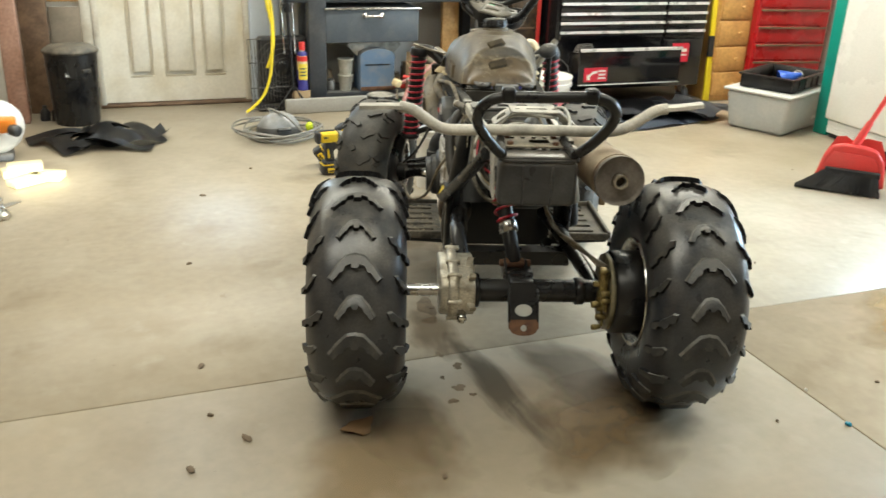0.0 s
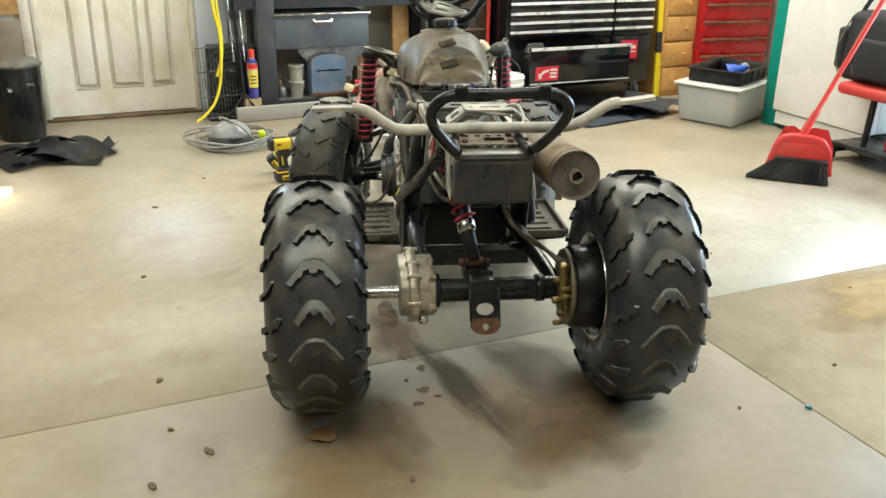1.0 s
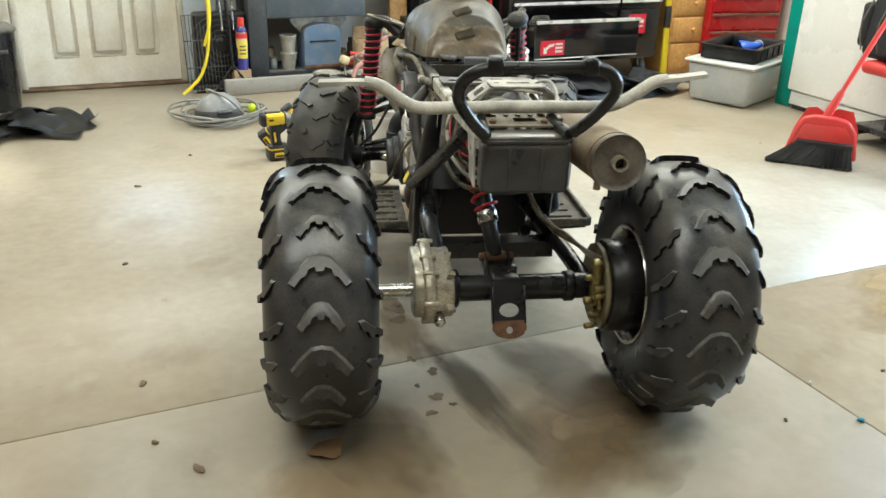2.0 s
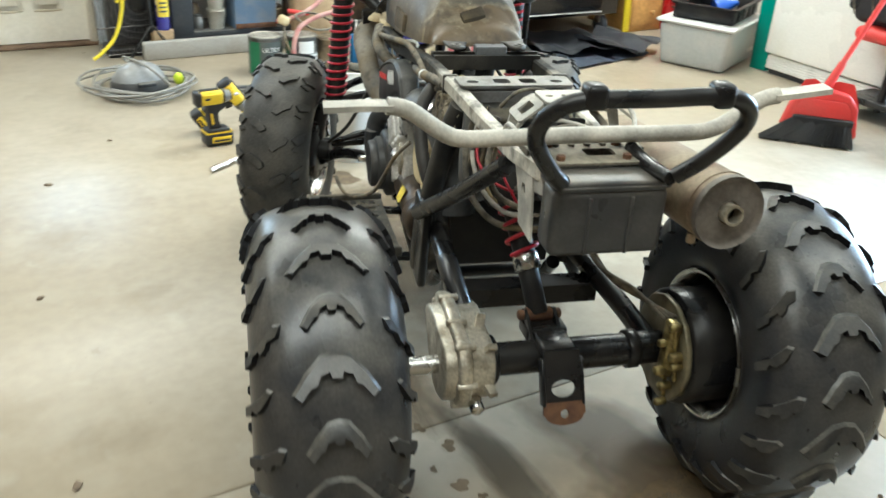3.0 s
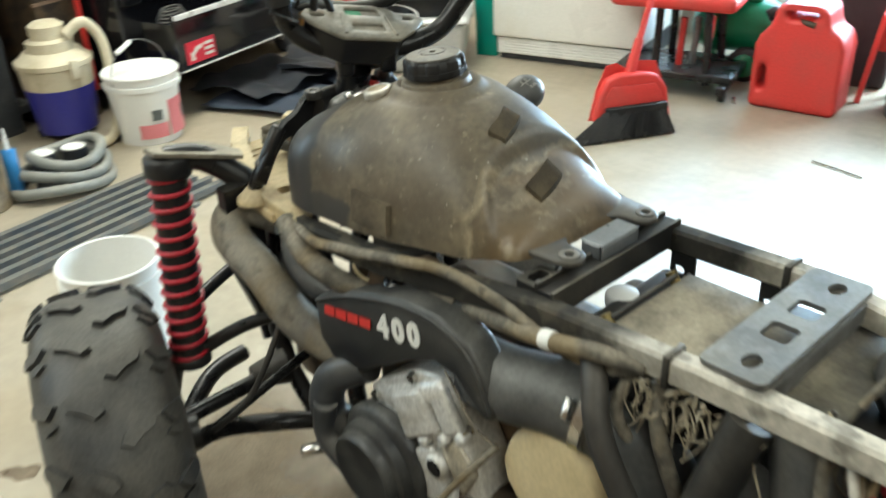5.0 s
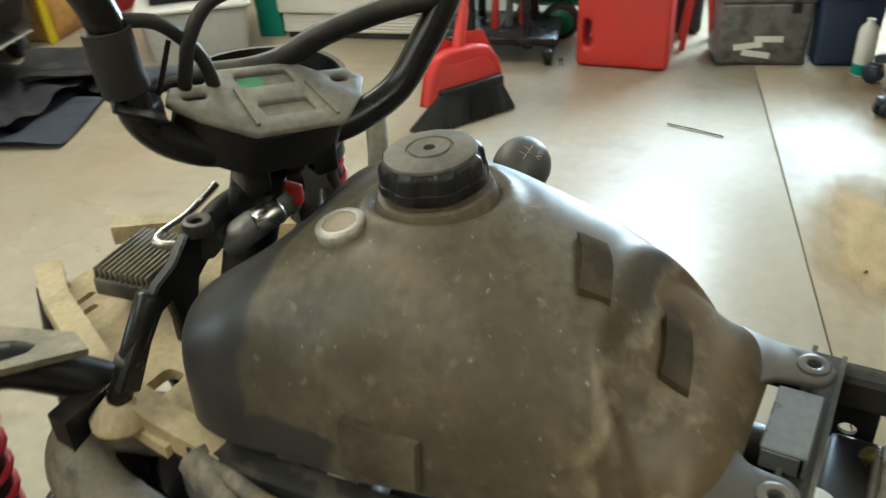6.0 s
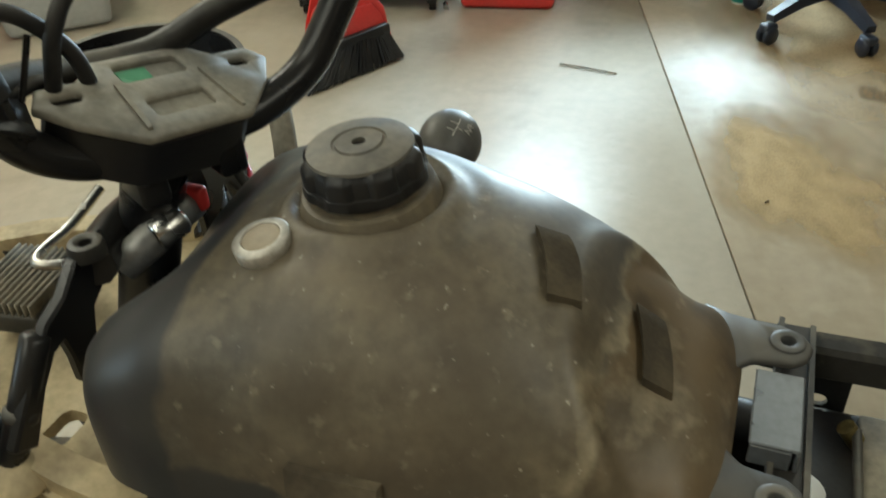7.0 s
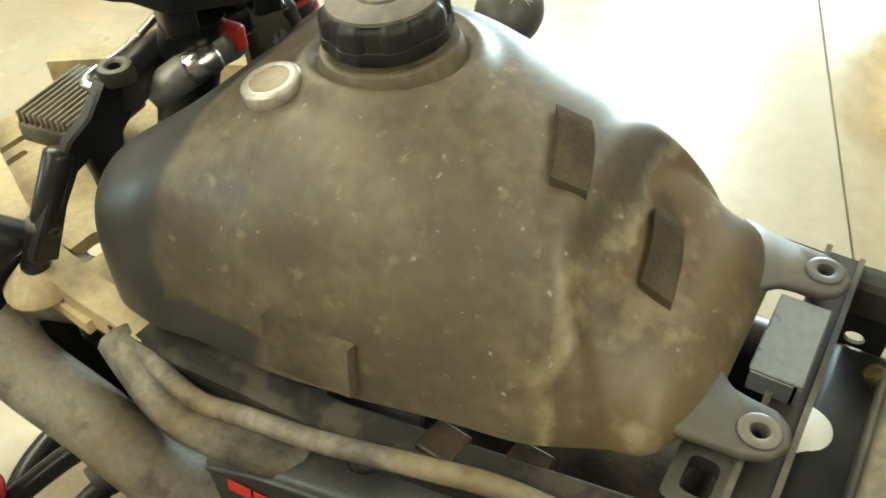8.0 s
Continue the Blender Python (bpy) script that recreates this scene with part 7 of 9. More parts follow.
def bin_():
    t = thing("trash_can", "black plastic trash can with a dusty lid", "trash can", pose(-1.155, 3.44, 0))
    b = BM()
    lathe(b, [(0, 0), (0.115, 0), (0.120, 0.01), (0.140, 0.40), (0.140, 0.41), (0.134, 0.41), (0, 0.40)], None, 32)
    part("body", b, M_BLACK, t)
    b = BM()
    lathe(b, [(0.143, 0.398), (0.148, 0.402), (0.148, 0.412), (0.140, 0.420), (0.128, 0.424), (0.118, 0.434), (0.07, 0.442), (0, 0.444)], None, 32)
    part("lid", b, M_FOOT, t, "dusty grey lid")
    part("sticker", box(BM(), (-0.02, -0.131, 0.30), (0.028, 0.003, 0.035), pose(0, 0, 0, -3, 0, 8)), M_WHITE, t, "small white sticker")
    for k in range(6):
        a = radians(-150 + 24 * k)
        part("rib", bar(BM(), [(0.119 * math.cos(a), 0.119 * math.sin(a), 0.03), (0.138 * math.cos(a), 0.138 * math.sin(a), 0.36)], 0.012, 0.006, up=(math.cos(a), math.sin(a), 0)), M_BLACK, t)
    part("handle", box(BM(), (0.075, -0.115, 0.31), (0.05, 0.014, 0.02), pose(0, 0, 0, 0, 0, 33), bev=0.004), M_FOOT, t)


bin_()


def fender():
    """A moulded fender shell lying on the floor."""
    b = BM()
    nx, ny = 26, 16
    vs = {}
    for i in range(nx + 1):
        for j in range(ny + 1):
            x, y = -0.27 + 0.54 * i / nx, -0.16 + 0.32 * j / ny
            edge = 1 + 0.18 * math.sin(9 * x) - 0.1 * math.cos(14 * x)
            z = 0.075 * max(0, 1 - (y / 0.15) ** 2) * (0.6 + 0.4 * math.cos(11 * x)) + 0.014 * math.sin(25 * x + 9 * y) + 0.022
            vs[i, j] = b.verts.new((x, y * edge, max(0.004, z)))
    for i in range(nx):
        for j in range(ny):
            cx, cy = -0.27 + 0.54 * (i + 0.5) / nx, -0.16 + 0.32 * (j + 0.5) / ny
            if (cx + 0.13) ** 2 / 0.0035 + (cy + 0.055) ** 2 / 0.0016 < 1 or (cx - 0.10) ** 2 / 0.003 + (cy + 0.04) ** 2 / 0.001 < 1:
                continue
            b.faces.new((vs[i, j], vs[i + 1, j], vs[i + 1, j + 1], vs[i, j + 1]))
    bmesh.ops.solidify(b, geom=b.faces[:], thickness=0.004)
    return solid("fender_panel", b, M_PLASTIC, "crumpled black plastic fender panel lying on the floor", "panel", pose(-1.03, 2.95, 0.002, 0, 0, 24))


fender()


def broken_panel(u, v, w, d, turn, seed):
    """A torn, curled strip of black plastic."""
    rnd = random.Random(seed)
    b = BM()
    nx, ny = 16, 6
    ph = [rnd.uniform(0, 6) for _ in range(4)]
    g = {}
    for i in range(nx + 1):
        for j in range(ny + 1):
            x, y = w * (i / nx - 0.5), d * (j / ny - 0.5) * (1 + 0.35 * math.sin(7 * i / nx + ph[0]))
            z = 0.010 + 0.028 * (0.5 + 0.5 * math.sin(6 * i / nx + ph[1])) + 0.035 * abs(j / ny - 0.5) * (1 + math.sin(5 * i / nx + ph[2]))
            g[i, j] = b.verts.new((x, y + 0.03 * math.sin(5 * i / nx + ph[3]), z))
    for i in range(nx):
        for j in range(ny):
            b.faces.new((g[i, j], g[i + 1, j], g[i + 1, j + 1], g[i, j + 1]))
    bmesh.ops.solidify(b, geom=b.faces[:], thickness=-0.004)
    return solid("plastic_scrap", b, M_PLASTIC, "torn strip of black plastic bodywork on the floor", "scrap", pose(u, v, 0.0, 0, 0, turn), "plastic scraps", angle=60)


broken_panel(-1.22, 3.02, 0.36, 0.13, 10, 1)
broken_panel(-0.98, 2.82, 0.40, 0.12, -12, 2)
broken_panel(-1.12, 2.90, 0.30, 0.16, 40, 3)
broken_panel(-0.84, 2.98, 0.28, 0.10, 20, 4)

# ---- things at the west edge ----
M_ORANGE = surf("orange_plastic", (0.80, 0.24, 0.02), 0.4, mix=0.3)
M_CREAM = surf("cream_foam", (0.72, 0.62, 0.34), 0.9, col2=(0.60, 0.50, 0.26), mix=0.4, scale=30, grain=300, bump=0.3)
bl = thing("leaf_blower", "white and orange plastic leaf blower on the floor", "leaf blower", pose(-1.50, 2.74, 0))
b = BM()
lathe(b, [(0, -0.06), (0.09, -0.06), (0.125, -0.03), (0.13, 0.0), (0.125, 0.03), (0.09, 0.06), (0, 0.06)], pose(0, 0, 0.165, 90, 0, 30), 32)
part("housing", b, M_WHITE, bl)
part("grip", box(BM(), (0.05, -0.075, 0.19), (0.09, 0.06, 0.075), bev=0.018, seg=3), M_ORANGE, bl, "orange grip")
part("cap", rod(BM(), (0.07, -0.09, 0.17), (0.105, -0.12, 0.165), 0.028, 18, bev=0.005), M_BOX, bl, "dark grey cap")
part("foot", box(BM(), (0.0, 0.0, 0.02), (0.12, 0.10, 0.04), bev=0.01), M_BOX, bl)
for k, (u, v, z, r) in enumerate(((-1.40, 2.45, 0, 15), (-1.28, 2.36, 0, -20), (-1.36, 2.30, 0, 35), (-1.37, 2.40, 0.036, 5))):
    solid("foam_block", box(BM(), (0, 0, 0.0175), (0.15, 0.085, 0.034), bev=0.005), M_CREAM, "cream yellow foam block on the floor", "foam block", pose(u, v, z, 0, 0, r), group="foam blocks")
mt = thing("metal_fitting", "bright metal fitting lying on the floor", "metal part", pose(-1.45, 1.86, 0))
part("body", lathe(BM(), [(0, 0), (0.05, 0), (0.055, 0.02), (0.03, 0.05), (0.035, 0.08), (0, 0.08)], None, 24), M_STEEL, mt)
part("blade", plate(BM(), [(0.0, -0.02), (0.10, 0.03), (0.06, 0.04), (0.0, 0.02)], 0.004, pose(0, 0, 0.035, 10, -6, 0)), M_STEEL, mt)

# ---- beside the door ----
M_YELLOW = surf("yellow_rubber", (0.78, 0.62, 0.02), 0.45, mix=0.3)
M_WIRE = surf("grey_wire", (0.16, 0.15, 0.14), 0.4, 0.7)
M_PALE = surf("pale_blue_panel", (0.55, 0.60, 0.66), 0.5, mix=0.3)
solid("leaning_board", box(BM(), (-0.02, V1 - 0.03, 0.55), (0.19, 0.03, 1.1), bev=0.003), M_PALE, "pale blue-white panel against the wall", "board")
cr = thing("wire_rack", "grey wire rack panel leaning beside the door", "wire rack", pose(-0.035, 3.46, 0, -8, 0, 6))
for k in range(14):
    part("wire", rod(BM(), (-0.13 + 0.02 * k, 0, 0.02), (-0.13 + 0.02 * k, 0, 0.44), 0.0022, 6), M_WIRE, cr)
for z in (0.02, 0.15, 0.30, 0.44):
    part("cross_wire", rod(BM(), (-0.13, 0.002, z), (0.13, 0.002, z), 0.003, 6), M_WIRE, cr)
fan = thing("box_fan", "black box fan standing on the floor", "fan", pose(0.045, 3.56, 0))
part("case", box(BM(), (0, 0, 0.245), (0.30, 0.10, 0.40), bev=0.02, seg=3), M_PLASTIC, fan)
part("foot", box(BM(), (0, 0, 0.022), (0.34, 0.18, 0.042), bev=0.008), M_PLASTIC, fan)
part("hub", rod(BM(), (0, -0.04, 0.26), (0, -0.062, 0.26), 0.05, 24, bev=0.006), M_BLACK, fan)
for k in range(6):
    part("ring_wire", tube(BM(), [(0.03 * (k + 1) * math.cos(a), -0.056, 0.26 + 0.03 * (k + 1) * math.sin(a)) for a in [2 * math.pi * j / 20 for j in range(20)]], 0.0018, 5, 1, closed=True), M_WIRE, fan)
yh = thing("yellow_hose", "bright yellow air hose hanging beside the bench", "hose", pose(0, 0, 0))
part("strand", tube(BM(), [(-0.075, 3.40, 1.10), (-0.07, 3.40, 0.72), (-0.040, 3.40, 0.53), (-0.044, 3.39, 0.38), (-0.062, 3.38, 0.24), (-0.105, 3.37, 0.13), (-0.165, 3.365, 0.065), (-0.215, 3.36, 0.030)], 0.0088, 10), M_YELLOW, yh)
part("strand", tube(BM(), [(-0.05, 3.41, 1.10), (-0.045, 3.41, 0.72), (-0.030, 3.41, 0.53), (-0.035, 3.41, 0.40), (-0.07, 3.42, 0.28)], 0.0088, 10), M_YELLOW, yh)
ts = thing("tripod_stand", "black folded tripod stand beside the bench", "tripod", pose(0.09, 3.45, 0))
part("post", rod(BM(), (0, 0, 0.12), (-0.04, 0.05, 1.1), 0.011, 12), M_BLACK, ts)
part("clamp", box(BM(), (-0.022, 0.028, 0.62), (0.04, 0.04, 0.05), bev=0.006), M_BLACK, ts)
for a in (200, 320, 80):
    part("leg", rod(BM(), (0, 0, 0.16), (0.13 * math.cos(radians(a)), 0.10 * math.sin(radians(a)), 0.006), 0.007, 8), M_BLACK, ts)
for x in (0.02, -0.045):
    part("rod", rod(BM(), (x, 0.02, 0.35), (x - 0.02, 0.06, 1.0), 0.006, 8), M_STEEL, ts)

# ---- work bench ----
M_BENCH = surf("dark_grey_bench_paint", (0.034, 0.038, 0.044), 0.55, col2=(0.065, 0.066, 0.067), mix=0.35, scale=9, grain=90, vary=0.2, dust=0.35)
M_DRAWER = surf("slate_blue_paint", (0.075, 0.090, 0.108), 0.5, col2=(0.11, 0.12, 0.13), mix=0.35, scale=10, grain=90, dust=0.3)
BV = 3.46
bench = thing("work_bench", "dark grey painted timber work bench with a low shelf", "work bench", pose(0, 0, 0))
for u in (0.25, 1.345):
    for v in (BV + 0.05, V1 - 0.07):
        part("leg", box(BM(), (u, v, 0.41), (0.11, 0.09, 0.82), bev=0.005), M_BENCH, bench)
part("apron", box(BM(), (0.85, BV + 0.045, 0.735), (1.60, 0.05, 0.17), bev=0.004), M_BENCH, bench)
part("top", box(BM(), (0.85, BV + 0.15, 0.845), (1.75, 0.42, 0.045), bev=0.006), M_BENCH, bench)
part("shelf", box(BM(), (0.85, BV + 0.17, 0.085), (1.30, 0.30, 0.035), bev=0.004), M_BENCH, bench)
part("rail", box(BM(), (0.85, BV + 0.06, 0.055), (1.08, 0.03, 0.10), bev=0.004), M_BENCH, bench)
dr = part("drawer", box(BM(), (0.60, BV + 0.14, 0.515), (0.60, 0.28, 0.21), bev=0.006), M_DRAWER, bench, "slate blue hanging drawer")
part("drawer_lip", box(BM(), (0.60, BV - 0.005, 0.616), (0.62, 0.02, 0.010), bev=0.002), M_STEEL, dr, "bright worn drawer edge")
part("handle", tube(BM(), [(0.545, BV - 0.002, 0.575), (0.550, BV - 0.028, 0.572), (0.60, BV - 0.030, 0.572), (0.650, BV - 0.028, 0.572), (0.655, BV - 0.002, 0.575)], 0.009, 10), M_STEEL, dr, "bright steel pull handle")
for x in (0.545, 0.655):
    part("boss", rod(BM(), (x, BV + 0.002, 0.575), (x, BV - 0.012, 0.575), 0.016, 14, bev=0.003), M_STEEL, dr)
solid("wooden_plank", box(BM(), (1.17, BV + 0.16, 0.52), (0.115, 0.04, 0.82), pose(0, 0, 0, -3, 0, 0), bev=0.004), M_OSB, "orange wooden plank standing under the bench", "plank")
M_CURB = surf("pale_board_paint", (0.36, 0.355, 0.335), 0.6, col2=(0.30, 0.285, 0.25), mix=0.4, scale=6, grain=80)
solid("pale_board", box(BM(), (0.50, 3.405, 0.045), (0.95, 0.04, 0.088), pose(0, 0, 0, 0, 0, 2), bev=0.005), M_CURB, "pale painted board lying along the foot of the bench", "board")


def can_body(t, r, h, mat, lid, z=0.0):
    part("body", lathe(BM(), [(0, 0.0), (r - 0.002, 0.0), (r, 0.003), (r, 0.006), (r - 0.002, 0.008), (r - 0.002, h - 0.008), (r, h - 0.006), (r, h - 0.002), (r - 0.004, h), (r - 0.008, h - 0.004), (0, h - 0.004)], Matrix.Translation((0, 0, z)), 32), mat, t)
    part("lid", lathe(BM(), [(0, h - 0.003), (r * 0.80, h - 0.003), (r * 0.83, h + 0.001), (r * 0.86, h - 0.003)], Matrix.Translation((0, 0, z)), 32), lid, t, "dented steel lid")


M_GREEN = surf("green_label", (0.02, 0.16, 0.07), 0.4, mix=0.3, scale=20)
M_DKLABEL = surf("dark_label", (0.085, 0.10, 0.095), 0.45, col2=(0.13, 0.14, 0.13), mix=0.45, scale=12)
M_BROWNCAN = surf("stained_can", (0.28, 0.22, 0.14), 0.5, 0.3, col2=(0.14, 0.11, 0.07), mix=0.5, scale=20)
M_BLUE = surf("blue_paint", (0.105, 0.165, 0.26), 0.45, col2=(0.17, 0.20, 0.245), mix=0.4, scale=14, dust=0.6)
M_TAN = surf("tan_paper", (0.42, 0.31, 0.18), 0.8, col2=(0.30, 0.21, 0.12), mix=0.5, scale=14, grain=120)


def curved_label(r, h0, h1, a0, a1):
    b = BM()
    lathe(b, [(r, h0), (r + 0.0006, h0), (r + 0.0006, h1), (r, h1)], None, 18, a0, a1)
    return b


p = thing("paint_can", "green and silver gallon paint can on the floor", "paint can", pose(0.515, 3.0, 0, 0, 0, 0), "paint cans")
can_body(p, 0.083, 0.185, M_GREYST, M_DULLST)
part("label", curved_label(0.0825, 0.012, 0.165, -135, 60), M_DKLABEL, p, "dark grey paint label")
part("label_stripe", curved_label(0.0832, 0.012, 0.165, -170, -128), M_GREEN, p, "green label stripe")
cu = bpy.data.curves.new("label_word", "FONT")
cu.body, cu.size, cu.extrude, cu.align_x, cu.align_y = "ULTRA", 0.030, 0.0002, "CENTER", "CENTER"
tmp = new("tmp_word", cu)
me = bpy.data.meshes.new_from_object(tmp)
bpy.data.objects.remove(tmp)
b = BM()
b.from_mesh(me)
for q in b.verts:
    a = radians(-88) + q.co.x / 0.0836
    q.co = Vector(((0.0838 + q.co.z) * math.cos(a), (0.0838 + q.co.z) * math.sin(a), 0.128 + q.co.y))
part("label_word", b, M_WHITE, p, "white word on the dark label", angle=30)
for k in range(3):
    part("label_text_bar", curved_label(0.0836, 0.048 + 0.018 * k, 0.053 + 0.018 * k, -112, -76 + 6 * k), M_WHITE, p)
p = thing("paint_can", "white labelled paint can with a dark top on the floor", "paint can", pose(0.685, 2.965, 0), "paint cans")
can_body(p, 0.078, 0.185, M_GREYST, M_DULLST)
part("label", curved_label(0.0775, 0.012, 0.10, -150, 40), M_WHITE, p, "white paint label")
part("label_panel", curved_label(0.0780, 0.105, 0.165, -120, -60), M_WHITE, p)
part("label_stripe", curved_label(0.0782, 0.012, 0.165, -170, -145), M_GREEN, p)
p = thing("paint_can", "old stained brown paint can on the floor", "paint can", pose(0.845, 2.955, 0), "paint cans")
can_body(p, 0.080, 0.165, M_BROWNCAN, M_BROWNCAN)
p = thing("caulk_tube", "blue caulk cartridge standing on the floor", "caulk tube", pose(0.955, 2.93, 0))
part("tube", rod(BM(), (0, 0, 0), (0.01, 0.01, 0.17), 0.024, 20, bev=0.002), surf("blue_label", (0.04, 0.20, 0.48), 0.4, mix=0.3), p)
part("nozzle", rod(BM(), (0.01, 0.01, 0.17), (0.016, 0.016, 0.24), 0.009, 10, 0.003), M_WHITE, p)
# carton with clutter, hoses over the cans
cb = thing("carton", "torn brown paper carton full of clutter under the bench", "carton", pose(0.95, 3.40, 0, 0, 0, -12))
b = BM()
for c, s in (((0, 0, 0.006), (0.26, 0.22, 0.012)), ((0, -0.11, 0.15), (0.26, 0.008, 0.29)), ((0, 0.11, 0.17), (0.26, 0.008, 0.33)), ((-0.13, 0, 0.14), (0.008, 0.21, 0.27)), ((0.13, 0, 0.17), (0.008, 0.21, 0.33))):
    box(b, c, s, bev=0.002, seg=1)
part("box", b, M_TAN, cb)
rnd = random.Random(3)
for k in range(7):
    part("rag", rod(BM(), (rnd.uniform(-0.1, 0.1), rnd.uniform(-0.08, 0.08), 0.20), (rnd.uniform(-0.1, 0.1), rnd.uniform(-0.08, 0.08), 0.31 + rnd.uniform(0, 0.07)), rnd.uniform(0.018, 0.04), 10, bev=0.008), rnd.choice((M_ENGD, M_BROWNCAN, M_BEIGE, M_DUSTY)), cb)
M_PINKHOSE = surf("red_air_hose", (0.40, 0.13, 0.12), 0.6, col2=(0.42, 0.24, 0.21), mix=0.55, scale=20, dust=0.3)
ho = thing("red_hose", "tangled faded red hose lying over the paint cans", "hose", pose(0, 0, 0))
part("hose", tube(BM(), [(0.645, 2.872, 0.055), (0.612, 2.878, 0.125), (0.655, 2.925, 0.215), (0.735, 2.97, 0.247), (0.813, 3.00, 0.262), (0.949, 3.06, 0.273), (1.005, 3.10, 0.315), (0.97, 3.14, 0.342), (0.90, 3.15, 0.325), (0.81, 3.10, 0.285), (0.72, 3.05, 0.258), (0.65, 3.06, 0.235)], 0.0115, 12, 6), M_PINKHOSE, ho)
part("hose_end", tube(BM(), [(0.748, 3.30, 0.222), (0.80, 3.285, 0.214), (0.854, 3.29, 0.206)], 0.012, 12, 4), M_REDP, ho, "bright red hose end")
co = thing("extension_cord", "tangled grey cord with a yellow plug over the cans", "cord", pose(0, 0, 0))
part("cord", tube(BM(), [(0.62, 3.02, 0.23), (0.60, 2.93, 0.15), (0.64, 2.86, 0.05), (0.74, 2.855, 0.06), (0.84, 2.87, 0.10), (0.93, 2.95, 0.19), (0.88, 3.05, 0.22), (0.78, 3.06, 0.26), (0.68, 3.02, 0.26), (0.74, 2.94, 0.21), (0.86, 2.98, 0.20), (0.92, 3.04, 0.22)], 0.006, 8, 8), M_HOSE, co)
part("plug", box(BM(), (0.615, 3.01, 0.245), (0.05, 0.045, 0.045), pose(0, 0, 0, 10, 20, 30), bev=0.012), M_BEIGE, co, "dusty yellow plug")
# things on the shelf
SZ = 0.1035
bx = thing("mail_box", "dusty blue metal box with an arched top on the shelf", "metal box", pose(0.635, 3.55, SZ))
b = BM()
plate(b, [(-0.112, 0.0), (0.112, 0.0), (0.112, 0.22)] + [(0.112 * math.cos(t), 0.22 + 0.045 * math.sin(t)) for t in [math.pi * k / 12 for k in range(1, 12)]] + [(-0.112, 0.22)], 0.16, axes((0, 0.08, 0), (1, 0, 0), (0, 0, 1)))
part("body", b, M_BLUE, bx)
# pale roof sheet puts the light on the box's top into its colour
part("roof", sweep(BM(), [Vector((x_, 0.0, z_)) for x_, z_ in ((-0.120, 0.214), (-0.085, 0.246), (-0.045, 0.264), (0.0, 0.271), (0.045, 0.264), (0.085, 0.246), (0.120, 0.214))], [(-0.090, -0.003), (0.088, -0.003), (0.088, 0.004), (-0.090, 0.004)], up=(0, 1, 0)), M_RACK, bx, "lid edge painted pale as lit from above")
part("base_edge", box(BM(), (0, -0.0805, 0.014), (0.222, 0.004, 0.026), bev=0.001, seg=1), M_RUST, bx, "rusty lower edge")
part("slot", box(BM(), (0, -0.0815, 0.165), (0.16, 0.004, 0.008)), M_BLACK, bx)
M_CUP = surf("dusty_cup_plastic", (0.50, 0.48, 0.42), 0.6, col2=(0.34, 0.32, 0.26), mix=0.5, scale=18, grain=120, vary=0.1)
cp = thing("cup_stack", "two stacked dusty white plastic cups on the shelf", "cups", pose(0.440, 3.53, SZ))
for z in (0.0, 0.10):
    part("cup", lathe(BM(), [(0, z), (0.036, z), (0.047, z + 0.09), (0.050, z + 0.092), (0.050, z + 0.10), (0.044, z + 0.10), (0, z + 0.085)], None, 24), M_CUP, cp)
for k, (u, v, r, h, mt_) in enumerate(((0.345, 3.60, 0.03, 0.12, M_BROWNCAN), (0.35, 3.55, 0.026, 0.07, M_GREYST), (0.78, 3.60, 0.05, 0.09, M_BROWNCAN), (0.86, 3.58, 0.035, 0.16, M_ENGD))):
    t = thing("shelf_jar", "dusty dark jar standing on the bench shelf", "jar", pose(u, v, SZ), "shelf jars")
    part("jar", lathe(BM(), [(0, 0), (r, 0), (r, h * 0.8), (r * 0.8, h * 0.86), (r * 0.85, h), (0, h)], None, 20), mt_, t)
for k, (a, bb_) in enumerate((((0.75, 3.52, 0.115), (0.98, 3.62, 0.135)), ((0.80, 3.50, 0.115), (1.0, 3.58, 0.12)))):
    t = thing("red_handle_tool", "red handled tool lying on the bench shelf", "tool", pose(0, 0, 0))
    part("handle", rod(BM(), a, bb_, 0.011, 10, bev=0.003), M_REDP, t)
bk = thing("timber_offcut", "raw timber block standing beside the bench leg", "timber", pose(0.14, 3.47, 0))
part("block", box(BM(), (0, 0, 0.065), (0.10, 0.08, 0.13), bev=0.003), M_TAN, bk)
sp = thing("spray_can", "blue, yellow and red lubricant spray can on the timber block", "spray can", pose(0.15, 3.46, 0.13) @ Matrix.Diagonal((1.05, 1.05, 1.28, 1)))
M_CREAMLABEL = surf("cream_label", (0.60, 0.50, 0.30), 0.4, mix=0.3)
M_CANBLUE = surf("can_blue", (0.035, 0.030, 0.20), 0.3, mix=0.3)
part("body", lathe(BM(), [(0, 0), (0.029, 0), (0.0315, 0.003), (0.0315, 0.006), (0.030, 0.008), (0.030, 0.168), (0.027, 0.178), (0.019, 0.186), (0.016, 0.192)], None, 28), M_CANBLUE, sp, "violet-blue can body")
part("upper_label", curved_label(0.0300, 0.098, 0.166, -180, 180), M_CREAMLABEL, sp, "cream upper label")
part("shield_label", curved_label(0.0304, 0.052, 0.128, -150, -35), M_YELTAG, sp, "yellow shield label")
part("red_stripe", curved_label(0.0307, 0.140, 0.164, -180, 180), M_REDP, sp, "red stripe")
for h_ in (0.070, 0.086, 0.102):
    part("label_bar", curved_label(0.0308, h_, h_ + 0.007, -128, -62), M_DKLABEL, sp, "dark line of print")
part("collar", lathe(BM(), [(0.0185, 0.184), (0.0195, 0.188), (0.0195, 0.192), (0.016, 0.193)], None, 20), M_STEEL, sp)
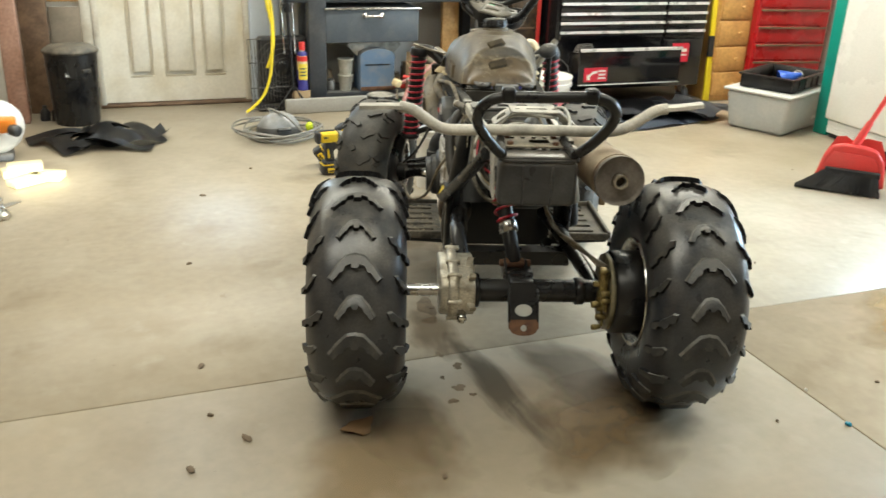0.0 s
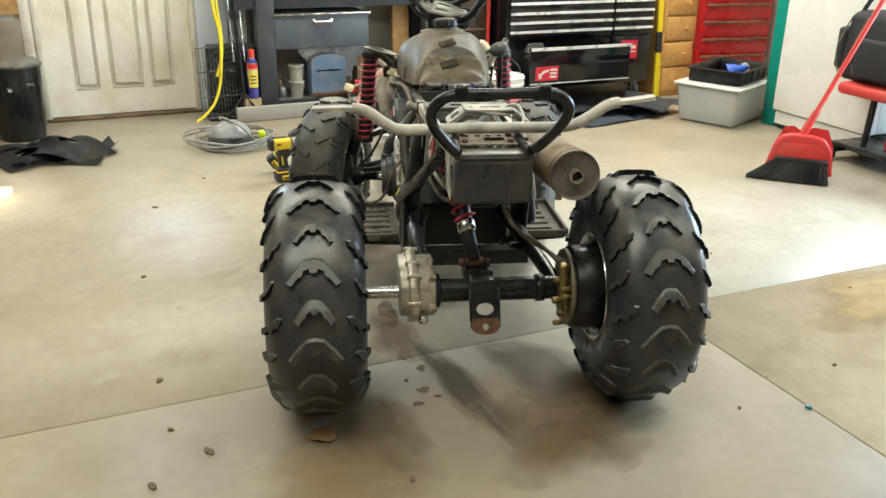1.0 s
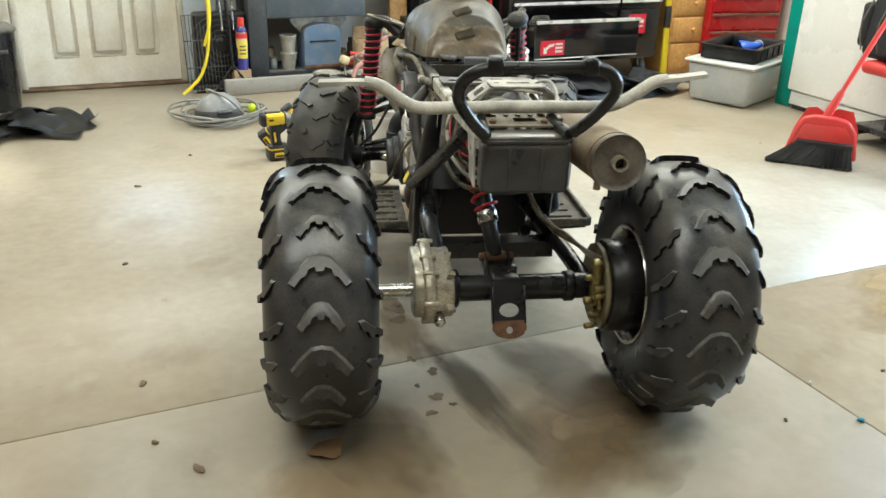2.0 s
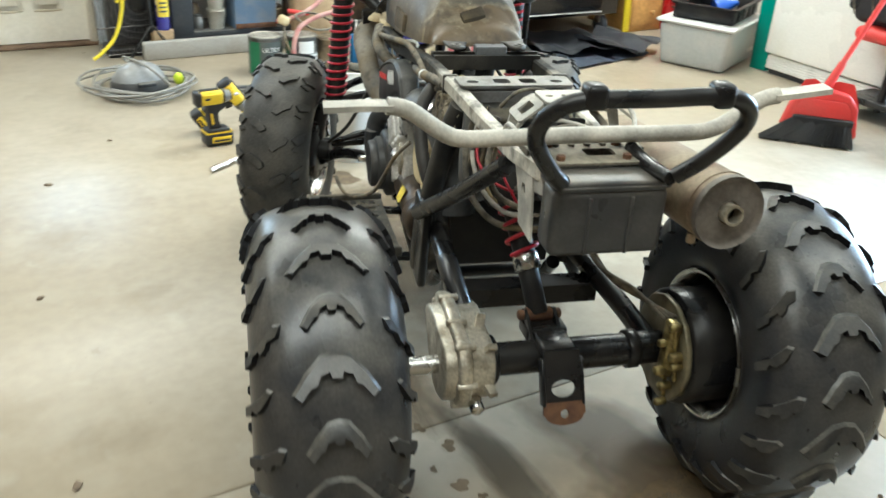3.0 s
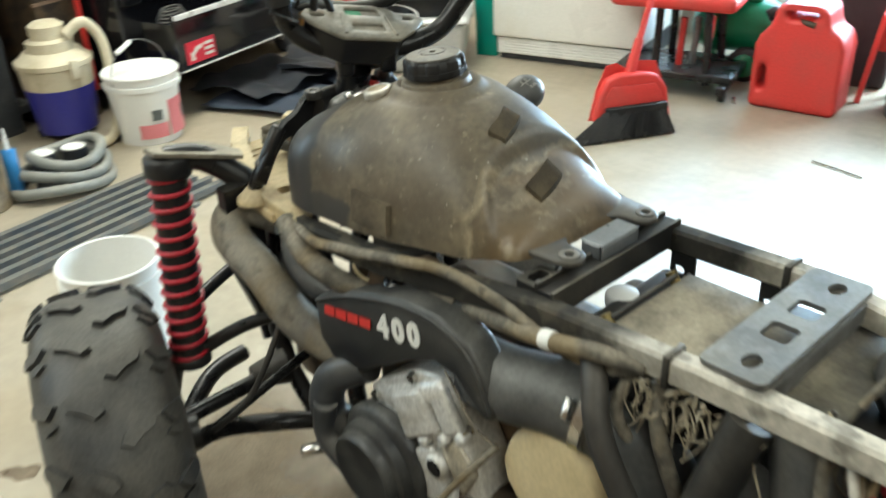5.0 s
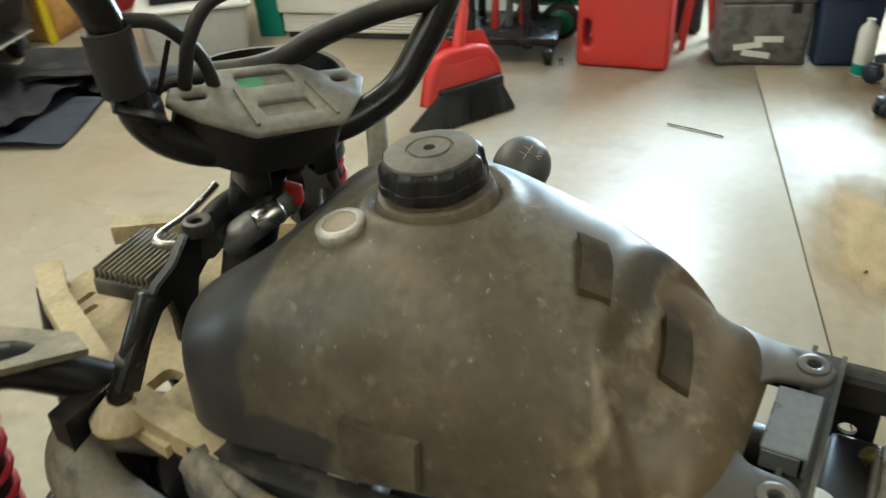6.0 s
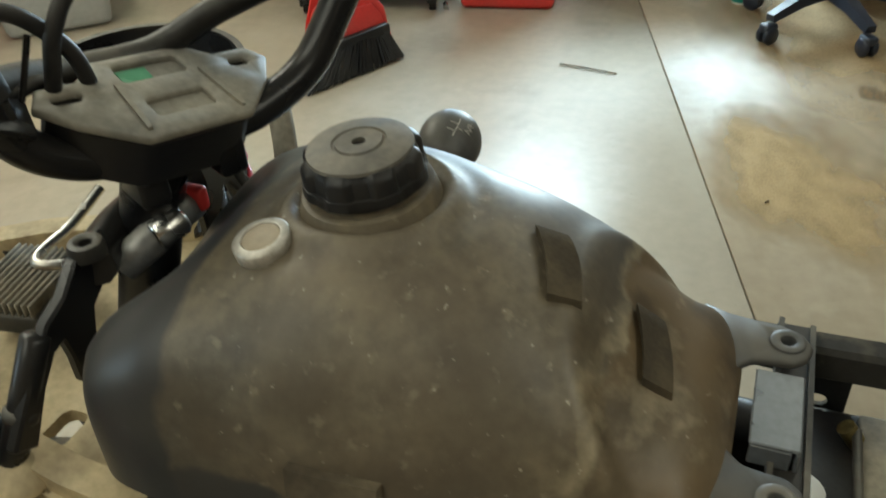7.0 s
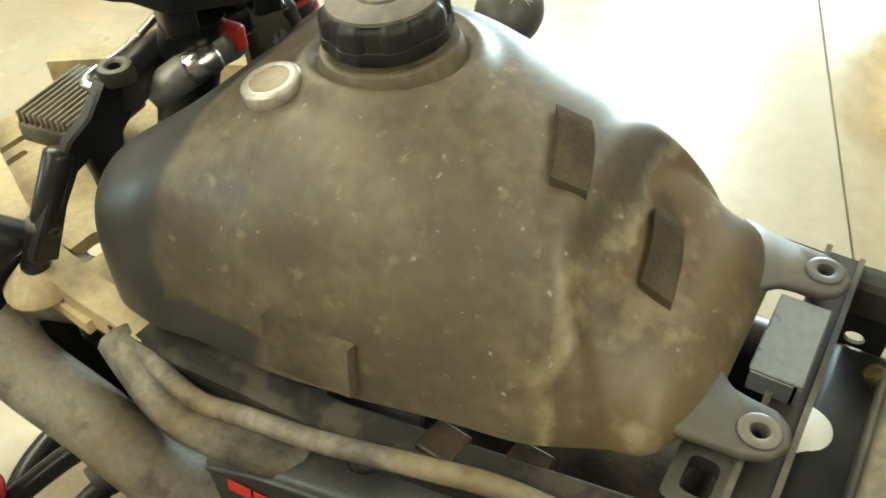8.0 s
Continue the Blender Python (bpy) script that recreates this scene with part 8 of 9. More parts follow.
part("cap", lathe(BM(), [(0.0175, 0.191), (0.0175, 0.222), (0.015, 0.228), (0, 0.228)], None, 20), M_REDP, sp, "red spray cap")

# ---- coil of cable with a grey sander ----
rnd = random.Random(11)
M_CABLE = surf("grey_cable_sheath", (0.20, 0.19, 0.165), 0.5, col2=(0.29, 0.275, 0.24), mix=0.5, scale=14, grain=120)
cc = thing("cable_coil", "loose coil of grey extension cable on the floor", "cable", pose(-0.105, 2.90, 0))
for k in range(7):
    r0, e = 0.17 + 0.012 * k, rnd.uniform(0.85, 1.1)
    ox, oy, ph = rnd.uniform(-0.03, 0.03), rnd.uniform(-0.03, 0.03), rnd.uniform(0, 6.28)
    part("loop", tube(BM(), [(ox + r0 * math.cos(a), oy + e * r0 * math.sin(a), 0.010 + 0.008 * k + 0.012 * math.sin(2 * a + ph)) for a in [2 * math.pi * j / 16 for j in range(16)]], 0.0055, 8, 4, closed=True), M_CABLE, cc)
for pts in (((0.10, -0.12, 0.05), (0.02, -0.10, 0.13), (-0.05, 0.02, 0.15), (-0.02, 0.13, 0.10), (0.06, 0.16, 0.05)), ((0.16, 0.02, 0.03), (0.20, 0.05, 0.02), (0.24, 0.12, 0.008), (0.20, 0.20, 0.008))):
    part("loose_end", tube(BM(), pts, 0.0055, 8, 6), M_CABLE, cc)
bulb = BM()
bmesh.ops.create_uvsphere(bulb, u_segments=16, v_segments=10, radius=1, matrix=Matrix.Translation((0.165, -0.02, 0.045)) @ Matrix.Diagonal((0.022, 0.022, 0.028, 1)))
part("plug_end", bulb, surf("lime_plastic", (0.60, 0.72, 0.02), 0.4, mix=0.3), cc, "lime yellow plug end", angle=180)
M_SHELL = surf("pale_grey_shell", (0.26, 0.265, 0.27), 0.35, col2=(0.16, 0.16, 0.155), mix=0.42, scale=16, grain=120, vary=0.1, dust=0.3)
sd = thing("sanding_mask", "grey domed plastic shell lying in the cable coil", "plastic shell", pose(-0.115, 2.87, 0, 0, 0, 10))
b = BM()
lathe(b, [(0.125, 0.0), (0.128, 0.03), (0.115, 0.075), (0.085, 0.115), (0.04, 0.138), (0, 0.142)], Matrix.Diagonal((1, 0.72, 1, 1)), 32)
part("shell", b, M_SHELL, sd, angle=80)
part("dark_band", lathe(BM(), [(0.1265, 0.012), (0.1295, 0.030), (0.1235, 0.058), (0.1185, 0.066)], Matrix.Diagonal((1, 0.72, 1, 1)), 32), M_BOX, sd, "dark grey lower band")
part("rim", lathe(BM(), [(0.122, 0.0), (0.134, 0.0), (0.134, 0.02), (0.122, 0.02)], Matrix.Diagonal((1, 0.72, 1, 1)), 32), M_BOX, sd)
part("vent", box(BM(), (0.0, -0.088, 0.06), (0.08, 0.02, 0.02), pose(0, 0, 0, 30, 0, 0), bev=0.006), M_BOX, sd)

# ---- drills and ratchet ----
M_DYEL = surf("yellow_tool_plastic", (0.80, 0.56, 0.02), 0.4, mix=0.3, scale=20)
M_DBLK = surf("black_tool_plastic", (0.025, 0.025, 0.027), 0.5, mix=0.3)


def drill(m, label, chuck):
    """A cordless drill on its battery: nose along x, motor 0.205 above the base."""
    t = thing("cordless_drill", label, "drill", m, "cordless drills")
    bat = part("battery", box(BM(), (0.012, 0, 0.030), (0.120, 0.078, 0.052), bev=0.009, seg=2), M_DBLK, t, "black battery pack")
    part("battery_label", box(BM(), (0.018, -0.0392, 0.030), (0.082, 0.002, 0.026), bev=0.0005, seg=1), M_DYEL, bat, "yellow battery label")
    part("label_bar", box(BM(), (0.018, -0.0408, 0.026), (0.070, 0.001, 0.009)), M_DBLK, bat)
    part("battery_latch", box(BM(), (0.074, 0, 0.048), (0.008, 0.030, 0.014), bev=0.003), M_DYEL, bat)
    part("foot", box(BM(), (0.010, 0, 0.066), (0.108, 0.072, 0.020), bev=0.007, seg=2, taper=(0.86, 0.85)), M_DBLK, t)
    part("foot_trim", plate(BM(), rrect(0.010, 0, 0.114, 0.078, 0.012), 0.006, Matrix.Translation((0, 0, 0.056))), M_DYEL, t, "yellow base trim")
    h = BM()
    sweep(h, [Vector((0.002, 0, 0.07)), Vector((-0.006, 0, 0.105)), Vector((-0.008, 0, 0.145)), Vector((-0.004, 0, 0.185))], [(-0.024, -0.017), (0.0, -0.021), (0.022, -0.017), (0.024, 0.0), (0.022, 0.017), (0.0, 0.021), (-0.024, 0.017), (-0.027, 0.0)], up=(0, 1, 0))
    part("handle", h, M_DBLK, t, "black rubber handle")
    for s_ in (-1, 1):
        part("grip_inlay", box(BM(), (-0.012, s_ * 0.0195, 0.118), (0.010, 0.006, 0.050), pose(0, 0, 0, 0, -6, 0), bev=0.002), M_DYEL, t, "yellow grip inlay")
        part("side_panel", box(BM(), (-0.012, s_ * 0.029, 0.205), (0.074, 0.008, 0.044), bev=0.004), M_DYEL, t, "yellow side panel")
        part("vent", box(BM(), (-0.030, s_ * 0.0335, 0.208), (0.022, 0.002, 0.010), bev=0.0008, seg=1), M_DBLK, t)
    part("trigger", box(BM(), (0.026, 0, 0.160), (0.018, 0.018, 0.032), pose(0, 0, 0, 0, 12, 0), bev=0.005), M_DBLK, t)
    part("direction_switch", box(BM(), (0.018, 0, 0.180), (0.014, 0.050, 0.008), bev=0.002), M_DBLK, t)
    part("motor_housing", box(BM(), (-0.010, 0, 0.207), (0.110, 0.060, 0.064), bev=0.020, seg=3), M_DYEL, t, "yellow motor housing")
    part("rear_cap", box(BM(), (-0.064, 0, 0.206), (0.030, 0.062, 0.066), bev=0.018, seg=3), M_DBLK, t, "black rear cap")
    part("top_strip", box(BM(), (-0.014, 0, 0.239), (0.080, 0.026, 0.006), bev=0.002), M_DBLK, t)
    part("gear_housing", rod(BM(), (0.042, 0, 0.207), (0.078, 0, 0.207), 0.031, 20, 0.023, bev=0.005), M_GREYST, t, "silver gear housing")
    part("chuck", rod(BM(), (0.076, 0, 0.207), (0.078 + chuck, 0, 0.207), 0.021, 18, 0.012, bev=0.002), M_DBLK, t, "black chuck")
    part("chuck_ring", rod(BM(), (0.080, 0, 0.207), (0.088, 0, 0.207), 0.0218, 18, bev=0.001), M_DYEL, t)
    part("bit", rod(BM(), (0.078 + chuck, 0, 0.207), (0.105 + chuck, 0, 0.207), 0.006, 10, 0.003), M_STEEL, t, "bright bit")
    return t


_k = Matrix.Diagonal((0.90, 0.90, 0.90, 1))
drill(pose(-0.005, 2.13, 0.0, 0, 0, 4) @ _k, "yellow and black impact driver standing on its battery", 0.016)
drill(pose(0.112, 2.245, 0.150, 0, 54, -10) @ _k @ Matrix.Translation((0, 0, -0.207)), "yellow and black drill tipped over behind the impact driver", 0.050)
rt = thing("ratchet", "bright steel ratchet wrench on the concrete", "wrench", pose(0, 0, 0))
a, c = Vector((-0.105, 1.85, 0.012)), Vector((0.060, 1.948, 0.012))
part("handle", tube(BM(), [a, a.lerp(c, 0.35), a.lerp(c, 0.7), c], 0.0095, 12, 4, scales=None), M_STEEL, rt)
part("head", lathe(BM(), [(0, 0), (0.019, 0), (0.021, 0.004), (0.021, 0.02), (0.017, 0.024), (0, 0.024)], pose(0.066, 1.952, 0.001), 20), M_STEEL, rt)
part("extension", rod(BM(), (0.066, 1.955, 0.014), (0.075, 2.01, 0.010), 0.006, 10), M_STEEL, rt)

# ---- steel bars on the floor ----
M_BARS = surf("blue_grey_steel", (0.14, 0.155, 0.17), 0.45, 0.5, col2=(0.22, 0.21, 0.19), mix=0.45, scale=20, dust=0.35)
gr = thing("steel_grate", "blue-grey steel bar grate lying on the floor", "grate", pose(0, 0, 0))
for k in range(6):
    o = 0.058 * k
    part("bar", bar(BM(), [(0.20 + 0.10 * (k / 5), 2.73 - o, 0.022), (1.25 + 0.08 * (k / 5), 2.62 - o, 0.022)], 0.024, 0.022), M_BARS, gr)
for u in (0.42, 0.78, 1.12):
    part("cross_strap", bar(BM(), [(u, 2.715 - 0.1 * (u - 0.2) , 0.006), (u + 0.04, 2.40 - 0.1 * (u - 0.2), 0.006)], 0.03, 0.010), M_BARS, gr)

# ---- pails and shop vacuum ----


def pail(name, label, m, r0, r1, h, full=False):
    t = thing(name, label, "pail", m, "pails")
    prof = [(0, 0.002), (r0, 0.0), (r1 - 0.004, h - 0.05), (r1 + 0.006, h - 0.05), (r1 + 0.006, h - 0.032), (r1, h - 0.03), (r1 + 0.004, h), (r1 - 0.002, h), (r0 - 0.004, 0.01), (0, 0.01)]
    part("body", lathe(BM(), prof, None, 40), M_WHITE, t)
    part("rim", lathe(BM(), [(r1 - 0.001, h - 0.006), (r1 + 0.006, h - 0.006), (r1 + 0.007, h - 0.001), (r1 + 0.004, h + 0.002), (r1 - 0.002, h + 0.001)], None, 40), M_WHITE, t)
    return t


pail("white_bucket", "plain white plastic bucket standing open on the floor", pose(0.432, 1.836, 0), 0.088, 0.108, 0.285)
p = pail("labelled_pail", "white plastic pail with pink labels and a wire handle", pose(1.585, 2.945, 0), 0.115, 0.138, 0.265)
part("lid", lathe(BM(), [(0.141, 0.262), (0.146, 0.268), (0.140, 0.275), (0.12, 0.270), (0, 0.270)], None, 40), M_WHITE, p)
M_PINKL = surf("pink_label", (0.62, 0.20, 0.22), 0.5, mix=0.3)
part("label", curved_label(0.1262, 0.03, 0.085, -150, -100), M_PINKL, p, "pink paper label")
part("label", curved_label(0.1290, 0.03, 0.19, -95, -35), M_PINKL, p, "pink paper label")
part("label_mark", curved_label(0.1300, 0.10, 0.14, -125, -108), M_DKLABEL, p)
part("label_mark", curved_label(0.1300, 0.08, 0.13, -62, -48), M_DKLABEL, p)
part("wire_handle", tube(BM(), [(-0.14, 0.0, 0.24), (-0.12, 0.0, 0.32), (-0.04, 0.01, 0.375), (0.05, 0.01, 0.372), (0.12, 0.0, 0.32), (0.14, 0.0, 0.24)], 0.0028, 8), M_WIRE, p)
part("handle_grip", rod(BM(), (-0.085, 0.007, 0.352), (-0.010, 0.01, 0.378), 0.009, 10), M_WHITE, p)
M_CREAMP = surf("cream_plastic", (0.58, 0.52, 0.38), 0.5, col2=(0.45, 0.39, 0.26), mix=0.4, scale=10)
M_NAVY = surf("navy_plastic", (0.03, 0.03, 0.24), 0.4, mix=0.3)
sv = thing("shop_vacuum", "cream and blue shop vacuum with a pale hose", "vacuum", pose(1.470, 3.28, 0) @ Matrix.Diagonal((0.88, 0.88, 0.95, 1)))
part("tank", lathe(BM(), [(0, 0.03), (0.125, 0.03), (0.150, 0.215), (0.150, 0.22)], None, 36), M_NAVY, sv, "blue tank")
part("upper_tank", lathe(BM(), [(0.150, 0.22), (0.156, 0.30), (0.165, 0.305), (0.165, 0.325), (0.14, 0.34), (0.12, 0.36), (0, 0.365)], None, 36), M_CREAMP, sv, "cream upper tank")
part("motor_head", lathe(BM(), [(0.10, 0.36), (0.10, 0.40), (0.075, 0.41), (0.075, 0.46), (0.05, 0.475), (0, 0.478)], None, 28), M_CREAMP, sv)
part("latch", box(BM(), (-0.03, -0.165, 0.30), (0.04, 0.02, 0.08), bev=0.005), M_CREAMP, sv)
part("hose", tube(BM(), [(0.02, -0.09, 0.42), (0.10, -0.12, 0.46), (0.16, -0.14, 0.38), (0.15, -0.17, 0.24), (0.10, -0.22, 0.10), (0.0, -0.28, 0.03), (-0.10, -0.30, 0.024)], 0.022, 12), M_CREAMP, sv, "pale ribbed hose")
for a in (20, 140, 260):
    part("caster", rod(BM(), (0.12 * math.cos(radians(a)) - 0.01, 0.12 * math.sin(radians(a)), 0.018), (0.12 * math.cos(radians(a)) + 0.01, 0.12 * math.sin(radians(a)), 0.018), 0.018, 14), M_PLASTIC, sv)
M_GHOSE = surf("grey_pvc_hose", (0.20, 0.21, 0.20), 0.5, mix=0.4, scale=16, dust=0.4)
gh = thing("grey_hose_coil", "coiled thick grey hose on the floor", "hose", pose(1.10, 2.88, 0))
for k in range(3):
    part("loop", tube(BM(), [((0.17 - 0.025 * k) * math.cos(a) + 0.02 * k, (0.15 - 0.02 * k) * math.sin(a), 0.025 + 0.04 * k + 0.015 * math.sin(a * 2 + k)) for a in [2 * math.pi * j / 14 for j in range(14)]], 0.019, 12, 4, closed=True), M_GHOSE, gh)
for u, v in ((1.06, 2.90), (1.15, 2.85)):
    t = thing("small_can", "small grey can with a white top inside the hose coil", "can", pose(u, v, 0), "small cans")
    can_body(t, 0.046, 0.13, M_BOX, M_WHITE)

# ---- east part of the north wall ----
M_TBLACK = surf("gloss_black_paint", (0.008, 0.008, 0.010), 0.16, col2=(0.014, 0.014, 0.016), mix=0.3, scale=3, grain=60, vary=0.05, bump=0.02, coat=0.3)
M_TRIMST = surf("brushed_trim", (0.80, 0.80, 0.80), 0.30, 0.35, mix=0.25, scale=10)
M_LABEL = surf("red_label", (0.60, 0.02, 0.05), 0.35, mix=0.2)
M_MAT = surf("black_rubber_mat", (0.055, 0.062, 0.080), 0.45, col2=(0.095, 0.105, 0.13), mix=0.4, scale=6, grain=200, dust=0.15)
M_MATB = surf("blue_grey_mat", (0.10, 0.12, 0.165), 0.6, col2=(0.06, 0.07, 0.10), mix=0.4, scale=6, grain=200)


def wavy_mat(name, label, mat, m, w, d, seed, lift=0.012):
    rnd = random.Random(seed)
    p1, p2 = rnd.uniform(0, 6), rnd.uniform(0, 6)
    b = BM()
    nx, ny = 18, 12
    g = {}
    for i in range(nx + 1):
        for j in range(ny + 1):
            x, y = w * (i / nx - 0.5), d * (j / ny - 0.5)
            k = 1 + 0.05 * math.sin(5 * i / nx + p1) if j in (0, ny) else 1
            z = lift * (0.6 + 0.5 * math.sin(13 * x + 4 * y + p1) * math.cos(10 * y - 5 * x + p2) + 0.25 * math.sin(31 * x - 17 * y + p2)) + (0.012 if i in (0, nx) else 0)
            g[i, j] = b.verts.new((x, y * k, max(0.002, z)))
    for i in range(nx):
        for j in range(ny):
            b.faces.new((g[i, j], g[i + 1, j], g[i + 1, j + 1], g[i, j + 1]))
    bmesh.ops.solidify(b, geom=b.faces[:], thickness=-0.004)
    return solid(name, b, mat, label, "mat", m, "floor mats", angle=60)


wavy_mat("floor_mat", "blue-grey rubber mat lying on the concrete", M_MATB, pose(2.28, 2.80, 0.004, 0, 0, 8), 0.72, 0.46, 1, 0.012)
wavy_mat("floor_mat", "rumpled black rubber mat before the tool chest", M_MAT, pose(2.34, 2.93, 0.016, 0, 0, -4), 0.66, 0.44, 2, 0.045)
wavy_mat("floor_mat", "black rubber mat with a turned-up edge", M_MAT, pose(2.56, 2.80, 0.03, 0, 0, 28), 0.36, 0.40, 5, 0.050)


def tool_chest():
    t = thing("tool_chest", "glossy black rolling tool chest with bright drawer trims", "tool chest", pose(0, 0, 0))
    u0, u1, v0, v1 = 1.72, 2.86, 3.16, 3.66
    part("body", box(BM(), ((u0 + u1) / 2, (v0 + v1) / 2, 0.60), (u1 - u0, v1 - v0, 0.96), bev=0.008), M_TBLACK, t)
    um = 2.52
    z = 0.452
    heights = (0.055, 0.058, 0.058, 0.062, 0.062, 0.075, 0.075)
    for k, h in enumerate(heights):
        for a, c in ((u0 + 0.02, um - 0.012), (um + 0.012, u1 - 0.02)):
            d = part("drawer", box(BM(), ((a + c) / 2, v0 - 0.008, z + h / 2), (c - a, 0.022, h - 0.006), bev=0.003), M_TBLACK, t)
            part("trim", bar(BM(), [(a, v0 - 0.024, z + h - 0.012), (c, v0 - 0.024, z + h - 0.012)], 0.012, 0.016), M_TRIMST, d, "bright drawer trim")
        z += h
    # bottom drawer, pulled out
    d = part("drawer", box(BM(), (2.145, 2.93, 0.315), (0.745, 0.022, 0.225), bev=0.004), M_TBLACK, t, "deep black drawer, pulled out")
    part("side", box(BM(), (1.785, 3.06, 0.30), (0.012, 0.26, 0.18)), M_TBLACK, d)
    part("side", box(BM(), (2.505, 3.06, 0.30), (0.012, 0.26, 0.18)), M_TBLACK, d)
    part("floor", box(BM(), (2.145, 3.06, 0.215), (0.71, 0.26, 0.008)), M_TBLACK, d)
    part("trim", bar(BM(), [(1.775, 2.914, 0.420), (2.517, 2.914, 0.420)], 0.014, 0.018), M_TRIMST, d, "bright drawer trim")
    part("lower_trim", bar(BM(), [(1.775, 2.917, 0.204), (2.517, 2.917, 0.204)], 0.006, 0.006), M_TRIMST, d)
    lab = part("label", box(BM(), (1.895, 2.9175, 0.268), (0.165, 0.002, 0.088)), M_LABEL, d, "red label with white bars")
    arrow = [(-0.060, -0.030), (-0.035, -0.030), (-0.042, -0.012), (-0.020, 0.006), (0.010, 0.012), (0.012, 0.028), (-0.025, 0.022), (-0.052, 0.000), (-0.062, 0.008)]
    part("arrow", plate(BM(), arrow, 0.001, axes((1.895, 2.9165, 0.266), (1, 0, 0), (0, 0, 1))), M_WHITE, lab)
    for k in range(3):
        part("text_bar", box(BM(), (1.940, 2.916, 0.290 - 0.022 * k), (0.05, 0.001, 0.012)), M_WHITE, lab)
    lower = part("lower_drawer", box(BM(), (2.68, v0 - 0.008, 0.345), (0.30, 0.022, 0.19), bev=0.004), M_TBLACK, t)
    lab = part("label", box(BM(), (2.665, v0 - 0.021, 0.350), (0.135, 0.002, 0.125)), M_LABEL, lower, "red label with white bars")
    part("text_bar", box(BM(), (2.685, v0 - 0.0225, 0.365), (0.06, 0.001, 0.022)), M_WHITE, lab)
    part("text_bar", box(BM(), (2.685, v0 - 0.0225, 0.335), (0.06, 0.001, 0.010)), M_WHITE, lab)
    for u in (1.80, 2.78):
        c = part("caster", rod(BM(), (u - 0.018, v0 + 0.06, 0.055), (u + 0.018, v0 + 0.06, 0.055), 0.055, 22, bev=0.006), M_MAT, t, "black rubber caster")
        part("fork", box(BM(), (u, v0 + 0.07, 0.09), (0.05, 0.05, 0.06), bev=0.006), M_STEEL, c, "bright caster fork")
    part("lock", rod(BM(), (2.535, v0 - 0.008, 0.56), (2.535, v0 - 0.03, 0.56), 0.02, 16), M_BLACK, t)
    return t


tool_chest()
lp = thing("cable_loop", "loop of grey cable on the open drawer", "cable", pose(1.84, 2.99, 0.405, 0, 0, 20))
for k in range(4):
    part("loop", tube(BM(), [((0.085 - 0.008 * k) * math.cos(a), (0.05 - 0.006 * k) * math.sin(a), 0.012 * k) for a in [2 * math.pi * j / 12 for j in range(12)]], 0.0035, 6, 3, closed=True), M_WIRE, lp)
cab = thing("dark_cabinet", "tall dark cabinet with a red edge strip", "cabinet", pose(1.585, 3.52, 0))
part("body", box(BM(), (0, 0, 0.55), (0.20, 0.36, 1.10), bev=0.006), M_ENGD, cab)
part("edge_strip", box(BM(), (0.092, -0.188, 0.60), (0.022, 0.014, 0.98), bev=0.003), M_REDP, cab, "red edge strip")
part("shelf_line", box(BM(), (-0.02, -0.182, 0.50), (0.18, 0.008, 0.012)), M_OLDWOOD, cab)
dk = thing("dark_crate", "dark wooden crate pushed under the bench end", "crate", pose(1.28, 3.62, 0))
part("body", box(BM(), (0, 0, 0.19), (0.20, 0.22, 0.38), bev=0.006), M_ENGD, dk)

# yellow clamps, drawer cabinet, red chest
yl = thing("yellow_level", "yellow spirit level leaning against the cabinet", "level", pose(2.945, 3.16, 0, -4, 0, 0))
part("bar", box(BM(), (0, 0, 0.42), (0.045, 0.022, 0.84), bev=0.004), M_YELLOW, yl)
part("grip", box(BM(), (0, -0.004, 0.38), (0.05, 0.024, 0.14), bev=0.004), M_DBLK, yl, "black grip")
M_PINE = surf("varnished_pine", (0.55, 0.31, 0.10), 0.4, col2=(0.44, 0.23, 0.07), mix=0.45, scale=8, grain=50, vary=0.15)
wc = thing("drawer_cabinet", "varnished pine cabinet with small round knobs", "cabinet", pose(3.10, 3.36, 0))
part("body", box(BM(), (0, 0, 0.50), (0.28, 0.40, 1.0), bev=0.006), M_PINE, wc)
for k in range(5):
    d = part("drawer", box(BM(), (-0.01, -0.207, 0.12 + 0.175 * k), (0.24, 0.018, 0.16), bev=0.005), M_PINE, wc)
    part("knob", lathe(BM(), [(0, 0), (0.008, 0), (0.008, 0.012), (0.016, 0.02), (0.012, 0.028), (0, 0.03)], pose(0.03, -0.216, 0.12 + 0.175 * k, 90, 0, 0), 14), M_PINE, d)
M_REDPAINT = surf("red_enamel", (0.42, 0.012, 0.016), 0.28, col2=(0.34, 0.012, 0.016), mix=0.4, scale=5, grain=80, coat=0.2)
rc = thing("red_tool_chest", "red enamel tool chest with shallow drawers", "tool chest", pose(3.53, 3.26, 0, 0, 0, -8))
part("body", box(BM(), (0, 0, 0.50), (0.56, 0.40, 1.0), bev=0.006), M_REDPAINT, rc)
for k in range(8):
    d = part("drawer", box(BM(), (0, -0.206, 0.115 + 0.118 * k), (0.53, 0.018, 0.108), bev=0.004), M_REDPAINT, rc)
    part("pull", bar(BM(), [(-0.265, -0.222, 0.160 + 0.118 * k), (0.265, -0.222, 0.160 + 0.118 * k)], 0.014, 0.012), M_OLDWOOD, d, "dark drawer pull")

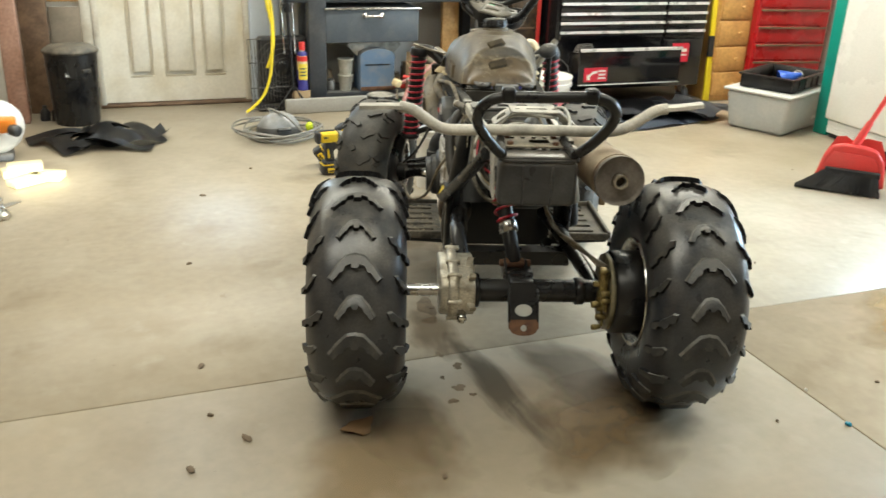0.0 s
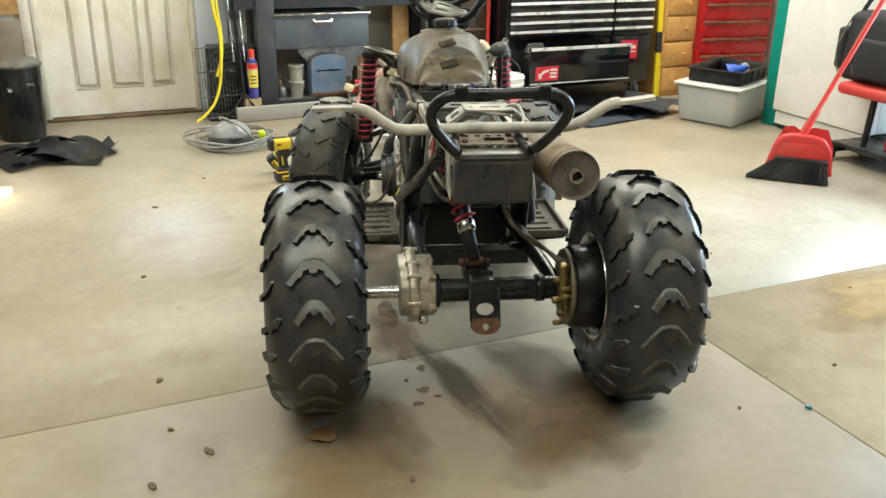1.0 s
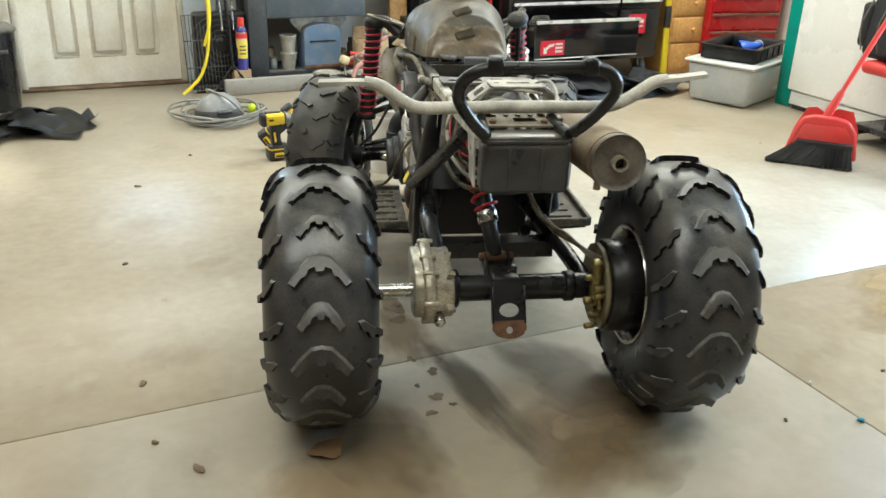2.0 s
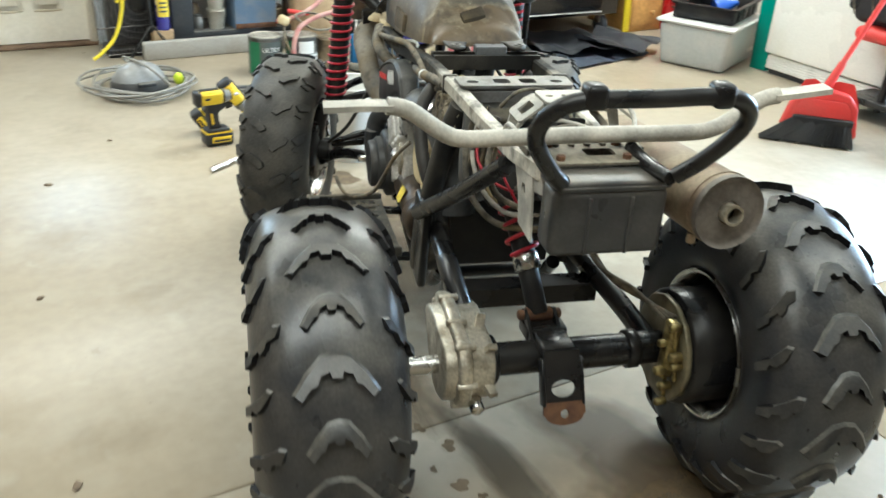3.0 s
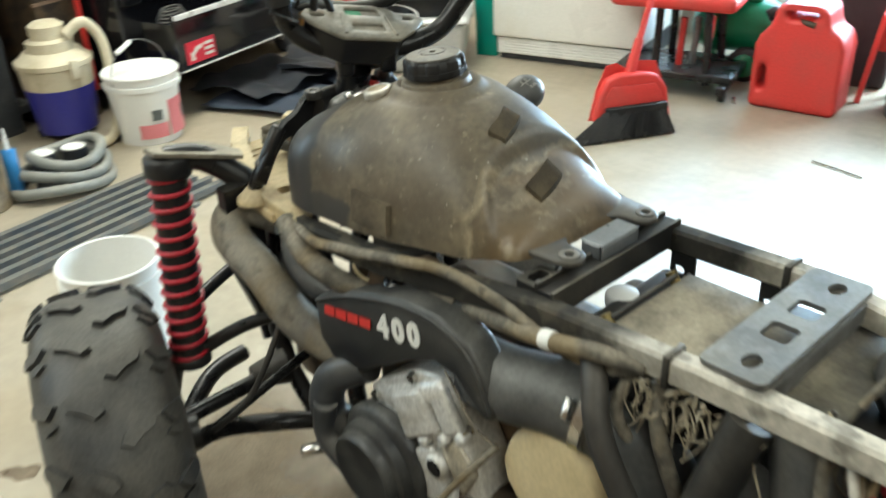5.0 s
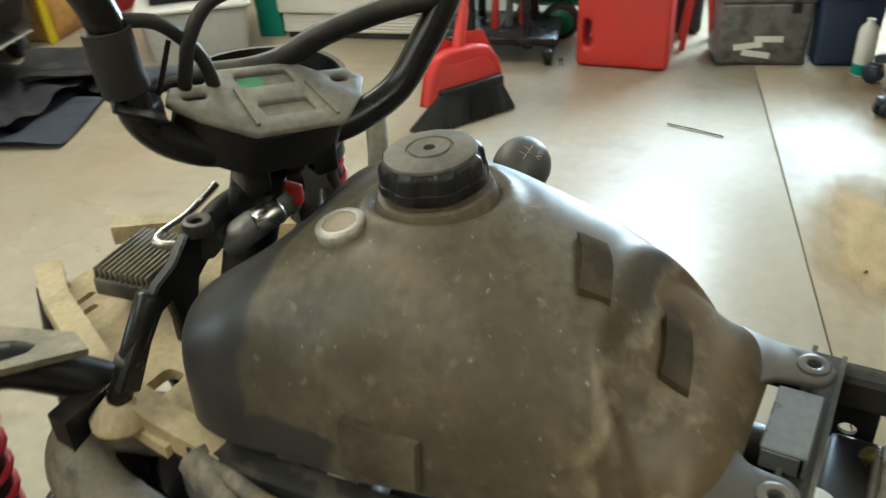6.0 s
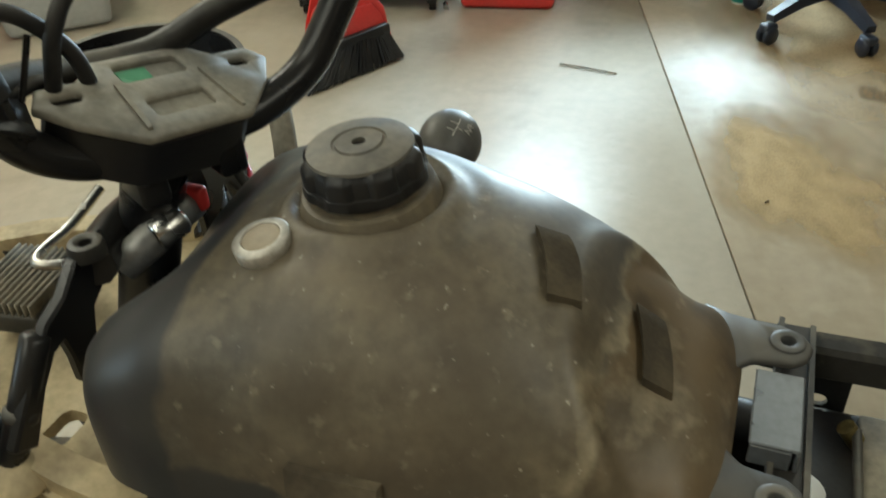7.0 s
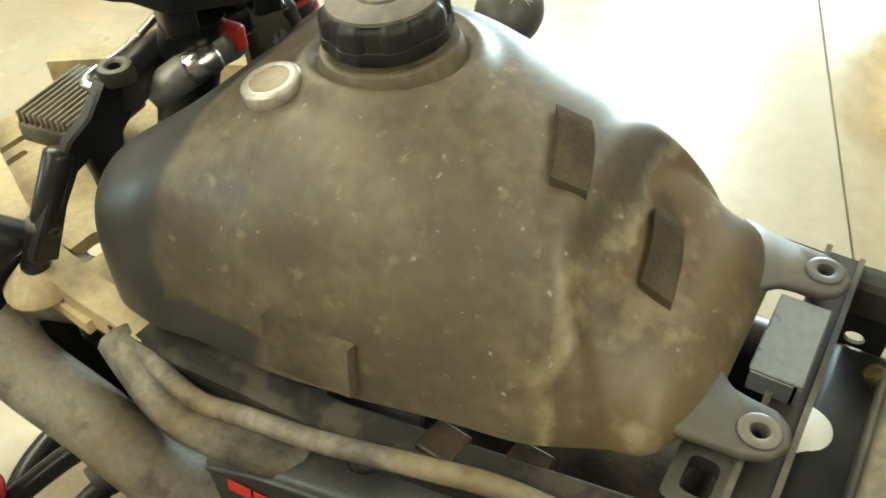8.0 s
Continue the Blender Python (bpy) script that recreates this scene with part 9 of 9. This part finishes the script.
# tote with tray
M_CLEAR = surf("cloudy_clear_plastic", (0.42, 0.44, 0.44), 0.35, col2=(0.50, 0.50, 0.47), mix=0.4, scale=6, grain=60, vary=0.05, bump=0.03)
M_LID = surf("pale_lid_plastic", (0.56, 0.56, 0.54), 0.4, mix=0.3, scale=5, vary=0.03, bump=0.03)
TM = pose(2.955, 2.465, 0, 0, 0, 24)
tt = thing("storage_tote", "cloudy clear plastic storage tote with a pale grey lid", "storage tote", TM)
b = BM()
box(b, (0, 0, 0.115), (0.52, 0.36, 0.23), bev=0.025, seg=3, taper=(1.12, 1.14))
part("tub", b, M_CLEAR, tt)
part("lid", box(BM(), (0, 0, 0.240), (0.61, 0.44, 0.020), bev=0.009, seg=2), M_LID, tt, "pale grey snap-on lid")
part("grip", box(BM(), (0.20, -0.205, 0.165), (0.09, 0.012, 0.02), bev=0.004), M_CLEAR, tt)
part("contents", box(BM(), (0.17, -0.187, 0.12), (0.13, 0.004, 0.12), bev=0.0015, seg=1), M_WHITE, tt, "pale paper inside")
tr = thing("plastic_tray", "black plastic tray resting on the tote lid", "tray", TM @ pose(0.01, 0.0, 0.250, 0, 0, 3))
part("tray_floor", box(BM(), (0, 0, 0.006), (0.44, 0.31, 0.012), bev=0.003, seg=1), M_PLASTIC, tr)
for c, s in (((0, -0.16, 0.045), (0.47, 0.012, 0.08)), ((0, 0.16, 0.045), (0.47, 0.012, 0.08)), ((-0.228, 0, 0.045), (0.012, 0.308, 0.08)), ((0.228, 0, 0.045), (0.012, 0.308, 0.08))):
    part("side", box(BM(), c, s, bev=0.003, seg=1), M_PLASTIC, tr)
part("rim", plate(BM(), rrect(0, 0, 0.506, 0.366, 0.02), 0.010, Matrix.Translation((0, 0, 0.078)), [rrect(0, 0, 0.462, 0.322, 0.015)]), M_PLASTIC, tr)
for k in range(4):
    part("rib", box(BM(), (-0.15 + 0.10 * k, -0.168, 0.045), (0.014, 0.008, 0.07), bev=0.002), M_PLASTIC, tr)
M_ROYAL = surf("royal_blue_plastic", (0.03, 0.10, 0.50), 0.35, mix=0.2)
cu = thing("blue_funnel", "royal blue plastic funnel lying in the tray", "funnel", TM @ pose(-0.02, -0.03, 0.30, 70, 0, 40))
part("cone", lathe(BM(), [(0.06, 0.0), (0.062, 0.01), (0.04, 0.06), (0.014, 0.10), (0.012, 0.13), (0.010, 0.13), (0.036, 0.06), (0.056, 0.012)], Matrix.Translation((0, 0, -0.03)), 24), M_ROYAL, cu)
ca = thing("white_can", "white labelled can lying in the tray", "can", TM @ pose(0.09, -0.05, 0.305, 0, 90, 15))
part("body", rod(BM(), (0, 0, -0.065), (0, 0, 0.065), 0.033, 24, bev=0.004), M_WHITE, ca)
part("cap", rod(BM(), (0, 0, 0.064), (0, 0, 0.08), 0.024, 20, bev=0.003), M_GREYST, ca)
part("label_bar", lathe(BM(), [(0.0332, -0.02), (0.0337, -0.02), (0.0337, 0.03), (0.0332, 0.03)], None, 18, 150, 260), M_BOX, ca)

# ---- east wall ----
M_TEAL = surf("teal_paint", (0.010, 0.26, 0.20), 0.45, col2=(0.012, 0.20, 0.16), mix=0.4, scale=6)
solid("teal_board", box(BM(), (3.13, 2.245, 0.60), (0.035, 0.11, 1.20), pose(0, 0, 0, -3, 2, 0), bev=0.004), M_TEAL, "teal painted board leaning beside the refrigerator", "board")
M_FRIDGE = surf("white_enamel", (0.84, 0.83, 0.79), 0.3, col2=(0.78, 0.76, 0.68), mix=0.35, scale=3, grain=120, vary=0.04, bump=0.03)
fr = thing("refrigerator", "white enamel refrigerator with a louvred base grille", "refrigerator", pose(3.06, 1.80, 0))
part("cabinet", box(BM(), (0.37, 0, 0.86), (0.64, 0.72, 1.50), bev=0.015), M_FRIDGE, fr)
part("door", box(BM(), (0.025, 0, 0.86), (0.055, 0.73, 1.50), bev=0.016, seg=3), M_FRIDGE, fr)
part("base", box(BM(), (0.34, 0, 0.05), (0.60, 0.68, 0.10)), M_BOX, fr)
part("grille", box(BM(), (0.028, 0, 0.066), (0.015, 0.70, 0.075), bev=0.003), M_FRIDGE, fr)
for k in range(5):
    part("louvre", box(BM(), (0.018, 0, 0.040 + 0.013 * k), (0.010, 0.66, 0.005), pose(0, 0, 0, 0, 30, 0)), M_FRIDGE, fr)

# broom and dust pan
pm = axes((2.365, 1.240, 0.0), (0.70, -0.71, 0), (0.06, 0.06, 1))
dp = thing("dust_pan", "red plastic lobby dust pan standing upright", "dust pan", pose(0, 0, 0))
outl = [(-0.155, 0.055), (0.165, 0.030), (0.150, 0.17), (0.115, 0.255), (0.050, 0.262), (0.0, 0.235), (-0.045, 0.262), (-0.085, 0.255), (-0.125, 0.17)]
b = BM()
plate(b, outl, 0.006, pm @ Matrix.Translation((0, 0, -0.05)))
part("back", b, M_REDP, dp)
b = BM()
hood = [(-0.155, 0.055), (0.165, 0.030), (0.145, 0.16), (0.105, 0.215), (0.045, 0.228), (-0.05, 0.230), (-0.10, 0.215), (-0.130, 0.16)]
plate(b, hood, 0.05, pm @ Matrix.Translation((0, 0, -0.045)))
bevel_sharp(b, 0.016, 3)
part("scoop", b, M_REDP, dp)
b = BM()
plate(b, [(-0.135, 0.075), (0.142, 0.054), (0.122, 0.145), (0.092, 0.185), (-0.085, 0.188), (-0.11, 0.145)], 0.006, pm @ Matrix.Translation((0, 0, 0.004)))
bevel_sharp(b, 0.005, 2)
part("panel", b, M_REDP, dp)
h0, h1 = pm @ Vector((0.0, 0.22, -0.03)), Vector((2.80, 1.17, 1.12))
hd = (h1 - h0).normalized()
part("socket", rod(BM(), h0, h0 + hd * 0.13, 0.021, 16, 0.016), M_REDP, dp)
part("handle", rod(BM(), h0 + hd * 0.10, h1, 0.0115, 14), M_REDP, dp, "long red handle")
br = thing("broom_head", "black bristle broom head under the dust pan", "broom", pose(0, 0, 0))
rnd = random.Random(8)
b = BM()
for k in range(700):
    s = rnd.random()
    w = rnd.uniform(-1, 1)
    top = pm @ Vector((-0.105 + 0.235 * s, 0.085 - 0.01 * s + rnd.uniform(0, 0.02), 0.012 + 0.014 * w))
    low = pm @ Vector((-0.235 + 0.385 * s, 0.0, 0.012 + 0.03 * w))
    low.z = rnd.uniform(0.002, 0.012)
    low += Vector((-0.02, -0.02, 0))
    rod(b, top, low, 0.0030, 4, 0.0022)
tagged(part("bristles", b, M_PLASTIC, br, "stiff black bristles"), kind="stuff")
plate_ = BM()
plate(plate_, [(-0.215, 0.004), (0.145, 0.004), (0.130, 0.085), (-0.100, 0.085)], 0.018, pm @ Matrix.Translation((-0.012, 0.0, -0.010)))
part("bristle_core", plate_, M_PLASTIC, br)
part("block", box(BM(), pm @ Vector((0.012, 0.095, 0.012)), (0.25, 0.035, 0.035), pm.to_3x3().to_4x4(), bev=0.008), M_PLASTIC, br)

# stool with bag
st = thing("roller_seat", "red padded roller seat on a black frame", "seat", pose(3.02, 1.26, 0))
part("cushion", box(BM(), (0, 0, 0.385), (0.36, 0.52, 0.065), bev=0.030, seg=4), M_REDP, st, "red padded cushion")
for x, y in ((-0.13, 0.06), (-0.13, -0.16), (0.13, 0.06), (0.13, -0.16)):
    part("post", rod(BM(), (x, y, 0.05), (x * 0.9, y * 0.9, 0.36), 0.017, 14), M_BLACK, st)
part("base_tray", box(BM(), (0, -0.02, 0.085), (0.34, 0.50, 0.03), bev=0.006), M_BLACK, st)
for y in (-0.24, 0.22):
    part("base_bar", box(BM(), (-0.02, y, 0.055), (0.40, 0.035, 0.03), bev=0.004), M_BLACK, st)
for x in (-0.17, 0.14):
    for y in (-0.24, 0.22):
        part("caster", rod(BM(), (x, y - 0.012, 0.024), (x, y + 0.012, 0.024), 0.024, 16), M_PLASTIC, st)
for k in range(3):
    part("red_tool_handle", rod(BM(), (-0.05 + 0.03 * k, -0.02 - 0.05 * k, 0.10), (-0.05 + 0.03 * k, -0.03 - 0.05 * k, 0.30), 0.014, 10), M_REDP if k != 1 else M_GREYST, st)
M_CLOTH = surf("black_nylon", (0.016, 0.016, 0.018), 0.75, col2=(0.03, 0.03, 0.032), mix=0.4, scale=20, grain=300, bump=0.3)
bg = thing("tool_bag", "black nylon tool bag resting on the red seat", "bag", pose(3.00, 1.36, 0.418))
part("body", box(BM(), (0, 0, 0.18), (0.24, 0.46, 0.36), bev=0.05, seg=4, taper=(0.85, 0.9)), M_CLOTH, bg)
part("side_pocket", box(BM(), (-0.03, 0.225, 0.16), (0.16, 0.07, 0.22), bev=0.025, seg=3), M_CLOTH, bg)
part("front_pocket", box(BM(), (-0.13, -0.04, 0.13), (0.05, 0.26, 0.20), bev=0.02, seg=3), M_CLOTH, bg)
for y in (0.10, 0.20):
    part("piping", tube(BM(), [(-0.125, y, 0.04), (-0.135, y + 0.02, 0.15), (-0.118, y, 0.26), (-0.10, y - 0.02, 0.33)], 0.004, 6), M_DUSTY, bg)
part("strap", tube(BM(), [(-0.06, 0.16, 0.35), (-0.05, 0.10, 0.44), (-0.05, -0.06, 0.45), (-0.06, -0.14, 0.35)], 0.012, 8), M_CLOTH, bg)
gc_ = thing("air_compressor", "green air compressor tank with a small wheel", "compressor", pose(3.26, 1.06, 0))
M_GREENP = surf("green_enamel", (0.010, 0.17, 0.07), 0.35, mix=0.3, scale=6)
part("tank", lathe(BM(), [(0, -0.20), (0.06, -0.19), (0.10, -0.16), (0.115, -0.12), (0.115, 0.12), (0.10, 0.16), (0.06, 0.19), (0, 0.20)], pose(0, 0, 0.22, 90, 0, 0), 32), M_GREENP, gc_)
part("pump", box(BM(), (0.02, 0.0, 0.38), (0.14, 0.18, 0.12), bev=0.02, seg=3), M_GREENP, gc_)
part("wheel", rod(BM(), (-0.13, -0.06, 0.075), (-0.085, -0.06, 0.075), 0.075, 24, bev=0.012), M_PLASTIC, gc_)
part("wheel_cap", rod(BM(), (-0.136, -0.06, 0.075), (-0.12, -0.06, 0.075), 0.05, 20, bev=0.004), M_GREENP, gc_, "green wheel cap")
part("foot", box(BM(), (0, 0.10, 0.06), (0.16, 0.04, 0.12), bev=0.01), M_GREENP, gc_)

# fuel can
fc = thing("fuel_can", "red plastic fuel can standing on the concrete", "fuel can", pose(2.925, 0.74, 0, 0, 0, -8))
b = BM()
sec = [(-0.165, 0.0), (0.165, 0.0), (0.168, 0.02), (0.168, 0.26), (0.150, 0.31), (0.105, 0.335), (0.09, 0.40), (0.07, 0.415), (-0.08, 0.415), (-0.10, 0.40), (-0.115, 0.33), (-0.155, 0.285), (-0.168, 0.25), (-0.168, 0.02)]
plate(b, sec, 0.20, axes((-0.10, 0, 0.0), (0, -1, 0), (0, 0, 1)) @ Matrix.Translation((0, 0, -0.20)), [rrect(-0.002, 0.378, 0.115, 0.036, 0.016), rrect(-0.128, 0.125, 0.030, 0.10, 0.013)])
bevel_sharp(b, 0.020, 3)
part("body", b, M_REDP, fc)
part("spout", rod(BM(), (0.0, 0.125, 0.33), (0.0, 0.150, 0.372), 0.026, 18, bev=0.004), M_BLACK, fc, "black spout cap")
part("valve", tube(BM(), [(-0.06, 0.02, 0.345), (-0.085, 0.0, 0.35), (-0.095, -0.05, 0.345)], 0.012, 10), M_ENGD, fc, "dark valve")
rj = thing("jack_stand", "red steel jack stand behind the fuel can", "jack stand", pose(3.12, 0.47, 0))
for x, y in ((-0.07, -0.06), (0.07, -0.06), (-0.07, 0.06), (0.07, 0.06)):
    part("leg", bar(BM(), [(x, y, 0.0), (x * 0.3, y * 0.3, 0.34)], 0.03, 0.02, up=(0, 1, 0)), M_REDP, rj)
part("post", box(BM(), (0, 0, 0.38), (0.04, 0.04, 0.36), bev=0.004), M_REDP, rj)
solid("dark_bin", box(BM(), (3.36, 0.62, 0.21), (0.24, 0.34, 0.42), bev=0.02, seg=3, taper=(1.05, 1.05)), M_CLOTH, "dark canvas bin standing by the wall", "bin")
gb = thing("grey_case", "grey plastic tool case on the concrete", "tool case", pose(3.0, 0.265, 0, 0, 0, 4))
part("body", box(BM(), (0, 0, 0.115), (0.20, 0.32, 0.23), bev=0.016, seg=3), M_GREYST, gb)
part("lid", box(BM(), (0, 0, 0.245), (0.21, 0.33, 0.035), bev=0.012, seg=3), M_GREYST, gb)
for k, (y, z) in enumerate(((0.05, 0.075), (-0.02, 0.10), (0.02, 0.045))):
    part("sticker", box(BM(), (-0.1015, y, z), (0.002, 0.10, 0.022), pose(0, 0, 0, 8 * (k - 1), 0, 0)), M_WHITE, gb, "torn white sticker")
part("latch", box(BM(), (-0.105, -0.10, 0.215), (0.012, 0.03, 0.04), bev=0.003), M_BLACK, gb)

# office chair
M_CHAIR = surf("navy_black_plastic", (0.020, 0.026, 0.042), 0.4, mix=0.3, scale=8)
M_SEAT = surf("dark_blue_cloth", (0.025, 0.035, 0.06), 0.85, mix=0.4, scale=30, grain=400, bump=0.3)
oc = thing("office_chair", "dark office chair with a five-spoke base", "office chair", pose(2.606, -0.288, 0))
for k in range(5):
    a = radians(121 + 72 * k)
    d = Vector((math.cos(a), math.sin(a), 0))
    sp_ = part("spoke", sweep(BM(), [d * 0.03 + Vector((0, 0, 0.125)), d * 0.14 + Vector((0, 0, 0.115)), d * 0.25 + Vector((0, 0, 0.085))], [(-0.024, -0.016), (0.024, -0.016), (0.018, 0.016), (-0.018, 0.016)], up=(0, 0, 1), scales=[1.15, 1.0, 0.75]), M_CHAIR, oc)
    q = Vector((-d.y, d.x, 0))
    c = d * 0.25 + Vector((0, 0, 0.03))
    for s in (-1, 1):
        part("caster", rod(BM(), c + q * (0.006 * s), c + q * (0.024 * s), 0.030, 18, bev=0.005), M_CHAIR, sp_)
    part("caster_hood", box(BM(), c + Vector((0, 0, 0.022)), (0.05, 0.04, 0.03), pose(0, 0, 0, 0, 0, math.degrees(a)), bev=0.008), M_CHAIR, sp_)
part("gas_column", rod(BM(), (0, 0, 0.10), (0, 0, 0.40), 0.028, 20), M_CHAIR, oc, "dark gas column sleeve")
part("seat", box(BM(), (0, 0, 0.455), (0.48, 0.48, 0.09), bev=0.04, seg=4), M_SEAT, oc, "dark blue cloth seat")
part("backrest", box(BM(), (0.24, 0.0, 0.78), (0.07, 0.44, 0.46), pose(0, 0, 0, 0, 8, 0), bev=0.03, seg=4), M_SEAT, oc)
part("back_stem", bar(BM(), [(0.12, 0, 0.41), (0.26, 0, 0.43), (0.27, 0, 0.62)], 0.06, 0.02, up=(0, 1, 0)), M_CHAIR, oc)
wk = thing("wooden_cart", "pine wood shop cart on black casters", "cart", pose(2.86, -0.76, 0))
for x, y in ((-0.22, -0.22), (0.22, -0.22), (-0.22, 0.22), (0.22, 0.22)):
    part("leg", box(BM(), (x, y, 0.38), (0.05, 0.05, 0.60), bev=0.004), M_PINE, wk)
    part("caster", rod(BM(), (x - 0.012, y, 0.036), (x + 0.012, y, 0.036), 0.036, 18, bev=0.004), M_PLASTIC, wk)
    part("caster_plate", box(BM(), (x, y, 0.074), (0.045, 0.045, 0.014)), M_BLACK, wk)
part("top", box(BM(), (0, 0, 0.70), (0.52, 0.52, 0.035), bev=0.004), M_PINE, wk)
part("shelf", box(BM(), (0, 0, 0.22), (0.48, 0.48, 0.02), bev=0.003), M_PINE, wk)
M_NAVYBIN = surf("navy_bin_plastic", (0.022, 0.040, 0.085), 0.45, mix=0.3, scale=6, grain=120)
nb = thing("storage_bin", "dark navy plastic bin standing by the wall", "bin", pose(3.03, -0.02, 0, 0, 0, 4))
part("tub", box(BM(), (0, 0, 0.13), (0.24, 0.20, 0.26), bev=0.018, seg=3, taper=(1.10, 1.10)), M_NAVYBIN, nb)
part("rim", plate(BM(), rrect(0, 0, 0.285, 0.240, 0.02), 0.014, Matrix.Translation((0, 0, 0.248)), [rrect(0, 0, 0.235, 0.190, 0.015)]), M_NAVYBIN, nb)
wb = thing("water_bottle", "white bottle with a teal band beside the bin", "bottle", pose(2.84, -0.075, 0))
part("body", lathe(BM(), [(0, 0), (0.030, 0), (0.033, 0.006), (0.033, 0.15), (0.028, 0.17), (0.014, 0.185), (0.014, 0.20), (0, 0.20)], None, 24), M_WHITE, wb)
part("band", lathe(BM(), [(0.0332, 0.008), (0.0338, 0.008), (0.0338, 0.045), (0.0332, 0.045)], None, 24), M_TEAL, wb, "teal band")
bc = thing("black_case", "black plastic case standing beside the cart", "tool case", pose(3.00, -0.405, 0, 0, 0, -3))
part("body", box(BM(), (0, 0, 0.12), (0.22, 0.17, 0.24), bev=0.014, seg=3), M_PLASTIC, bc)
part("lid", box(BM(), (0, 0, 0.252), (0.226, 0.176, 0.03), bev=0.010, seg=3), M_PLASTIC, bc)
part("label", box(BM(), (-0.1115, -0.03, 0.10), (0.002, 0.03, 0.014)), M_YELTAG, bc, "small yellow label")
